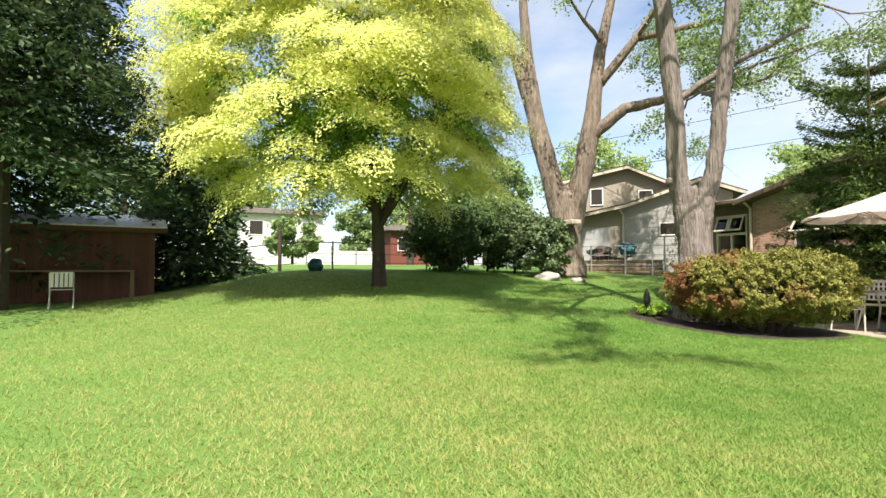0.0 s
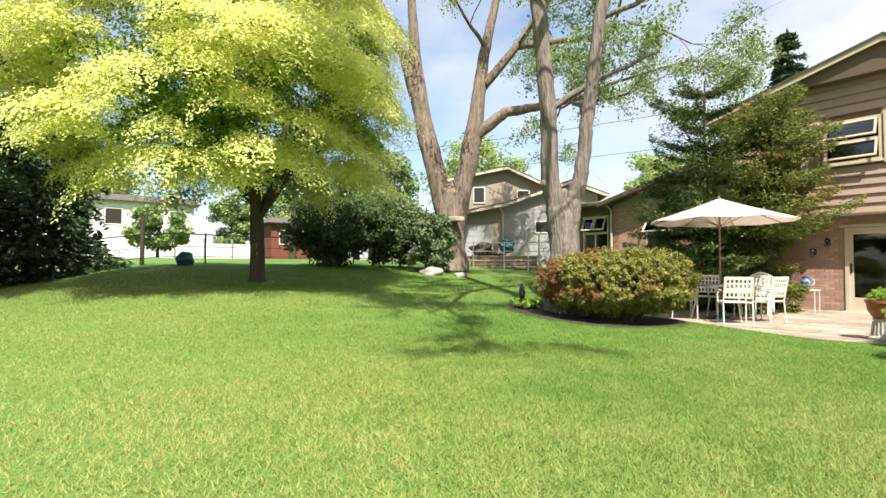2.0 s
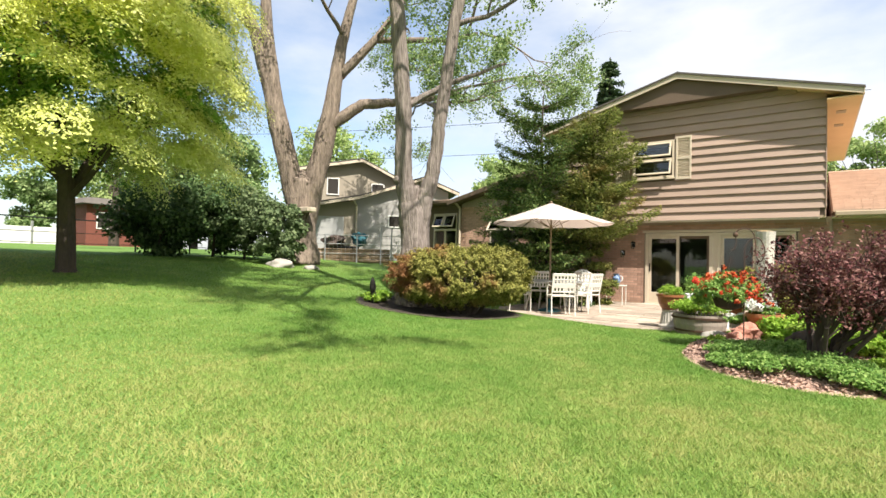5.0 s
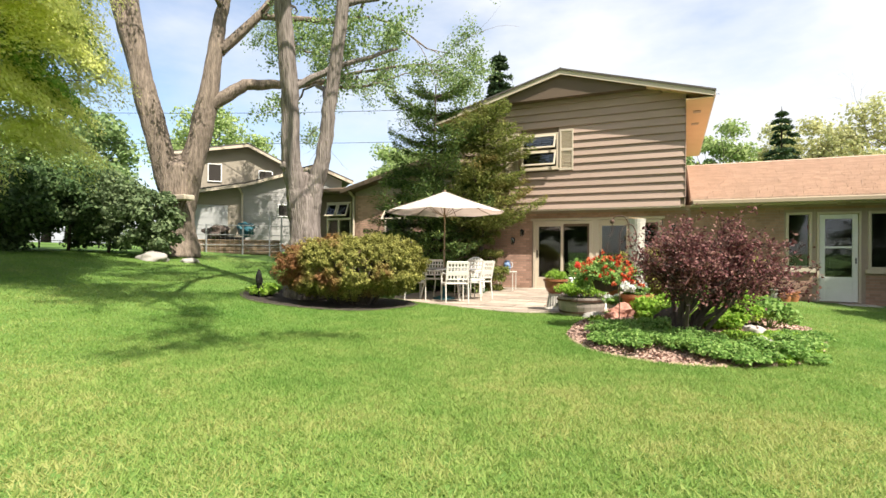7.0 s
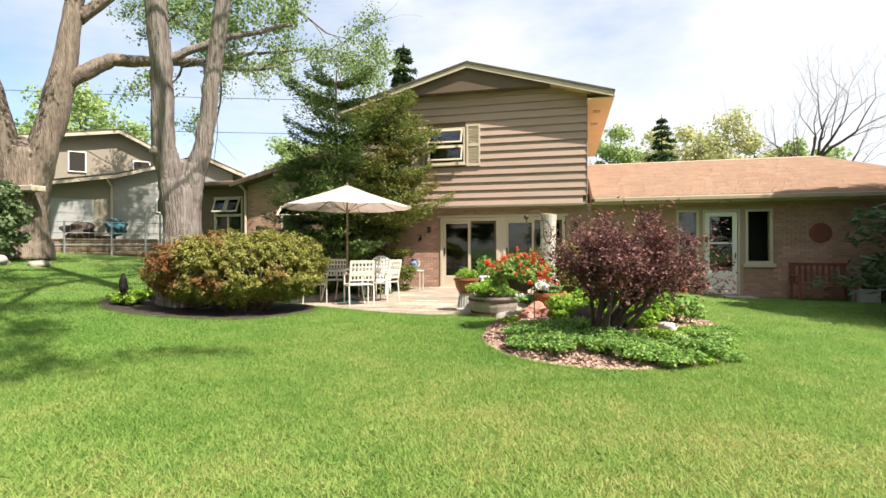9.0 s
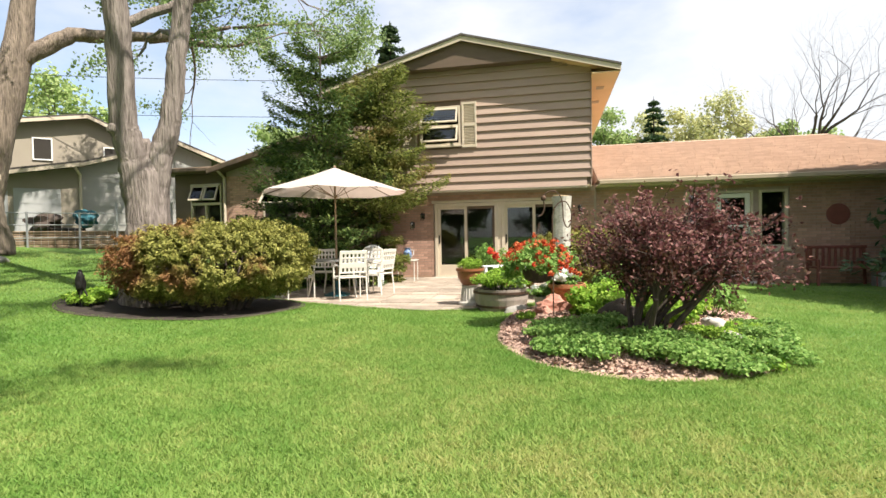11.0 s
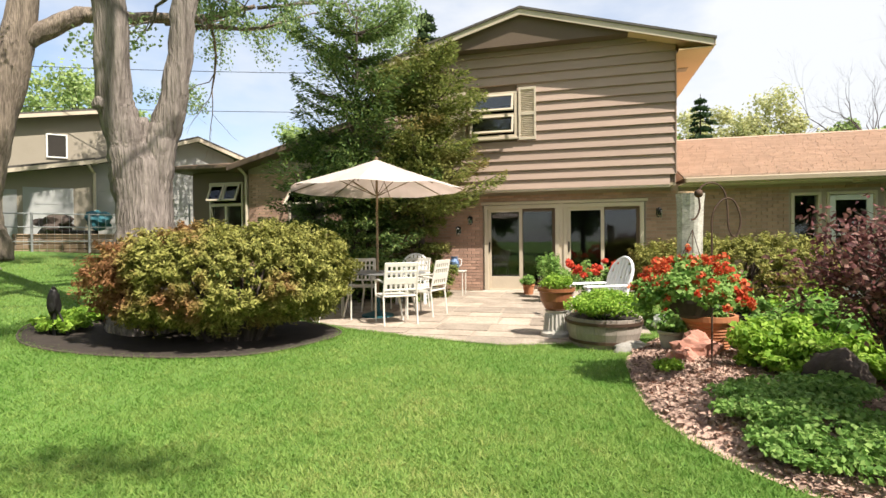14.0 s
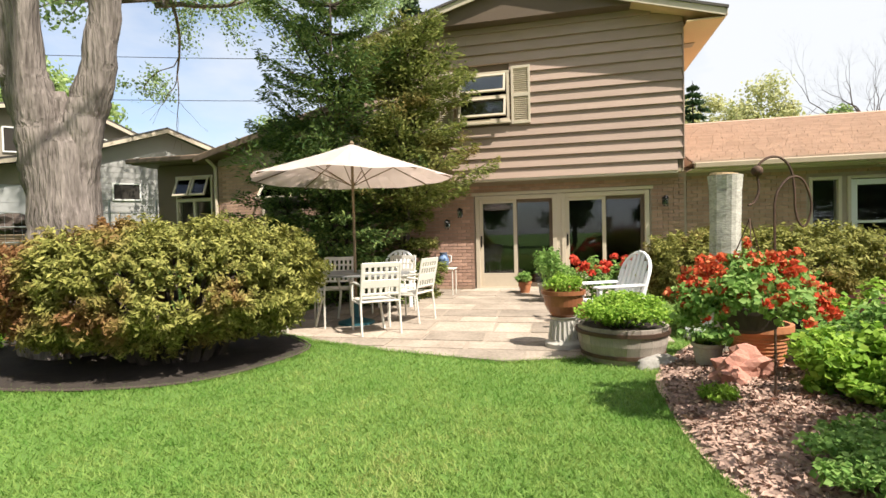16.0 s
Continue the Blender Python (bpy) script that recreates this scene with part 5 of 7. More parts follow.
def barberry():
    rng = np.random.default_rng(111)
    x, y = 4.08, -8.92
    t = thing("barberry_bush", "wine-red barberry bush with dark arching stems", "shrub", (x, y, on_slope(x, y)))
    bm = bmesh.new()
    pts, nor = [], []
    for k in range(11):
        a0 = k * 2.4 + rng.uniform(-0.3, 0.3)
        q0 = Vector((math.cos(a0) * rng.uniform(0.04, 0.2) + 0.03, math.sin(a0) * rng.uniform(0.04, 0.2), -0.05))
        q1 = Vector((q0.x * 1.5 + rng.normal(0.03, 0.04), q0.y * 1.5 + rng.normal(0, 0.04), rng.uniform(0.2, 0.3)))
        q2 = Vector((q1.x * 1.9 + rng.normal(0.06, 0.06), q1.y * 1.9 + rng.normal(0, 0.06), rng.uniform(0.45, 0.62)))
        tube(bm, [q0, q1, q2], [0.034, 0.026, 0.02], 7)
        for j in range(9):
            a, s = a0 + rng.normal(0, 0.75), rng.uniform(0.1, 1.0) ** 0.6
            ex = math.cos(a) * s * (0.95 if math.cos(a) > 0 else 0.8) + 0.26
            ey = math.sin(a) * 0.78 * s + 0.06
            h = rng.uniform(1.0, 1.56) * (1 - 0.34 * s * s) - 0.16 * s * max(0.0, math.cos(a))
            b0 = q1.lerp(q2, rng.uniform(0.3, 1.0))
            e = Vector((ex, ey, h))
            path = [b0, b0.lerp(e, 0.35) + Vector((0, 0, 0.08)), b0.lerp(e, 0.7) + Vector((0, 0, 0.07)), e]
            tube(bm, path, [0.012, 0.009, 0.006, 0.002], 4, caps=False)
            for _ in range(6):
                f = rng.uniform(0.16, 1)
                i = min(2, int(f * 3))
                b = path[i].lerp(path[i + 1], f * 3 - i)
                g = b + Vector(rng.normal(0, 0.13, 3)) + Vector((ex, ey, 0)) * 0.1 + Vector((0, 0, 0.02))
                tube(bm, [b, g], [0.005, 0.002], 3, caps=False)
                n = int(14 + 22 * f)
                q = rng.uniform(0, 1.1, n)[:, None]
                pts.append(np.array(b) + q * np.array(g - b) + rng.normal(0, 0.04, (n, 3)))
                nor.append(rng.normal(0, 1, (n, 3)) + (0, 0, 0.6))
    part("stem_frame", bm, BARKD, t)
    leaves("foliage", np.concatenate(pts), np.concatenate(nor), 0.04, L_BAR, t, rng, "small wine-red leaves", ratio=0.6)


def on_slope(x, y):
    return ground_z(x, y) + 0.1


barberry()

round_tree("lilac_shrub", "dusty green leafy shrub before the big tree", -11.9, -5.6, 2.7, 1.35, 85, L_DUS, n=46, per=200, size=0.11, trunk_r=0.05, bottom=0.0, category="shrub")
round_tree("lilac_shrub", "dusty green leafy shrub before the big tree", -10.45, -5.35, 2.5, 1.1, 86, L_DUS, n=46, per=200, size=0.11, trunk_r=0.05, bottom=0.0, category="shrub")
round_tree("broadleaf_tree", "low green tree beyond the neighbour's drive", -26, 1.0, 5.5, 3.4, 87, L_SPR, n=46, per=230, size=0.2, trunk_r=0.15, bottom=0.05)
round_tree("broadleaf_tree", "low green tree between the far houses", -37, -5.0, 5.0, 2.0, 88, L_SPR, n=46, per=230, size=0.2, trunk_r=0.15, bottom=0.05)
round_tree("broadleaf_tree", "brown-trunked tree before the red house", -29, -3.2, 9.0, 2.6, 89, L_SPR, n=46, per=200, size=0.2, trunk_r=0.3, bottom=0.5)

# ---- patio and beds ----
PATIO = [(-1.9, -5.35), (-1.0, -5.85), (0.07, -6.2), (1.34, -6.48), (2.2, -6.2), (3.1, -5.4), (3.1, -0.1), (-2.3, -0.1), (-2.3, -4.6)]
patio = thing("patio", "tan flagstone patio with uneven joints", "patio", kind="structure")
part("patio_bed", prism(PATIO, -0.1, 0.006), SAND, patio)


def inside(x, y, poly):
    hit = False
    for (x0, y0), (x1, y1) in zip(poly, poly[1:] + poly[:1]):
        if (y0 > y) != (y1 > y) and x < (x1 - x0) * (y - y0) / (y1 - y0) + x0:
            hit = not hit
    return hit


def clip_poly(poly, region):
    """The part of a polygon inside a convex region that runs counter-clockwise."""
    for (ax, ay), (bx, by) in zip(region, region[1:] + region[:1]):
        side = [(bx - ax) * (y - ay) - (by - ay) * (x - ax) for x, y in poly]
        kept = []
        for k, p in enumerate(poly):
            q, a, b = poly[k - 1], side[k - 1], side[k]
            if (a >= 0) != (b >= 0):
                f = a / (a - b)
                kept.append((q[0] + (p[0] - q[0]) * f, q[1] + (p[1] - q[1]) * f))
            if b >= 0:
                kept.append(p)
        poly = kept
        if len(poly) < 3:
            return []
    return poly


rng = np.random.default_rng(7)
y = -6.6
while y < -0.15:
    h = rng.uniform(0.38, 0.7)
    x = -2.4 - rng.uniform(0, 0.4)
    while x < 3.2:
        w = rng.uniform(0.45, 0.95)
        j = 0.007
        u = rng.uniform(0, 0.05, 4)
        quad = [(x + j + u[0], y + j + u[1] * 0.4), (x + w - j, y + j + u[1]), (x + w - j - u[2], y + h - j - u[3] * 0.3), (x + j, y + h - j - u[3])]
        ok = clip_poly(quad, PATIO)
        if ok and max(p[0] for p in ok) - min(p[0] for p in ok) > 0.08 and max(p[1] for p in ok) - min(p[1] for p in ok) > 0.08:
            part("flagstone", prism(ok, -0.03, 0.012 + rng.uniform(-0.003, 0.005)), STONE, patio)
        x += w
    y += h


def bed_steps(height):
    return (1.0, 0.012), (0.96, 0.03), (0.8, height * 0.6), (0.55, height * 0.9), (0.25, height)


def bed(name, label, outline, mat, height):
    """A planting bed: a low mound inside an outline."""
    cx, cy = sum(p[0] for p in outline) / len(outline), sum(p[1] for p in outline) / len(outline)
    bm = bmesh.new()
    rings = []
    n = 48
    ring0 = []
    m = len(outline)
    for k in range(n):
        f = k / n * m
        i, u = int(f), f - int(f)
        p0, p1, p2, p3 = (Vector(outline[(i + o) % m]) for o in (-1, 0, 1, 2))
        ring0.append(0.5 * (2 * p1 + (p2 - p0) * u + (2 * p0 - 5 * p1 + 4 * p2 - p3) * u * u + (3 * p1 - p0 - 3 * p2 + p3) * u * u * u))
    for s, hh in bed_steps(height):
        ring = []
        for p in ring0:
            x, y = cx + (p.x - cx) * s, cy + (p.y - cy) * s
            ring.append(bm.verts.new((x, y, ground_z(x, y) + hh + 0.02 * noise.noise(Vector((x * 3, y * 3, 1))) * (s < 0.95))))
        rings.append(ring)
    for r0, r1 in zip(rings, rings[1:]):
        for k in range(n):
            bm.faces.new((r0[k], r0[(k + 1) % n], r1[(k + 1) % n], r1[k]))
    bm.faces.new(rings[-1])
    ob = part(name, bm, mat, smooth=True)
    tagged(ob, label, "flower bed", kind="structure")
    return ring0


BED_W = [(-0.85, -6.15), (-0.9, -7.1), (-1.35, -7.8), (-2.4, -8.35), (-3.4, -8.35), (-4.15, -7.6), (-3.9, -6.6), (-3.0, -5.7), (-1.9, -5.45)]
west_ring = bed("hedge_bed", "mulched bed under the yew hedge, darkened for the hedge's shade", BED_W, SOIL, 0.03)
BED_E = [(2.75, -6.55), (2.62, -7.6), (2.7, -8.7), (3.15, -9.55), (3.9, -9.95), (4.7, -9.75), (5.35, -9.0), (5.8, -7.6), (5.9, -6.2), (5.2, -5.2), (3.6, -5.1)]
east_ring = bed("flower_bed", "reddish wood-chip mulch bed at the patio's corner", BED_E, MULCH, 0.12)
# edging strip of the hedge bed
edge = [(p.x, p.y, ground_z(p.x, p.y) + 0.02) for p in west_ring]
tagged(part("bed_edging", T(edge + edge[:1], 0.012, 6, caps=False), BARKD), "dark brown edging strip round the hedge bed", "edging", kind="structure")


def on_bed(x, y):
    """Height of the flower bed's mound, or of the lawn beside it."""
    cx, cy = sum(p[0] for p in BED_E) / len(BED_E), sum(p[1] for p in BED_E) / len(BED_E)
    a, r = math.atan2(y - cy, x - cx), math.hypot(x - cx, y - cy)
    rim = min(east_ring, key=lambda p: abs((math.atan2(p.y - cy, p.x - cx) - a + math.pi) % (2 * math.pi) - math.pi))
    s = r / math.hypot(rim.x - cx, rim.y - cy)
    if s > 1:
        return ground_z(x, y)
    steps = bed_steps(0.12)
    return ground_z(x, y) + float(np.interp(s, [q[0] for q in steps[::-1]], [q[1] for q in steps[::-1]]))


# loose chips
rng = np.random.default_rng(8)
cv, nv = [], []
for _ in range(30000):
    x, y = rng.uniform(2.5, 6.0), rng.uniform(-10.1, -5.0)
    if (x < 4.0 or y < -8.6 or rng.random() < 0.25) and inside(x, y, BED_E):
        cv.append((x, y, on_bed(x, y) + rng.uniform(0.008, 0.026)))
        nv.append((0, 0, 1))
tagged(leaves("mulch_chips", cv, nv, 0.052, MULCH, None, rng, ratio=0.5, tilt=0.45), "red-brown wood chips on the bed", "mulch", kind="stuff")


def plant(name, label, x, y, r, h, n, mat, seed, size=0.06, category="plant", z=None, parent=None, ratio=0.75):
    """A leafy clump: stalks and leaves."""
    rng = np.random.default_rng(seed)
    z0 = on_bed(x, y) if z is None else z
    t = parent or thing(name, label, category, (x, y, z0 - 0.01))
    o = Vector((0, 0, 0)) if parent is None else Vector((x, y, z))
    bm = bmesh.new()
    blobs = []
    for k in range(18):
        a, s = rng.uniform(0, 6.28), rng.uniform(0, 1) ** 0.6
        e = o + Vector((math.cos(a) * r * s * 0.85, math.sin(a) * r * s * 0.85, h * rng.uniform(0.45, 0.9) * (1 - 0.35 * s)))
        tube(bm, [o + Vector((math.cos(a) * r * 0.2 * s, math.sin(a) * r * 0.2 * s, 0)), e], [0.008, 0.004], 4, caps=False)
        blobs.append((*e, r * 0.34, r * 0.34, h * 0.24))
    part("stalk", bm, L_MID, t)
    pts, nor = puffs(rng, blobs, max(4, n // 18), 0.6)
    pts[:, 2] = np.maximum(pts[:, 2], o.z + 0.015)
    leaves("foliage", pts, nor * 0.4 + (0, 0, 0.9), size, mat, t, rng, ratio=ratio)
    return t


for k, (x, y, r, h) in enumerate(((3.55, -9.05, 0.42, 0.22), (3.25, -8.75, 0.33, 0.2), (3.75, -9.4, 0.45, 0.22), (4.3, -9.45, 0.42, 0.22), (3.55, -8.55, 0.36, 0.2), (4.9, -9.3, 0.36, 0.22), (3.3, -9.25, 0.25, 0.14), (4.2, -9.15, 0.4, 0.22), (5.1, -8.8, 0.35, 0.2), (4.6, -9.6, 0.3, 0.12), (5.3, -8.4, 0.3, 0.14), (5.5, -7.8, 0.3, 0.14), (3.85, -8.35, 0.3, 0.2), (5.25, -9.05, 0.25, 0.1))):
    plant("ground_cover", "low green ground cover on the mulch", x, y, r, h, 2600, L_MID, 200 + k, 0.036)
for k, (x, y, r, h) in enumerate(((3.85, -7.35, 0.42, 0.5), (4.3, -7.15, 0.46, 0.66), (4.15, -7.75, 0.4, 0.42), (4.75, -7.5, 0.4, 0.45), (4.1, -6.7, 0.36, 0.45), (4.9, -6.7, 0.45, 0.6), (4.6, -6.2, 0.45, 0.65), (5.2, -7.2, 0.4, 0.45), (3.75, -7.65, 0.28, 0.22), (4.5, -7.85, 0.35, 0.3))):
    plant("perennial_plant", "bright leafy perennial in the flower bed", x, y, r, h, 2000, L_MID if k % 3 == 1 else L_GRN, 220 + k, 0.06)
for k, (x, y, r, h) in enumerate(((5.0, -9.0, 0.36, 0.13), (4.75, -8.75, 0.34, 0.14), (5.25, -8.6, 0.34, 0.12), (5.1, -8.15, 0.32, 0.12), (4.9, -9.35, 0.3, 0.1))):
    plant("ground_cover", "yellow-green ground cover thinning at the bed's edge", x, y, r, h, 1500, L_GRN, 260 + k, 0.034)
plant("grass_tuft", "small yellow-green tuft in the mulch", 2.93, -7.62, 0.13, 0.14, 420, L_GRN, 240, 0.06, ratio=0.25)
plant("perennial_plant", "low leafy plants along the hedge bed", -3.55, -7.75, 0.3, 0.25, 700, L_GRN, 241, 0.07)
plant("perennial_plant", "low leafy plants along the hedge bed", -3.9, -7.3, 0.3, 0.22, 700, L_GRN, 242, 0.07)

for nm, lab, x, y, z, r, s, sq, mt in (("edging_stone", "pale round stone in the ground cover", 4.9, -8.24, 0.1, 0.1, 19, (1.2, 0.9, 0.8), CONCRETE), ("boulder", "smooth red sandstone boulder in the mulch", 3.27, -7.05, 0.1, 0.165, 1, (1.15, 0.8, 0.8), REDROCK), ("boulder", "broken red sandstone piece against the boulder", 3.12, -7.2, 0.05, 0.11, 2, (0.9, 0.9, 0.9), REDROCK),
                                       ("boulder", "dark brown rounded boulder", 3.98, -8.05, 0.14, 0.2, 3, (1.0, 1.0, 0.8), BARKD), ("stone", "small pale stone in the flower bed", 4.9, -8.7, 0.06, 0.11, 4, (1.2, 1, 0.6), GREYROCK),
                                       ("stone", "small mossy stone by the bed", 2.75, -6.45, 0.05, 0.14, 5, (1.5, 1, 0.6), GREYROCK), ("stone", "pale stone at the foot of the big tree", -9.9, -5.6, 0.05, 0.35, 6, (1.5, 1, 0.6), GREYROCK), ("stone", "pale stone at the foot of the big tree", -9.2, -4.9, 0.04, 0.22, 7, (1.3, 1, 0.6), GREYROCK)):
    tagged(part(nm, rock(r, s * 3.7, sq, 0.42 if mt is REDROCK else 0.25), mt, smooth=mt is not REDROCK), lab, "rock").matrix_basis = Matrix.Translation((x, y, on_bed(x, y) + z - 0.03))

# ---- pots and planters ----


def turned_pot(name, label, x, y, z, r, h, mat, ribs=0):
    t = thing(name, label, "plant pot", (x, y, z))
    prof = [(r * 0.7, 0), (r * 0.72, h * 0.05)]
    if ribs:
        for k in range(ribs):
            f = k / ribs
            prof += [(r * (0.73 + 0.24 * f), h * (0.06 + 0.78 * f)), (r * (0.77 + 0.24 * f), h * (0.06 + 0.78 * (f + 0.5 / ribs)))]
    else:
        prof += [(r * 0.88, h * 0.45), (r * 0.96, h * 0.8)]
    prof += [(r * 1.08, h * 0.86), (r * 1.08, h), (r * 0.95, h), (r * 0.9, h * 0.86), (0.01, h * 0.84)]
    part("pot", lathe(prof, 28), mat, t, smooth=False)
    part("potting_soil", lathe([(r * 0.9, h * 0.82), (r * 0.9, h * 0.88)], 20), SOIL, t)
    return t


def blooms(t, x, y, z, r, h, n, mat, seed, size=0.035, heads=16):
    rng = np.random.default_rng(seed)
    blobs = []
    for k in range(heads):
        a, s = rng.uniform(0, 6.28), rng.uniform(0.2, 1) ** 0.6
        blobs.append((x + math.cos(a) * r * s, y + math.sin(a) * r * s, z + h * rng.uniform(0.3, 1.05) * (1 - 0.3 * s * s), 0.06, 0.06, 0.045))
    pts, nor = puffs(rng, blobs, n, 0.6)
    leaves("blossom", pts, nor, size, mat, t, rng, ratio=0.9)


# pedestal urn with a terracotta bowl
urn = thing("pedestal_urn", "fluted concrete pedestal under a terracotta bowl of green fern", "plant pot", (1.93, -5.75, 0.005))
part("pedestal", lathe([(0.2, 0), (0.2, 0.05), (0.17, 0.07), (0.15, 0.1), (0.13, 0.26), (0.125, 0.3), (0.15, 0.33)], 24), CONCRETE, urn, "fluted grey concrete")
for k in range(20):
    a = k * math.pi / 10
    part("flute", T([(0.158 * math.cos(a), 0.158 * math.sin(a), 0.09), (0.132 * math.cos(a), 0.132 * math.sin(a), 0.29)], 0.01, 5), CONCRETE, urn)
part("bowl", lathe([(0.12, 0.33), (0.15, 0.36), (0.2, 0.45), (0.215, 0.56), (0.235, 0.57), (0.235, 0.61), (0.21, 0.61), (0.2, 0.57), (0.02, 0.56)], 28), GLAZED, urn, "glazed brown terracotta bowl")
plant("", "", 0, 0, 0.2, 0.26, 1500, L_GRN, 301, 0.045, z=0.56, parent=urn, ratio=0.35)

# half barrel
barrel = thing("barrel_planter", "weathered half barrel overflowing with bright green herbs", "planter", (2.48, -6.12, 0.0))
for k in range(22):
    a = 2 * math.pi * k / 22
    bm = bmesh.new()
    w = 0.058
    vs = []
    for zz, rr in ((0.0, 0.36), (0.17, 0.41), (0.33, 0.42)):
        for rad in (rr, rr - 0.03):
            for s in (-w, w):
                vs.append(bm.verts.new((rad * math.cos(a) - s * math.sin(a), rad * math.sin(a) + s * math.cos(a), zz)))
    for i in (0, 4):
        bm.faces.new((vs[i], vs[i + 1], vs[i + 5], vs[i + 4]))
        bm.faces.new((vs[i + 2], vs[i + 6], vs[i + 7], vs[i + 3]))
        bm.faces.new((vs[i], vs[i + 4], vs[i + 6], vs[i + 2]))
        bm.faces.new((vs[i + 1], vs[i + 3], vs[i + 7], vs[i + 5]))
    bm.faces.new((vs[8], vs[9], vs[11], vs[10]))
    part("stave", bm, GREYWOOD, barrel)
for z in (0.05, 0.26):
    rr = 0.385 if z < 0.1 else 0.43
    part("hoop", lathe([(rr, z), (rr + 0.008, z), (rr + 0.012, z + 0.035), (rr, z + 0.035)], 32), RUST, barrel)
part("potting_soil", lathe([(0.38, 0.25), (0.385, 0.3)], 20), SOIL, barrel)
plant("", "", 0, 0, 0.53, 0.36, 7600, L_GRN, 302, 0.034, z=0.27, parent=barrel)

pot = turned_pot("ribbed_pot", "ribbed terracotta pot of white petunias on the bed", 3.46, -6.72, on_bed(3.46, -6.72) - 0.01, 0.24, 0.36, TERRA, 9)
plant("", "", -0.02, 0, 0.26, 0.2, 900, L_MID, 303, 0.055, z=0.32, parent=pot)
blooms(pot, -0.1, 0.02, 0.33, 0.27, 0.24, 32, PETALW, 305, 0.045, 24)
pot = turned_pot("flower_pot", "grey pot of white petunias at the bed's edge", 3.12, -6.62, on_bed(3.12, -6.62) - 0.01, 0.12, 0.2, CONCRETE)
plant("", "", 0, 0, 0.24, 0.18, 600, L_MID, 308, 0.05, z=0.17, parent=pot)
blooms(pot, 0, 0, 0.2, 0.2, 0.14, 24, PETALW, 309, 0.04, 7)
pot = turned_pot("flower_pot", "black nursery pot behind the flowers", 4.05, -6.15, on_bed(4.05, -6.15) - 0.01, 0.17, 0.3, BLACKM)
plant("", "", 0, 0, 0.2, 0.25, 500, L_MID, 310, 0.06, z=0.25, parent=pot)
for k, (x, y, r, h, ph, mt, fl) in enumerate(((1.15, -0.75, 0.13, 0.24, 0.25, TERRA, None), (1.75, -2.2, 0.16, 0.28, 0.75, TERRA, None), (2.3, -4.2, 0.18, 0.34, 0.6, TERRA, PETALR), (2.75, -4.0, 0.18, 0.34, 0.6, TERRA, PETALR), (1.6, -1.4, 0.15, 0.26, 0.9, CONCRETE, None), (1.95, -1.85, 0.16, 0.28, 0.45, TERRA, None))):
    pot = turned_pot("flower_pot", "clay pot with a leafy plant on the patio" if fl is None else "clay pot of bright red geraniums on the patio", x, y, 0.0, r, h, mt)
    plant("", "", 0, 0, r * 1.7, ph, 800, L_MID, 320 + k, 0.07, z=h * 0.85, parent=pot, ratio=0.5)
    if fl:
        blooms(pot, 0, 0, h + 0.25, r * 1.7, ph * 0.6, 60, fl, 330 + k, 0.045, 12)
for k, (x, r, h) in enumerate(((6.35, 0.16, 0.3), (6.75, 0.15, 0.26), (6.55, 0.13, 0.22))):
    turned_pot("flower_pot", "empty clay pot against the wing wall", x, -0.3 - 0.25 * (k == 2), ground_z(x, -0.3) - 0.01, r, h, TERRA if k else CONCRETE)



def rounded(pts, steps=4):
    """Points along a smooth curve through the given ones."""
    v = [Vector(p) for p in pts]
    out = []
    for i in range(len(v) - 1):
        p0, p1, p2, p3 = v[max(i - 1, 0)], v[i], v[i + 1], v[min(i + 2, len(v) - 1)]
        for k in range(steps):
            u = k / steps
            out.append(0.5 * (2 * p1 + (p2 - p0) * u + (2 * p0 - 5 * p1 + 4 * p2 - p3) * u * u + (3 * p1 - p0 - 3 * p2 + p3) * u ** 3))
    return out + [v[-1]]


# stump post and shepherd's hook
post = thing("log_post", "tall birch log standing on end in the bed", "log", (3.4, -6.1, on_bed(3.4, -6.1) - 0.02))
rng = np.random.default_rng(9)
part("bark", T([(0, 0, 0), (0, 0, 0.3), (0.004, 0, 0.6), (0.0, 0, 0.9), (0.006, 0, 1.2), (0.01, 0, 1.52), (0.01, 0, 1.66)], [0.125, 0.128, 0.122, 0.13, 0.126, 0.13, 0.142], 20, wob=0.06, rng=rng), BIRCH, post, "white peeling birch bark")
part("cut_end", T([(0.01, 0, 1.655), (0.012, 0, 1.675)], [0.128, 0.124], 18, wob=0.03, rng=rng), CUTWOOD, post, "pale sawn end")
hook = thing("shepherd_hook", "rusty iron shepherd's hook with a looped top", "plant hook", (3.27, -7.62, on_bed(3.27, -7.62) - 0.05), 14)
arc = [(0, 0, 0), (0, 0, 1.58), (0.02, 0, 1.66), (0.07, 0, 1.73), (0.13, 0, 1.76), (0.19, 0, 1.73), (0.235, 0, 1.62), (0.235, 0, 1.52), (0.2, 0, 1.44), (0.16, 0, 1.46), (0.135, 0, 1.55), (0.13, 0, 1.68), (0.11, 0, 1.8), (0.06, 0, 1.87), (-0.01, 0, 1.89), (-0.08, 0, 1.86), (-0.11, 0, 1.8), (-0.1, 0, 1.68), (-0.13, 0, 1.6), (-0.17, 0, 1.58)]
arc = arc[:1] + [(x, y, z - 0.26) for x, y, z in arc[1:]]
part("rod", T(arc[:1] + rounded(arc[1:]), 0.008, 6), RUST, hook)
part("ball", rock(0.035, 3, (1, 1, 1), 0.02), RUST, hook).matrix_basis = Matrix.Translation((-0.11, 0, 1.54))

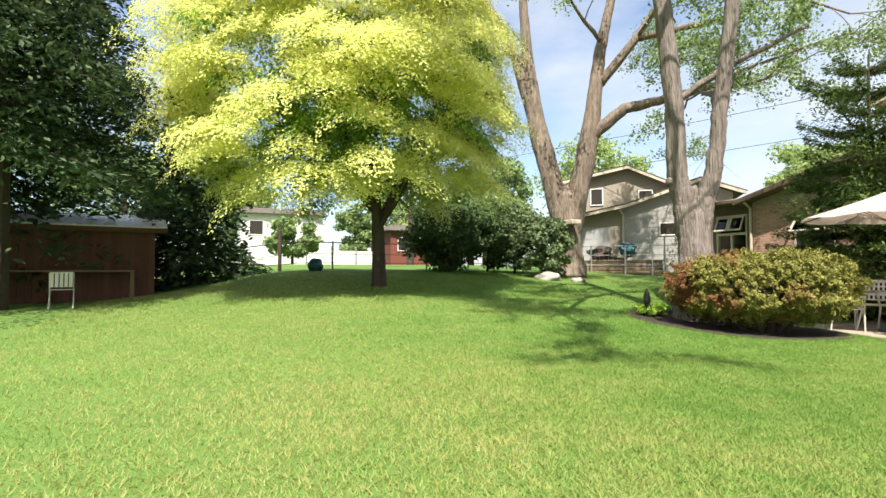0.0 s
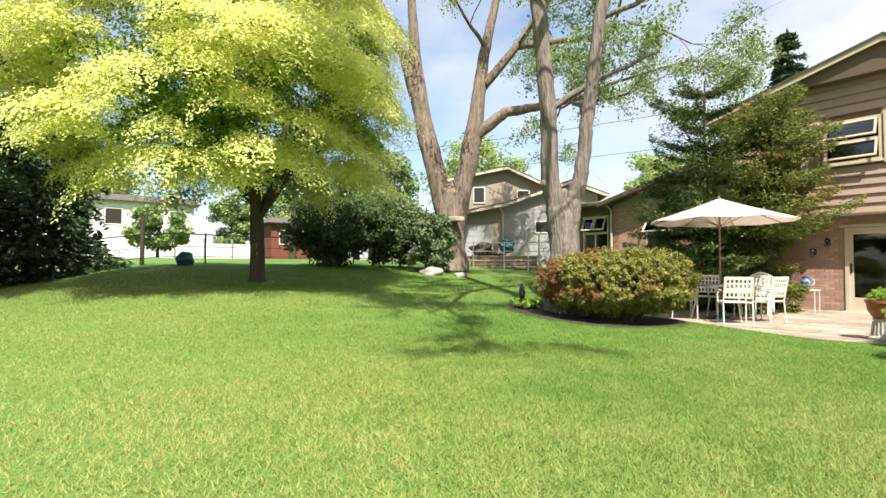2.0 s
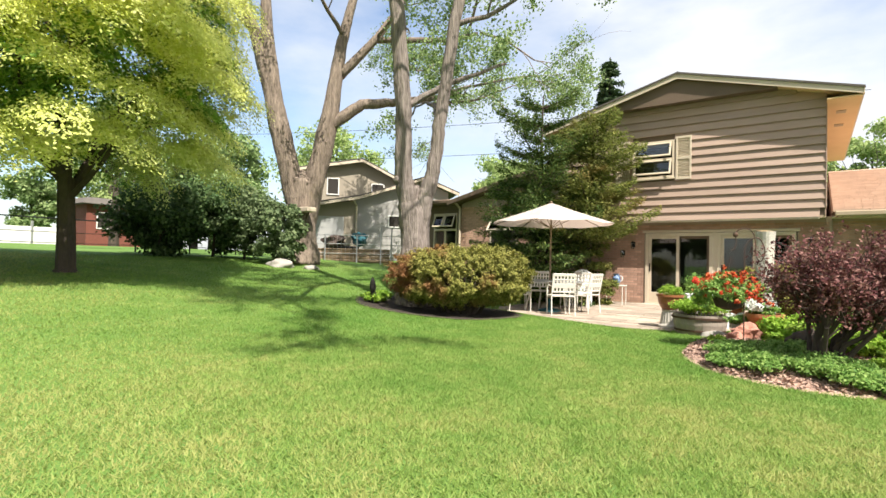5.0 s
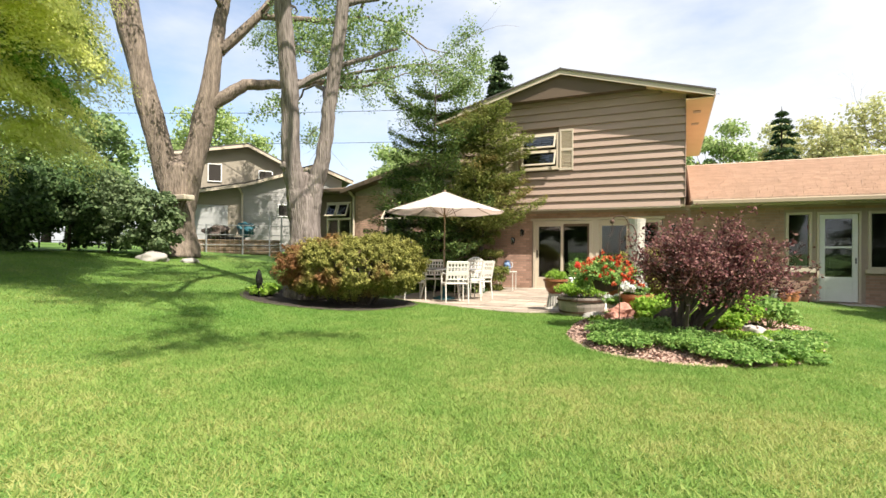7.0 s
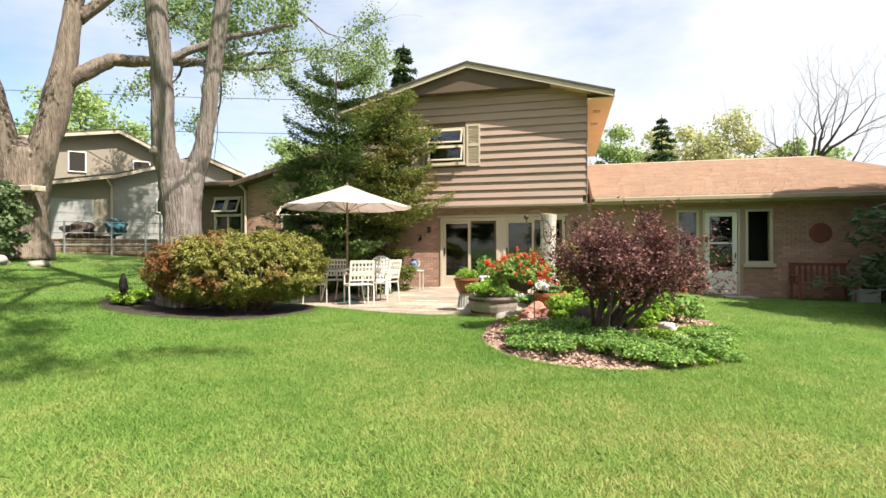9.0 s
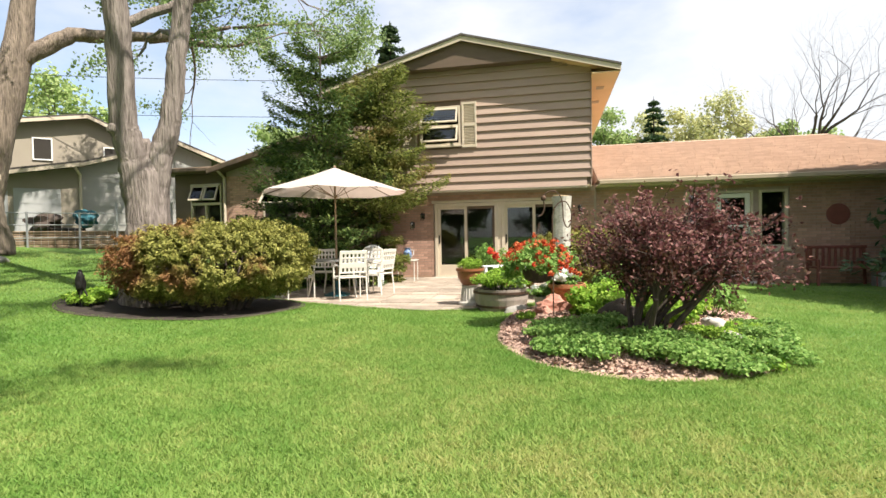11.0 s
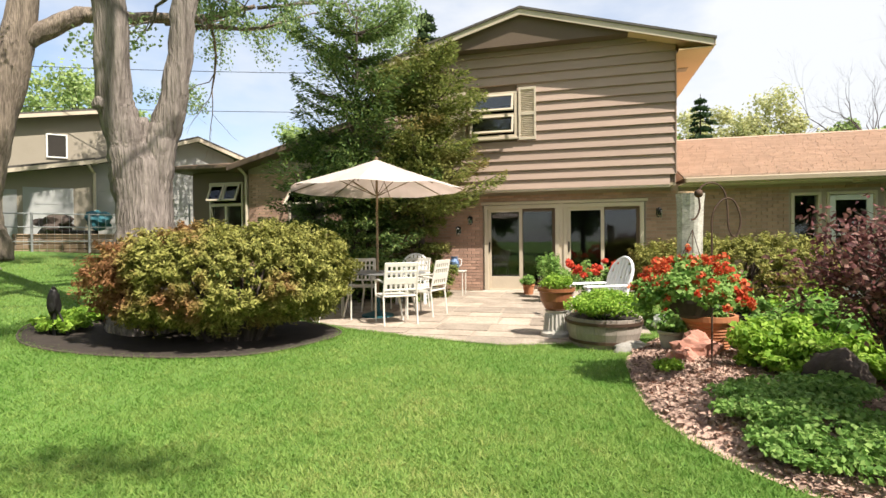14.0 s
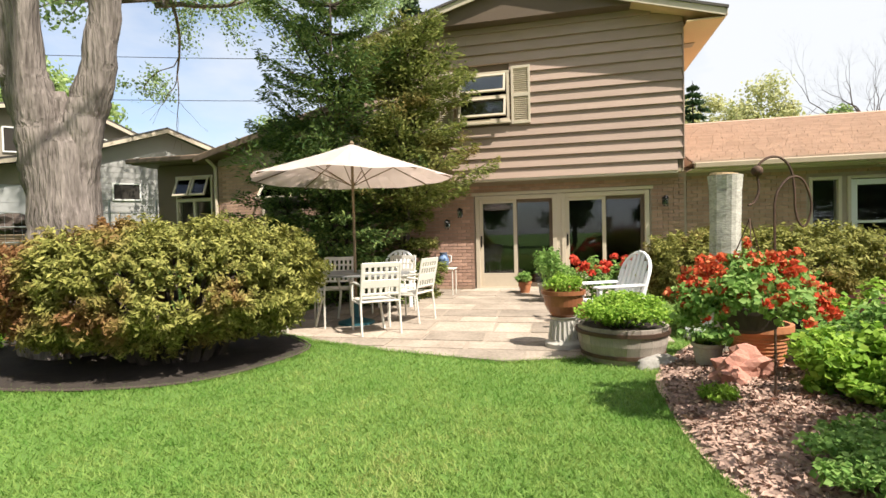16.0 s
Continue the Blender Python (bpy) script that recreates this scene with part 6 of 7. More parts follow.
basket = thing("hanging_basket", "hanging basket of orange-red flowers on the iron hook", "hanging basket", (3.09, -7.68, -0.07))
part("bowl", lathe([(0.06, 0.62), (0.16, 0.66), (0.2, 0.76), (0.205, 0.8), (0.18, 0.8), (0.02, 0.79)], 20), BARKD, basket, "dark woven basket")
for k in range(3):
    a = k * 2.1 + 0.4
    part("hanger", T([(0.2 * math.cos(a), 0.2 * math.sin(a), 0.8), (0.02, 0.01, 1.36)], 0.004, 4), RUST, basket)
plant("", "", 0, 0, 0.46, 0.46, 4600, L_MID, 311, 0.042, z=0.68, parent=basket)
rng = np.random.default_rng(312)
pts, nor = puffs(rng, [(math.cos(a) * 0.5 * s, math.sin(a) * 0.5 * s, 0.72 + 0.44 * (1 - s * s) + rng.normal(0, 0.05), 0.042, 0.042, 0.035) for a, s in zip(rng.uniform(0, 6.28, 115), rng.uniform(0.1, 1.05, 115) ** 0.6)], 18, 0.8)
leaves("blossom", pts, nor, 0.034, PETALO, basket, rng, "orange and red petals", ratio=0.9)
pts, nor = puffs(rng, [(math.cos(a) * 0.38, math.sin(a) * 0.38, rng.uniform(0.68, 0.86), 0.08, 0.08, 0.08) for a in rng.uniform(0, 6.28, 14)], 50, 0.6)
leaves("trailing_leaves", pts, nor, 0.05, L_MID, basket, rng)

# ---- garden furniture ----


def patio_chair(x, y, rz, src=None):
    m = pose(x, y, 0.008, 0, 0, rz)
    if src:
        return copy_thing(src, m)
    c = thing("patio_chair", "white metal patio chair with a pierced strap back", "chair", (x, y, 0.008), rz, "patio chairs")
    for sx in (-0.25, 0.25):
        part("leg", T([(sx, 0.24, 0), (sx, 0.24, 0.42), (sx, 0.25, 0.62)], 0.014, 6), METALW, c)
        part("leg", T([(sx, -0.26, 0), (sx, -0.22, 0.42), (sx * 0.96, -0.32, 0.9)], 0.014, 6), METALW, c)
        part("armrest", T([(sx, 0.27, 0.62), (sx * 1.06, 0.0, 0.65), (sx, -0.25, 0.63)], 0.017, 6), METALW, c)
        part("stretcher", T([(sx, 0.24, 0.4), (sx, -0.22, 0.4)], 0.012, 6), METALW, c)
    bm = bmesh.new()
    box(bm, -0.24, 0.24, -0.24, 0.26, 0.41, 0.435, 0.01)
    part("seat", bm, METALW, c)
    m2 = pose(0, -0.235, 0.5, 12, 0, 0)
    for a in ((-0.24, 0.24, 0.0, 0.03), (-0.24, 0.24, 0.1, 0.2), (-0.24, 0.24, 0.36, 0.42), (-0.24, 0.24, 0.27, 0.3)):
        part("back_rail", B(a[0], a[1], -0.008, 0.008, a[2], a[3], bevel=0.003, m=m2), METALW, c)
    for k in range(7):
        x0 = -0.235 + k * 0.0725
        part("back_strap", B(x0, x0 + 0.035, -0.006, 0.006, 0.03, 0.36, m=m2), METALW, c)
    return c


ch = patio_chair(-0.42, -5.2, 36)
for x, y, rz in ((-1.55, -5.05, -48), (-0.22, -4.3, 78), (-1.6, -3.85, 195), (-0.75, -3.55, 165)):
    patio_chair(x, y, rz, ch)
table = thing("patio_table", "oval glass-topped patio table under the umbrella", "table", (-0.9, -4.6, 0.008))
bm = lathe([(0.01, 0.70), (0.62, 0.70), (0.65, 0.705), (0.65, 0.72), (0.62, 0.725), (0.01, 0.725)], 32)
bmesh.ops.scale(bm, vec=(1.15, 0.9, 1), verts=bm.verts[:])
part("tabletop", bm, GREYM, table, "smoked grey top")
for sx in (-1, 1):
    for sy in (-1, 1):
        part("leg", T([(sx * 0.5, sy * 0.36, 0), (sx * 0.42, sy * 0.3, 0.4), (sx * 0.5, sy * 0.34, 0.7)], 0.018, 6), METALW, table)
umb = thing("patio_umbrella", "pale canvas patio umbrella, open above the table", "umbrella", (-0.95, -4.6, 0.008))
part("base", lathe([(0.26, 0), (0.26, 0.03), (0.12, 0.07), (0.04, 0.1), (0.035, 0.3)], 20), TEAL, umb, "dark green base")
part("pole", T([(0, 0, 0.05), (0, 0, 2.52)], 0.022, 8), TIMBER, umb)
bm = bmesh.new()
R, top, rim, S = 1.42, 2.55, 2.06, 8
tip = bm.verts.new((0, 0, top))
prev = [tip]
for f in (0.35, 0.7, 1.0):
    ring = []
    for k in range(S * 4):
        a = 2 * math.pi * k / (S * 4) + 0.2
        sag = abs(((k % 4) / 4) - 0.5) * 2
        rr = R * f * (1 - 0.055 * (1 - sag))
        ring.append(bm.verts.new((rr * math.cos(a), rr * math.sin(a), top - (top - rim) * (f ** 0.92) - 0.03 * f * (1 - sag))))
    for k in range(S * 4):
        if len(prev) == 1:
            bm.faces.new((tip, ring[k], ring[(k + 1) % (S * 4)]))
        else:
            bm.faces.new((prev[k], ring[k], ring[(k + 1) % (S * 4)], prev[(k + 1) % (S * 4)]))
    prev = ring
bmesh.ops.solidify(bm, geom=bm.faces[:], thickness=0.006)
part("canopy", bm, CANVAS, umb, "pale beige canvas")
for k in range(S):
    a = 2 * math.pi * k / S + 0.2
    part("rib", T([(0, 0, top - 0.03), (R * 0.98 * math.cos(a), R * 0.98 * math.sin(a), rim - 0.015)], 0.009, 5), TIMBER, umb)
    part("strut", T([(0, 0, 1.95), (R * 0.5 * math.cos(a), R * 0.5 * math.sin(a), top - (top - rim) * 0.53 - 0.03)], 0.007, 5), TIMBER, umb)
part("finial", lathe([(0.03, 2.54), (0.035, 2.56), (0.012, 2.59)], 10), TIMBER, umb)


def resin_chair(x, y, rz, src=None):
    if src:
        return copy_thing(src, pose(x, y, 0.008, 0, 0, rz))
    c = thing("resin_chair", "white plastic lawn chair with a rounded slatted back", "chair", (x, y, 0.008), rz, "white resin chairs")
    for sx in (-0.27, 0.27):
        for yy in (0.28, -0.22):
            bm = bmesh.new()
            box(bm, sx - 0.03, sx + 0.03, yy - 0.025, yy + 0.025, 0, 0.38 if yy < 0 else 0.58, 0.01)
            part("leg", bm, PLASTIC, c)
        bm = bmesh.new()
        box(bm, sx - 0.05, sx + 0.05, -0.3, 0.34, 0.57, 0.6, 0.012)
        part("armrest", bm, PLASTIC, c)
    bm = bmesh.new()
    box(bm, -0.27, 0.27, -0.27, 0.3, 0.35, 0.385, 0.012, pose(0, 0, 0, 5, 0, 0))
    part("seat", bm, PLASTIC, c)
    m2 = pose(0, -0.26, 0.36, 18, 0, 0)
    for k in range(7):
        xx = -0.24 + k * 0.08
        hh = 0.62 - 0.9 * (xx * xx) / 0.24
        part("back_slat", B(xx - 0.03, xx + 0.03, -0.012, 0.012, 0.05, hh, bevel=0.008, m=m2), PLASTIC, c)
    part("back_hoop", T([m2 @ Vector((-0.27, 0, 0.05)), *[m2 @ Vector((0.27 * math.sin(a), 0, 0.36 + 0.27 * math.cos(a))) for a in np.linspace(-1.45, 1.45, 11)], m2 @ Vector((0.27, 0, 0.05))], 0.022, 6), PLASTIC, c)
    return c


rc = resin_chair(2.45, -4.95, 118)
resin_chair(-0.95, -2.75, 190, rc)
side = thing("side_table", "small white metal table by the brick wall", "table", (-0.5, -1.05, 0.008))
part("tabletop", B(-0.25, 0.25, -0.2, 0.2, 0.52, 0.55, bevel=0.008), METALW, side)
for sx in (-0.22, 0.22):
    for sy in (-0.17, 0.17):
        part("leg", T([(sx, sy, 0), (sx, sy, 0.52)], 0.014, 6), METALW, side)
jug = thing("pitcher", "blue and white ceramic pitcher on the side table", "pitcher", (-0.5, -1.05, 0.559))
part("jug_body", lathe([(0.07, 0), (0.12, 0.1), (0.11, 0.2), (0.07, 0.28), (0.085, 0.32)], 18), BLUEM, jug)
part("handle", T([(0.07, 0, 0.28), (0.17, 0, 0.24), (0.16, 0, 0.13), (0.11, 0, 0.1)], 0.012, 6), PLASTIC, jug)
# bench, barbecue and oddments by the wing
bench = thing("garden_bench", "red-brown slatted wooden bench against the wing", "bench", (9.9, -0.45, ground_z(9.9, -0.4)))
for sx in (-0.6, 0.6):
    part("side_frame", T([(sx, -0.3, 0), (sx, -0.28, 0.6), (sx, 0.2, 0.6)], 0.035, 6), REDW, bench)
    part("leg", T([(sx, 0.2, 0), (sx, 0.25, 0.9)], 0.035, 6), REDW, bench)
for k in range(4):
    part("seat_slat", B(-0.62, 0.62, -0.3 + k * 0.13, -0.19 + k * 0.13, 0.4, 0.43, bevel=0.005), REDW, bench)
for k in range(9):
    part("back_slat", B(-0.56 + k * 0.13, -0.5 + k * 0.13, 0.2, 0.23, 0.44, 0.88, bevel=0.005), REDW, bench)
part("top_rail", B(-0.64, 0.64, 0.19, 0.25, 0.86, 0.93, bevel=0.01), REDW, bench)
bbq = thing("barbecue", "dark covered barbecue grill beside the bench", "barbecue", (11.4, -0.5, ground_z(11.4, -0.5)))
part("cabinet", B(-0.55, 0.55, -0.3, 0.3, 0.08, 0.85, bevel=0.03), BLACKM, bbq)
part("lid", T([(-0.45, 0, 0.88), (0.45, 0, 0.88)], 0.27, 12), BLACKM, bbq)
part("side_shelf", B(0.55, 0.95, -0.22, 0.22, 0.8, 0.86, bevel=0.01), METALW, bbq)
for sx in (-0.5, 0.5):
    part("foot", B(sx - 0.04, sx + 0.04, -0.25, 0.25, 0, 0.08), BLACKM, bbq)
bin_ = thing("storage_crate", "weathered grey crate on the lawn's edge", "crate", (10.7, -0.7, ground_z(10.7, -0.7) - 0.01))
part("box_body", B(-0.22, 0.22, -0.2, 0.2, 0, 0.32, bevel=0.015), GREYM, bin_)
ornament = thing("garden_ornament", "black iron garden ornament at the hedge's end", "garden ornament", (-3.45, -7.95, ground_z(-3.45, -7.95)))
part("stake", T([(0, 0, -0.02), (0, 0, 0.55)], 0.02, 6), BLACKM, ornament)
part("figure", rock(0.1, 9, (0.6, 0.6, 1.7)), BLACKM, ornament).matrix_basis = Matrix.Translation((0, 0, 0.38))
for sx in (-0.14, 0.14):
    part("stay", T([(0, 0, 0.4), (sx, 0.05, 0)], 0.012, 5), BLACKM, ornament)
bath = thing("bird_feeder", "pale wooden feeder fixed to the big tree", "bird feeder", (-10.3, -4.25, 0.0))
part("feeder_box", B(-0.28, 0.28, -0.2, 0.2, 2.72, 2.88, bevel=0.02), CREAM, bath)
part("bracket", T([(0, 0.1, 2.72), (-0.35, 0.2, 2.4)], 0.03, 6), TIMBER, bath)

# ---- shed and far side ----
shed = thing("garden_shed", "red-brown board shed with a pale metal roof under the spruces", "shed", (-14.4, -19.6, ground_z(-14.4, -19.6) - 0.05), 6)
part("back_wall", B(-1.5, -1.4, -2.2, 2.2, 0, 2.3), SHEDW, shed)
for k in range(28):
    y = -2.2 + k * 0.157
    part("wall_board", B(1.40, 1.43 + 0.006 * (k % 2), y, y + 0.15, 0.0, 2.15), SHEDW, shed)
part("end_wall", B(-1.4, 1.4, 2.1, 2.2, 0, 2.3), SHEDW, shed)
part("end_wall", B(-1.4, 1.4, -2.2, -2.1, 0, 2.3), SHEDW, shed)
bm = wall_prism([(1.75, 2.12), (-1.7, 2.75), (-1.7, 2.8), (1.75, 2.17)], -2.5, 2.5)
part("metal_roof", bm, WHITE, shed, "pale corrugated metal roof")
for k in range(24):
    y = -2.45 + k * 0.21
    part("roof_rib", T([(1.74, y, 2.18), (-1.68, y, 2.81)], 0.02, 4), WHITE, shed)
part("fascia", B(1.72, 1.77, -2.5, 2.5, 2.0, 2.13), SHEDW, shed)
part("bench_top", B(1.44, 1.95, -2.0, 1.7, 0.86, 0.92, bevel=0.01), TIMBER, shed)
for y in (-1.9, 1.6):
    part("bench_leg", B(1.8, 1.9, y, y + 0.1, 0, 0.86), TIMBER, shed)
fc = thing("folding_chair", "grey metal folding chair with a webbed seat by the shed", "chair", (-10.75, -18.95, ground_z(-10.75, -18.95)), 100)
for sx in (-0.23, 0.23):
    part("leg", T([(sx, 0.2, 0), (sx, -0.16, 0.82)], 0.013, 6), METALW, fc)
    part("leg", T([(sx, -0.25, 0), (sx, 0.18, 0.45)], 0.013, 6), METALW, fc)
for k in range(5):
    part("back_strap", B(-0.22 + k * 0.09, -0.15 + k * 0.09, -0.17, -0.155, 0.5, 0.84), METALW, fc)
part("seat_strap", B(-0.23, 0.23, -0.1, 0.2, 0.43, 0.445), METALW, fc)
part("top_rail", T([(-0.23, -0.165, 0.84), (0.23, -0.165, 0.84)], 0.014, 6), METALW, fc)

fence = thing("chain_fence", "low black chain-link fence beyond the lawn", "fence", (-16, -12, 0))
for k in range(7):
    y = -3.4 + k * 2.0
    z = ground_z(-16, -12 + y)
    part("post", T([(0, y, z - 0.1), (0, y, z + (1.7 if k == 1 else 1.1))], 0.07 if k == 1 else 0.03, 8), BARKD if k == 1 else BLACKM, fence)
for zz in (0.25, 0.6, 1.05):
    part("rail", T([(0, -3.4 + 0.5 * k, ground_z(-16, -15.4 + 0.5 * k) + zz) for k in range(25)], 0.012 if zz < 1 else 0.022, 5), BLACKM, fence)
lump = tagged(part("garden_urn", rock(0.3, 12, (1.3, 0.8, 0.8)), TEAL, smooth=True), "dark green lumpy cover on the lawn", "garden cover")
lump.matrix_basis = Matrix.Translation((-13.6, -12.5, ground_z(-13.6, -12.5) + 0.18))
pool = thing("white_fence", "long white solid fence behind the lawn", "fence", (-33, -5, 1.4))
for k in range(4):
    part("fence_panel", B(-0.04, 0.04, -6.4 + k * 1.8, -4.64 + k * 1.8, 0.1, 1.15, bevel=0.01), WHITE, pool)
    part("post", B(-0.08, 0.08, -6.46 + k * 1.8, -6.36 + k * 1.8, -0.2, 1.5), GREYM, pool)
for nm, lab, cat, x, y, w, d, h, mt, rf in (("white_house", "white neighbouring house beyond the fence", "house", -44, -10.4, 6.6, 8, 4.3, WHITE, DARKROOF), ("red_house", "low red-brick house beyond the lawn", "house", -41, 1.4, 6, 6, 3.1, REDW, DARKROOF)):
    hs = thing(nm, lab, cat, (x, y, 1.5))
    part("wall", B(-d / 2, d / 2, -w / 2, w / 2, -0.3, h), mt, hs)
    part("roof", prism([(-d / 2 - 0.4, -w / 2 - 0.4), (d / 2 + 0.4, -w / 2 - 0.4), (d / 2 + 0.4, w / 2 + 0.4), (-d / 2 - 0.4, w / 2 + 0.4)], h, h + 0.5, 0.45), rf, hs)
    for k in range(3):
        y0 = -w / 2 + 1.2 + k * (w - 2.4) / 2 - 0.5
        wd = part("window", frame_bars(bmesh.new(), 0, 1.0, 0, 1.1, -0.03, 0.03, 0.07), WHITE, hs)
        wd.matrix_basis = pose(d / 2 + 0.02, y0, h - 1.7, 0, 0, 90)
        part("pane", B(0, 1.0, -0.01, 0.01, 0, 1.1), DARK, wd)

# neighbour's yard: retaining timbers, wire fence, cart
yard = thing("timber_wall", "stacked landscape timbers below the neighbour's drive", "retaining wall", (-11.95, -0.6, ground_z(-11.9, -0.6) - 0.05), 46)
for k in range(4):
    part("timber", B(-1.5, 1.7, -0.08 - 0.06 * (3 - k) , 0.08, k * 0.15, k * 0.15 + 0.14, bevel=0.02), TIMBER, yard)
wire = thing("wire_fence", "grey chain-link fence with a gate", "fence", (-11.6, -0.95, ground_z(-11.6, -0.95)), 46)
for x in (-2.2, -1.0, 0.3, 1.3, 1.75, 2.9):
    part("post", T([(x, 0, -0.1), (x, 0, 1.15 if x < 1 else 1.5)], 0.03, 7), GREYM, wire)
for z in (0.35, 0.75, 1.12):
    part("rail", T([(-2.2, 0, z), (2.9, 0, z)], 0.016, 6), GREYM, wire)
for k in range(30):
    part("wire", T([(-2.2 + k * 0.17, 0, 0.05), (-2.2 + k * 0.17, 0, 1.1)], 0.004, 3), GREYM, wire)
cart = thing("covered_pile", "tarp-covered pile of pots and firewood by the garage", "pile", (-13.4, 0.4, ground_z(-13.4, 0.4)))
part("tarp", rock(0.34, 21, (1.2, 1, 0.8), 0.35), TEAL, cart).matrix_basis = Matrix.Translation((0.5, 0.5, 0.95))
part("firewood", rock(0.42, 22, (1.4, 1, 0.7), 0.45), BARKD, cart).matrix_basis = Matrix.Translation((-0.4, -0.3, 0.75))
part("bin", B(-0.9, 0.5, -0.3, 0.5, 0, 0.6, bevel=0.03), BLACKM, cart)

# overhead wires
for a, b, sag in (((-40, -8, 8.6), (6, 12, 8.8), 0.9), ((-40, -9, 7.0), (4, 12, 7.2), 0.8)):
    pts = [Vector(a).lerp(Vector(b), f) - Vector((0, 0, sag * 4 * f * (1 - f))) for f in np.linspace(0, 1, 25)]
    tagged(part("overhead_wire", T(pts, 0.012, 4), BLACKM), "thin black overhead cable", "cable", kind="structure")

# ---- grass ----
rng = np.random.default_rng(77)
BLK = [BED_E, BED_W, PATIO]
gp = []
for n, cx, cy, sx, sy in ((330000, 2.6, -11.3, 2.6, 2.3), (220000, 0.0, -10.0, 5.5, 4.0), (60000, 7.0, -5.0, 3.0, 3.0), (300000, 0, 0, 0, 0)):
    q = np.stack([rng.uniform(-12.5, 9.5, n), rng.uniform(-18.5, -2.0, n)], 1) if sx == 0 else np.stack([rng.normal(cx, sx, n), rng.normal(cy, sy, n)], 1)
    q = q[(q[:, 0] > -14) & (q[:, 0] < 14) & (q[:, 1] > -20) & (q[:, 1] < -0.6)]
    n = len(q)
    ok = np.ones(n, bool)
    for poly in BLK:
        P2 = np.array(poly)
        hit = np.zeros(n, bool)
        for (ax, ay), (bx, by) in zip(P2, np.roll(P2, -1, 0)):
            c = ((ay > q[:, 1]) != (by > q[:, 1]))
            with np.errstate(divide="ignore", invalid="ignore"):
                c &= q[:, 0] < (bx - ax) * (q[:, 1] - ay) / (by - ay) + ax
            hit ^= c
        ok &= ~hit
    ok &= ~((q[:, 1] > -0.55) & (q[:, 0] > -9))
    gp.append(q[ok])
for ring, count, spread in ((east_ring, 9000, 0.05), (west_ring, 8000, 0.05), ([Vector(p) for p in PATIO[:6]], 6000, 0.03)):
    f = rng.uniform(0, len(ring) - (1 if len(ring) < 10 else 0), count)
    i0 = f.astype(int)
    P0, P1 = np.array([tuple(p) for p in ring]), np.array([tuple(p) for p in ring[1:] + ring[:1]])
    gp.append(P0[i0] + (P1[i0] - P0[i0]) * (f - i0)[:, None] + rng.normal(0, spread, (count, 2)))
gp = np.concatenate(gp)
gz = np.array([ground_z(x, y) for x, y in gp])
n = len(gp)
hgt = rng.uniform(0.018, 0.045, n)
lean = rng.normal(0, 0.026, (n, 2))
ang = rng.uniform(0, math.pi, n)
wd = rng.uniform(0.003, 0.006, n) * 1.3
base = np.column_stack([gp, gz - 0.004])
off = np.column_stack([np.cos(ang) * wd, np.sin(ang) * wd, np.zeros(n)])
v = np.empty((n, 3, 3))
v[:, 0], v[:, 1] = base - off, base + off
v[:, 2] = base + np.column_stack([lean, hgt])
me = bpy.data.meshes.new("grass_blades")
me.vertices.add(3 * n)
me.vertices.foreach_set("co", v.ravel())
me.loops.add(3 * n)
me.loops.foreach_set("vertex_index", np.arange(3 * n))
me.polygons.add(n)
me.polygons.foreach_set("loop_start", np.arange(0, 3 * n, 3))
me.update(calc_edges=True)
me.materials.append(BLADE)
tagged(new("grass_blades", me), "short mown lawn grass", "grass", kind="stuff")

# ---- bricks ----


def brick_mesh(w):
    bm = box(bmesh.new(), 0, w, -0.012, 0.03, 0, 0.062)
    bm.normal_update()
    me = bpy.data.meshes.new("brick")
    bm.to_mesh(me)
    bm.free()
    me.materials.append(BRICK)
    return me


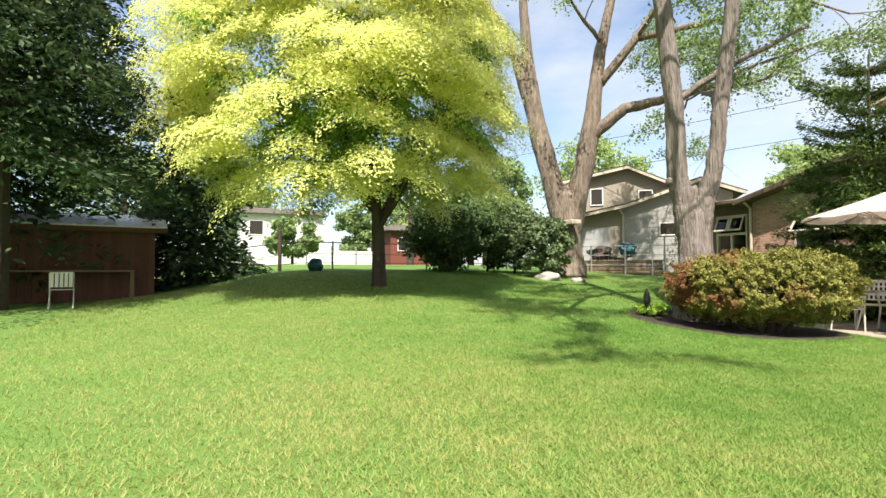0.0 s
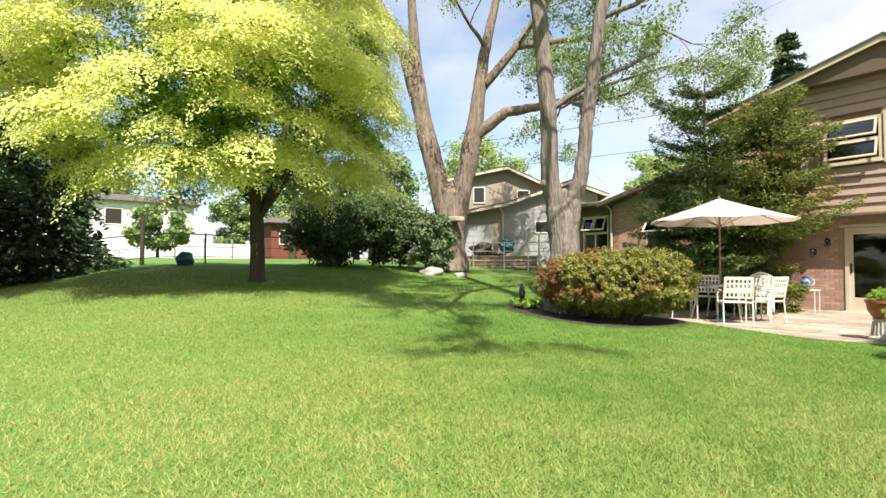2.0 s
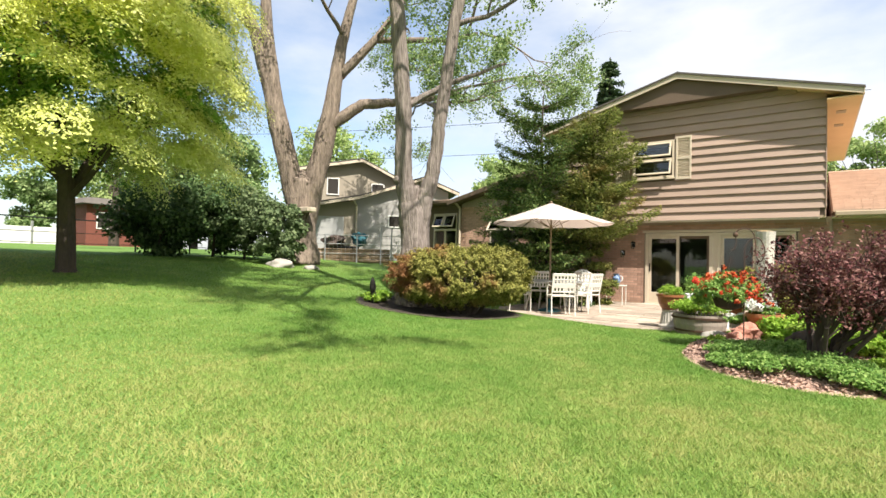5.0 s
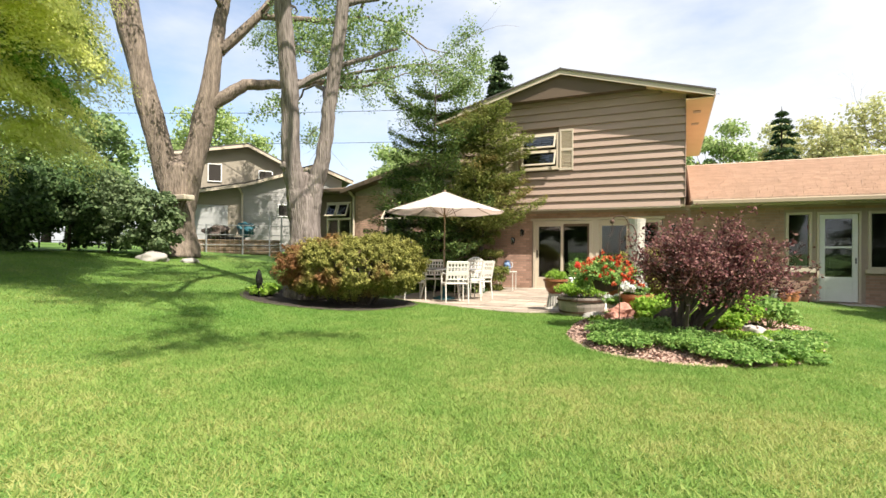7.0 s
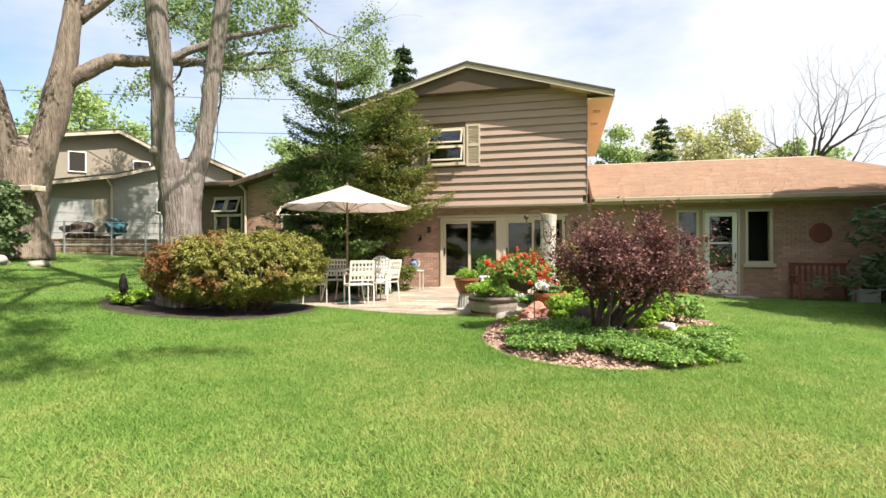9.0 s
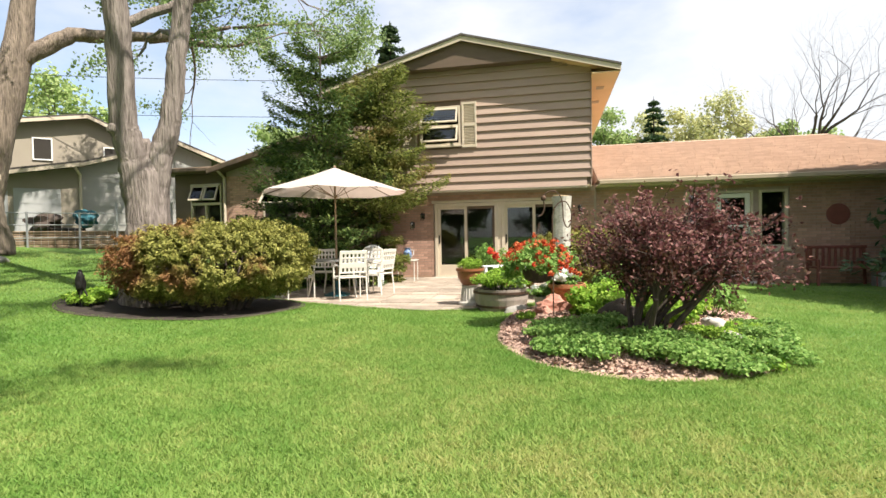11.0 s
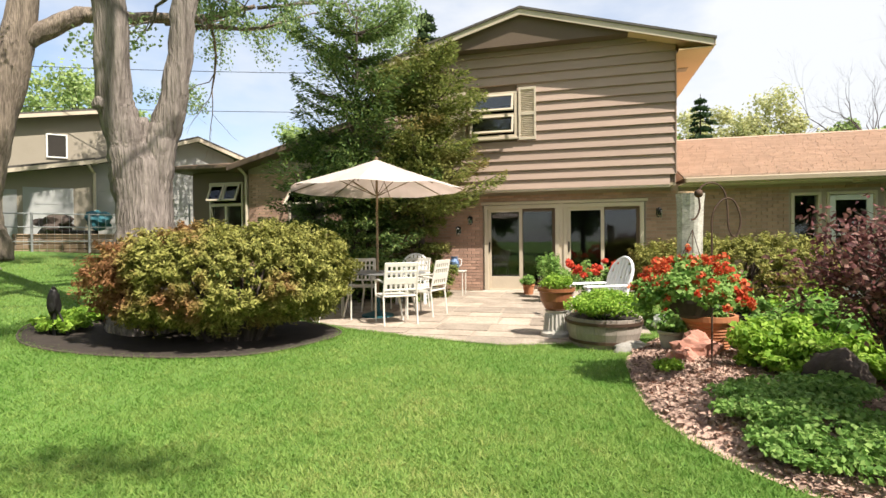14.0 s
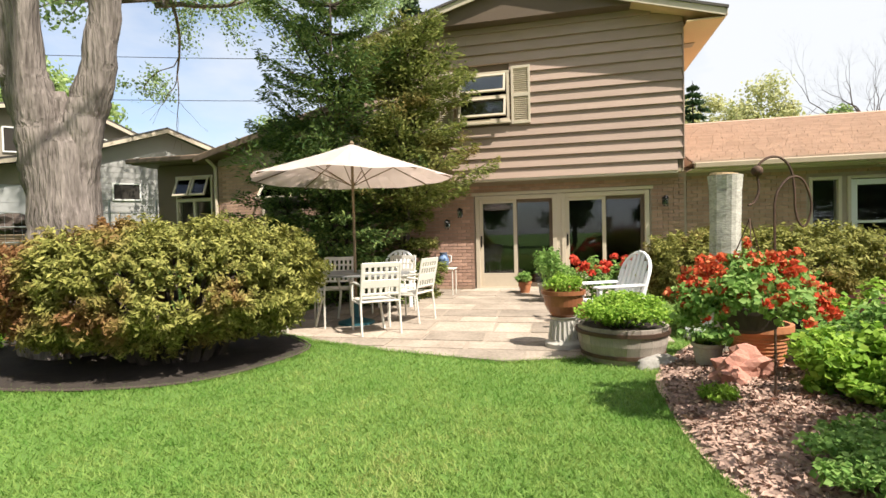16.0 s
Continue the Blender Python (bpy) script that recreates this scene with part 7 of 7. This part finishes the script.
def brick_wall(parent, x0, x1, z0, z1, y, holes, near):
    """Courses of bricks before a wall: those in the near stretch are pieces, the rest one mesh."""
    full, half = brick_mesh(0.198), brick_mesh(0.094)
    verts, faces, count = [], [], 0
    for r in range(int((z1 - z0) / 0.075)):
        z = z0 + r * 0.075
        x = x0 + (0.104 if r % 2 else 0)
        first = r % 2
        while x < x1 - 0.09:
            me, w = (half, 0.104) if (first or x + 0.2 > x1) else (full, 0.208)
            if first:
                x, first = x0, 0
            spans = [(x, x + w - 0.01)]
            for a, b, c, d in holes:
                if c < z + 0.062 and z < d:
                    spans = [q for l, r in spans for q in ((l, min(r, a - 0.025)), (max(l, b + 0.025), r)) if q[1] - q[0] > 0.03] if any(l < b + 0.025 and r > a - 0.025 for l, r in spans) else spans
            whole = spans == [(x, x + w - 0.01)]
            if whole and near[0] < x < near[1] and near[2] < z < near[3] and count < 300:
                ob = new("brick", me)
                ob.location = (x, y, z)
                ob.parent = parent
                count += 1
            else:
                for l, r in spans:
                    i = len(verts)
                    verts += [(l, y - 0.012, z), (r, y - 0.012, z), (r, y - 0.012, z + 0.062), (l, y - 0.012, z + 0.062), (l, y + 0.02, z), (r, y + 0.02, z), (r, y + 0.02, z + 0.062), (l, y + 0.02, z + 0.062)]
                    faces += [(i, i + 1, i + 2, i + 3), (i + 3, i + 2, i + 6, i + 7), (i + 1, i + 5, i + 6, i + 2), (i, i + 3, i + 7, i + 4), (i, i + 4, i + 5, i + 1)]
            x += w
    raw("brickwork", verts, faces, BRICK, parent, kind="stuff")


brick_wall(house, -2.38, 4.42, 0.01, 2.38, 0.0, [DOOR], (-1.0, 0.0, 0.0, 2.4))
brick_wall(wing, 4.44, 13.15, -0.2, 2.38, 0.088, [(6.64, 7.25, 0.64, 2.24), (7.25, 8.29, -0.3, 2.24), (8.29, 9.02, 0.64, 2.24)], (9.0, 10.2, -0.2, 1.2))
brick_wall(lw, -6.6, -2.42, 0.6, 3.2, -0.012, [(-5.3, -4.3, 1.24, 2.76)], (-6.6, -5.4, 1.0, 3.2))
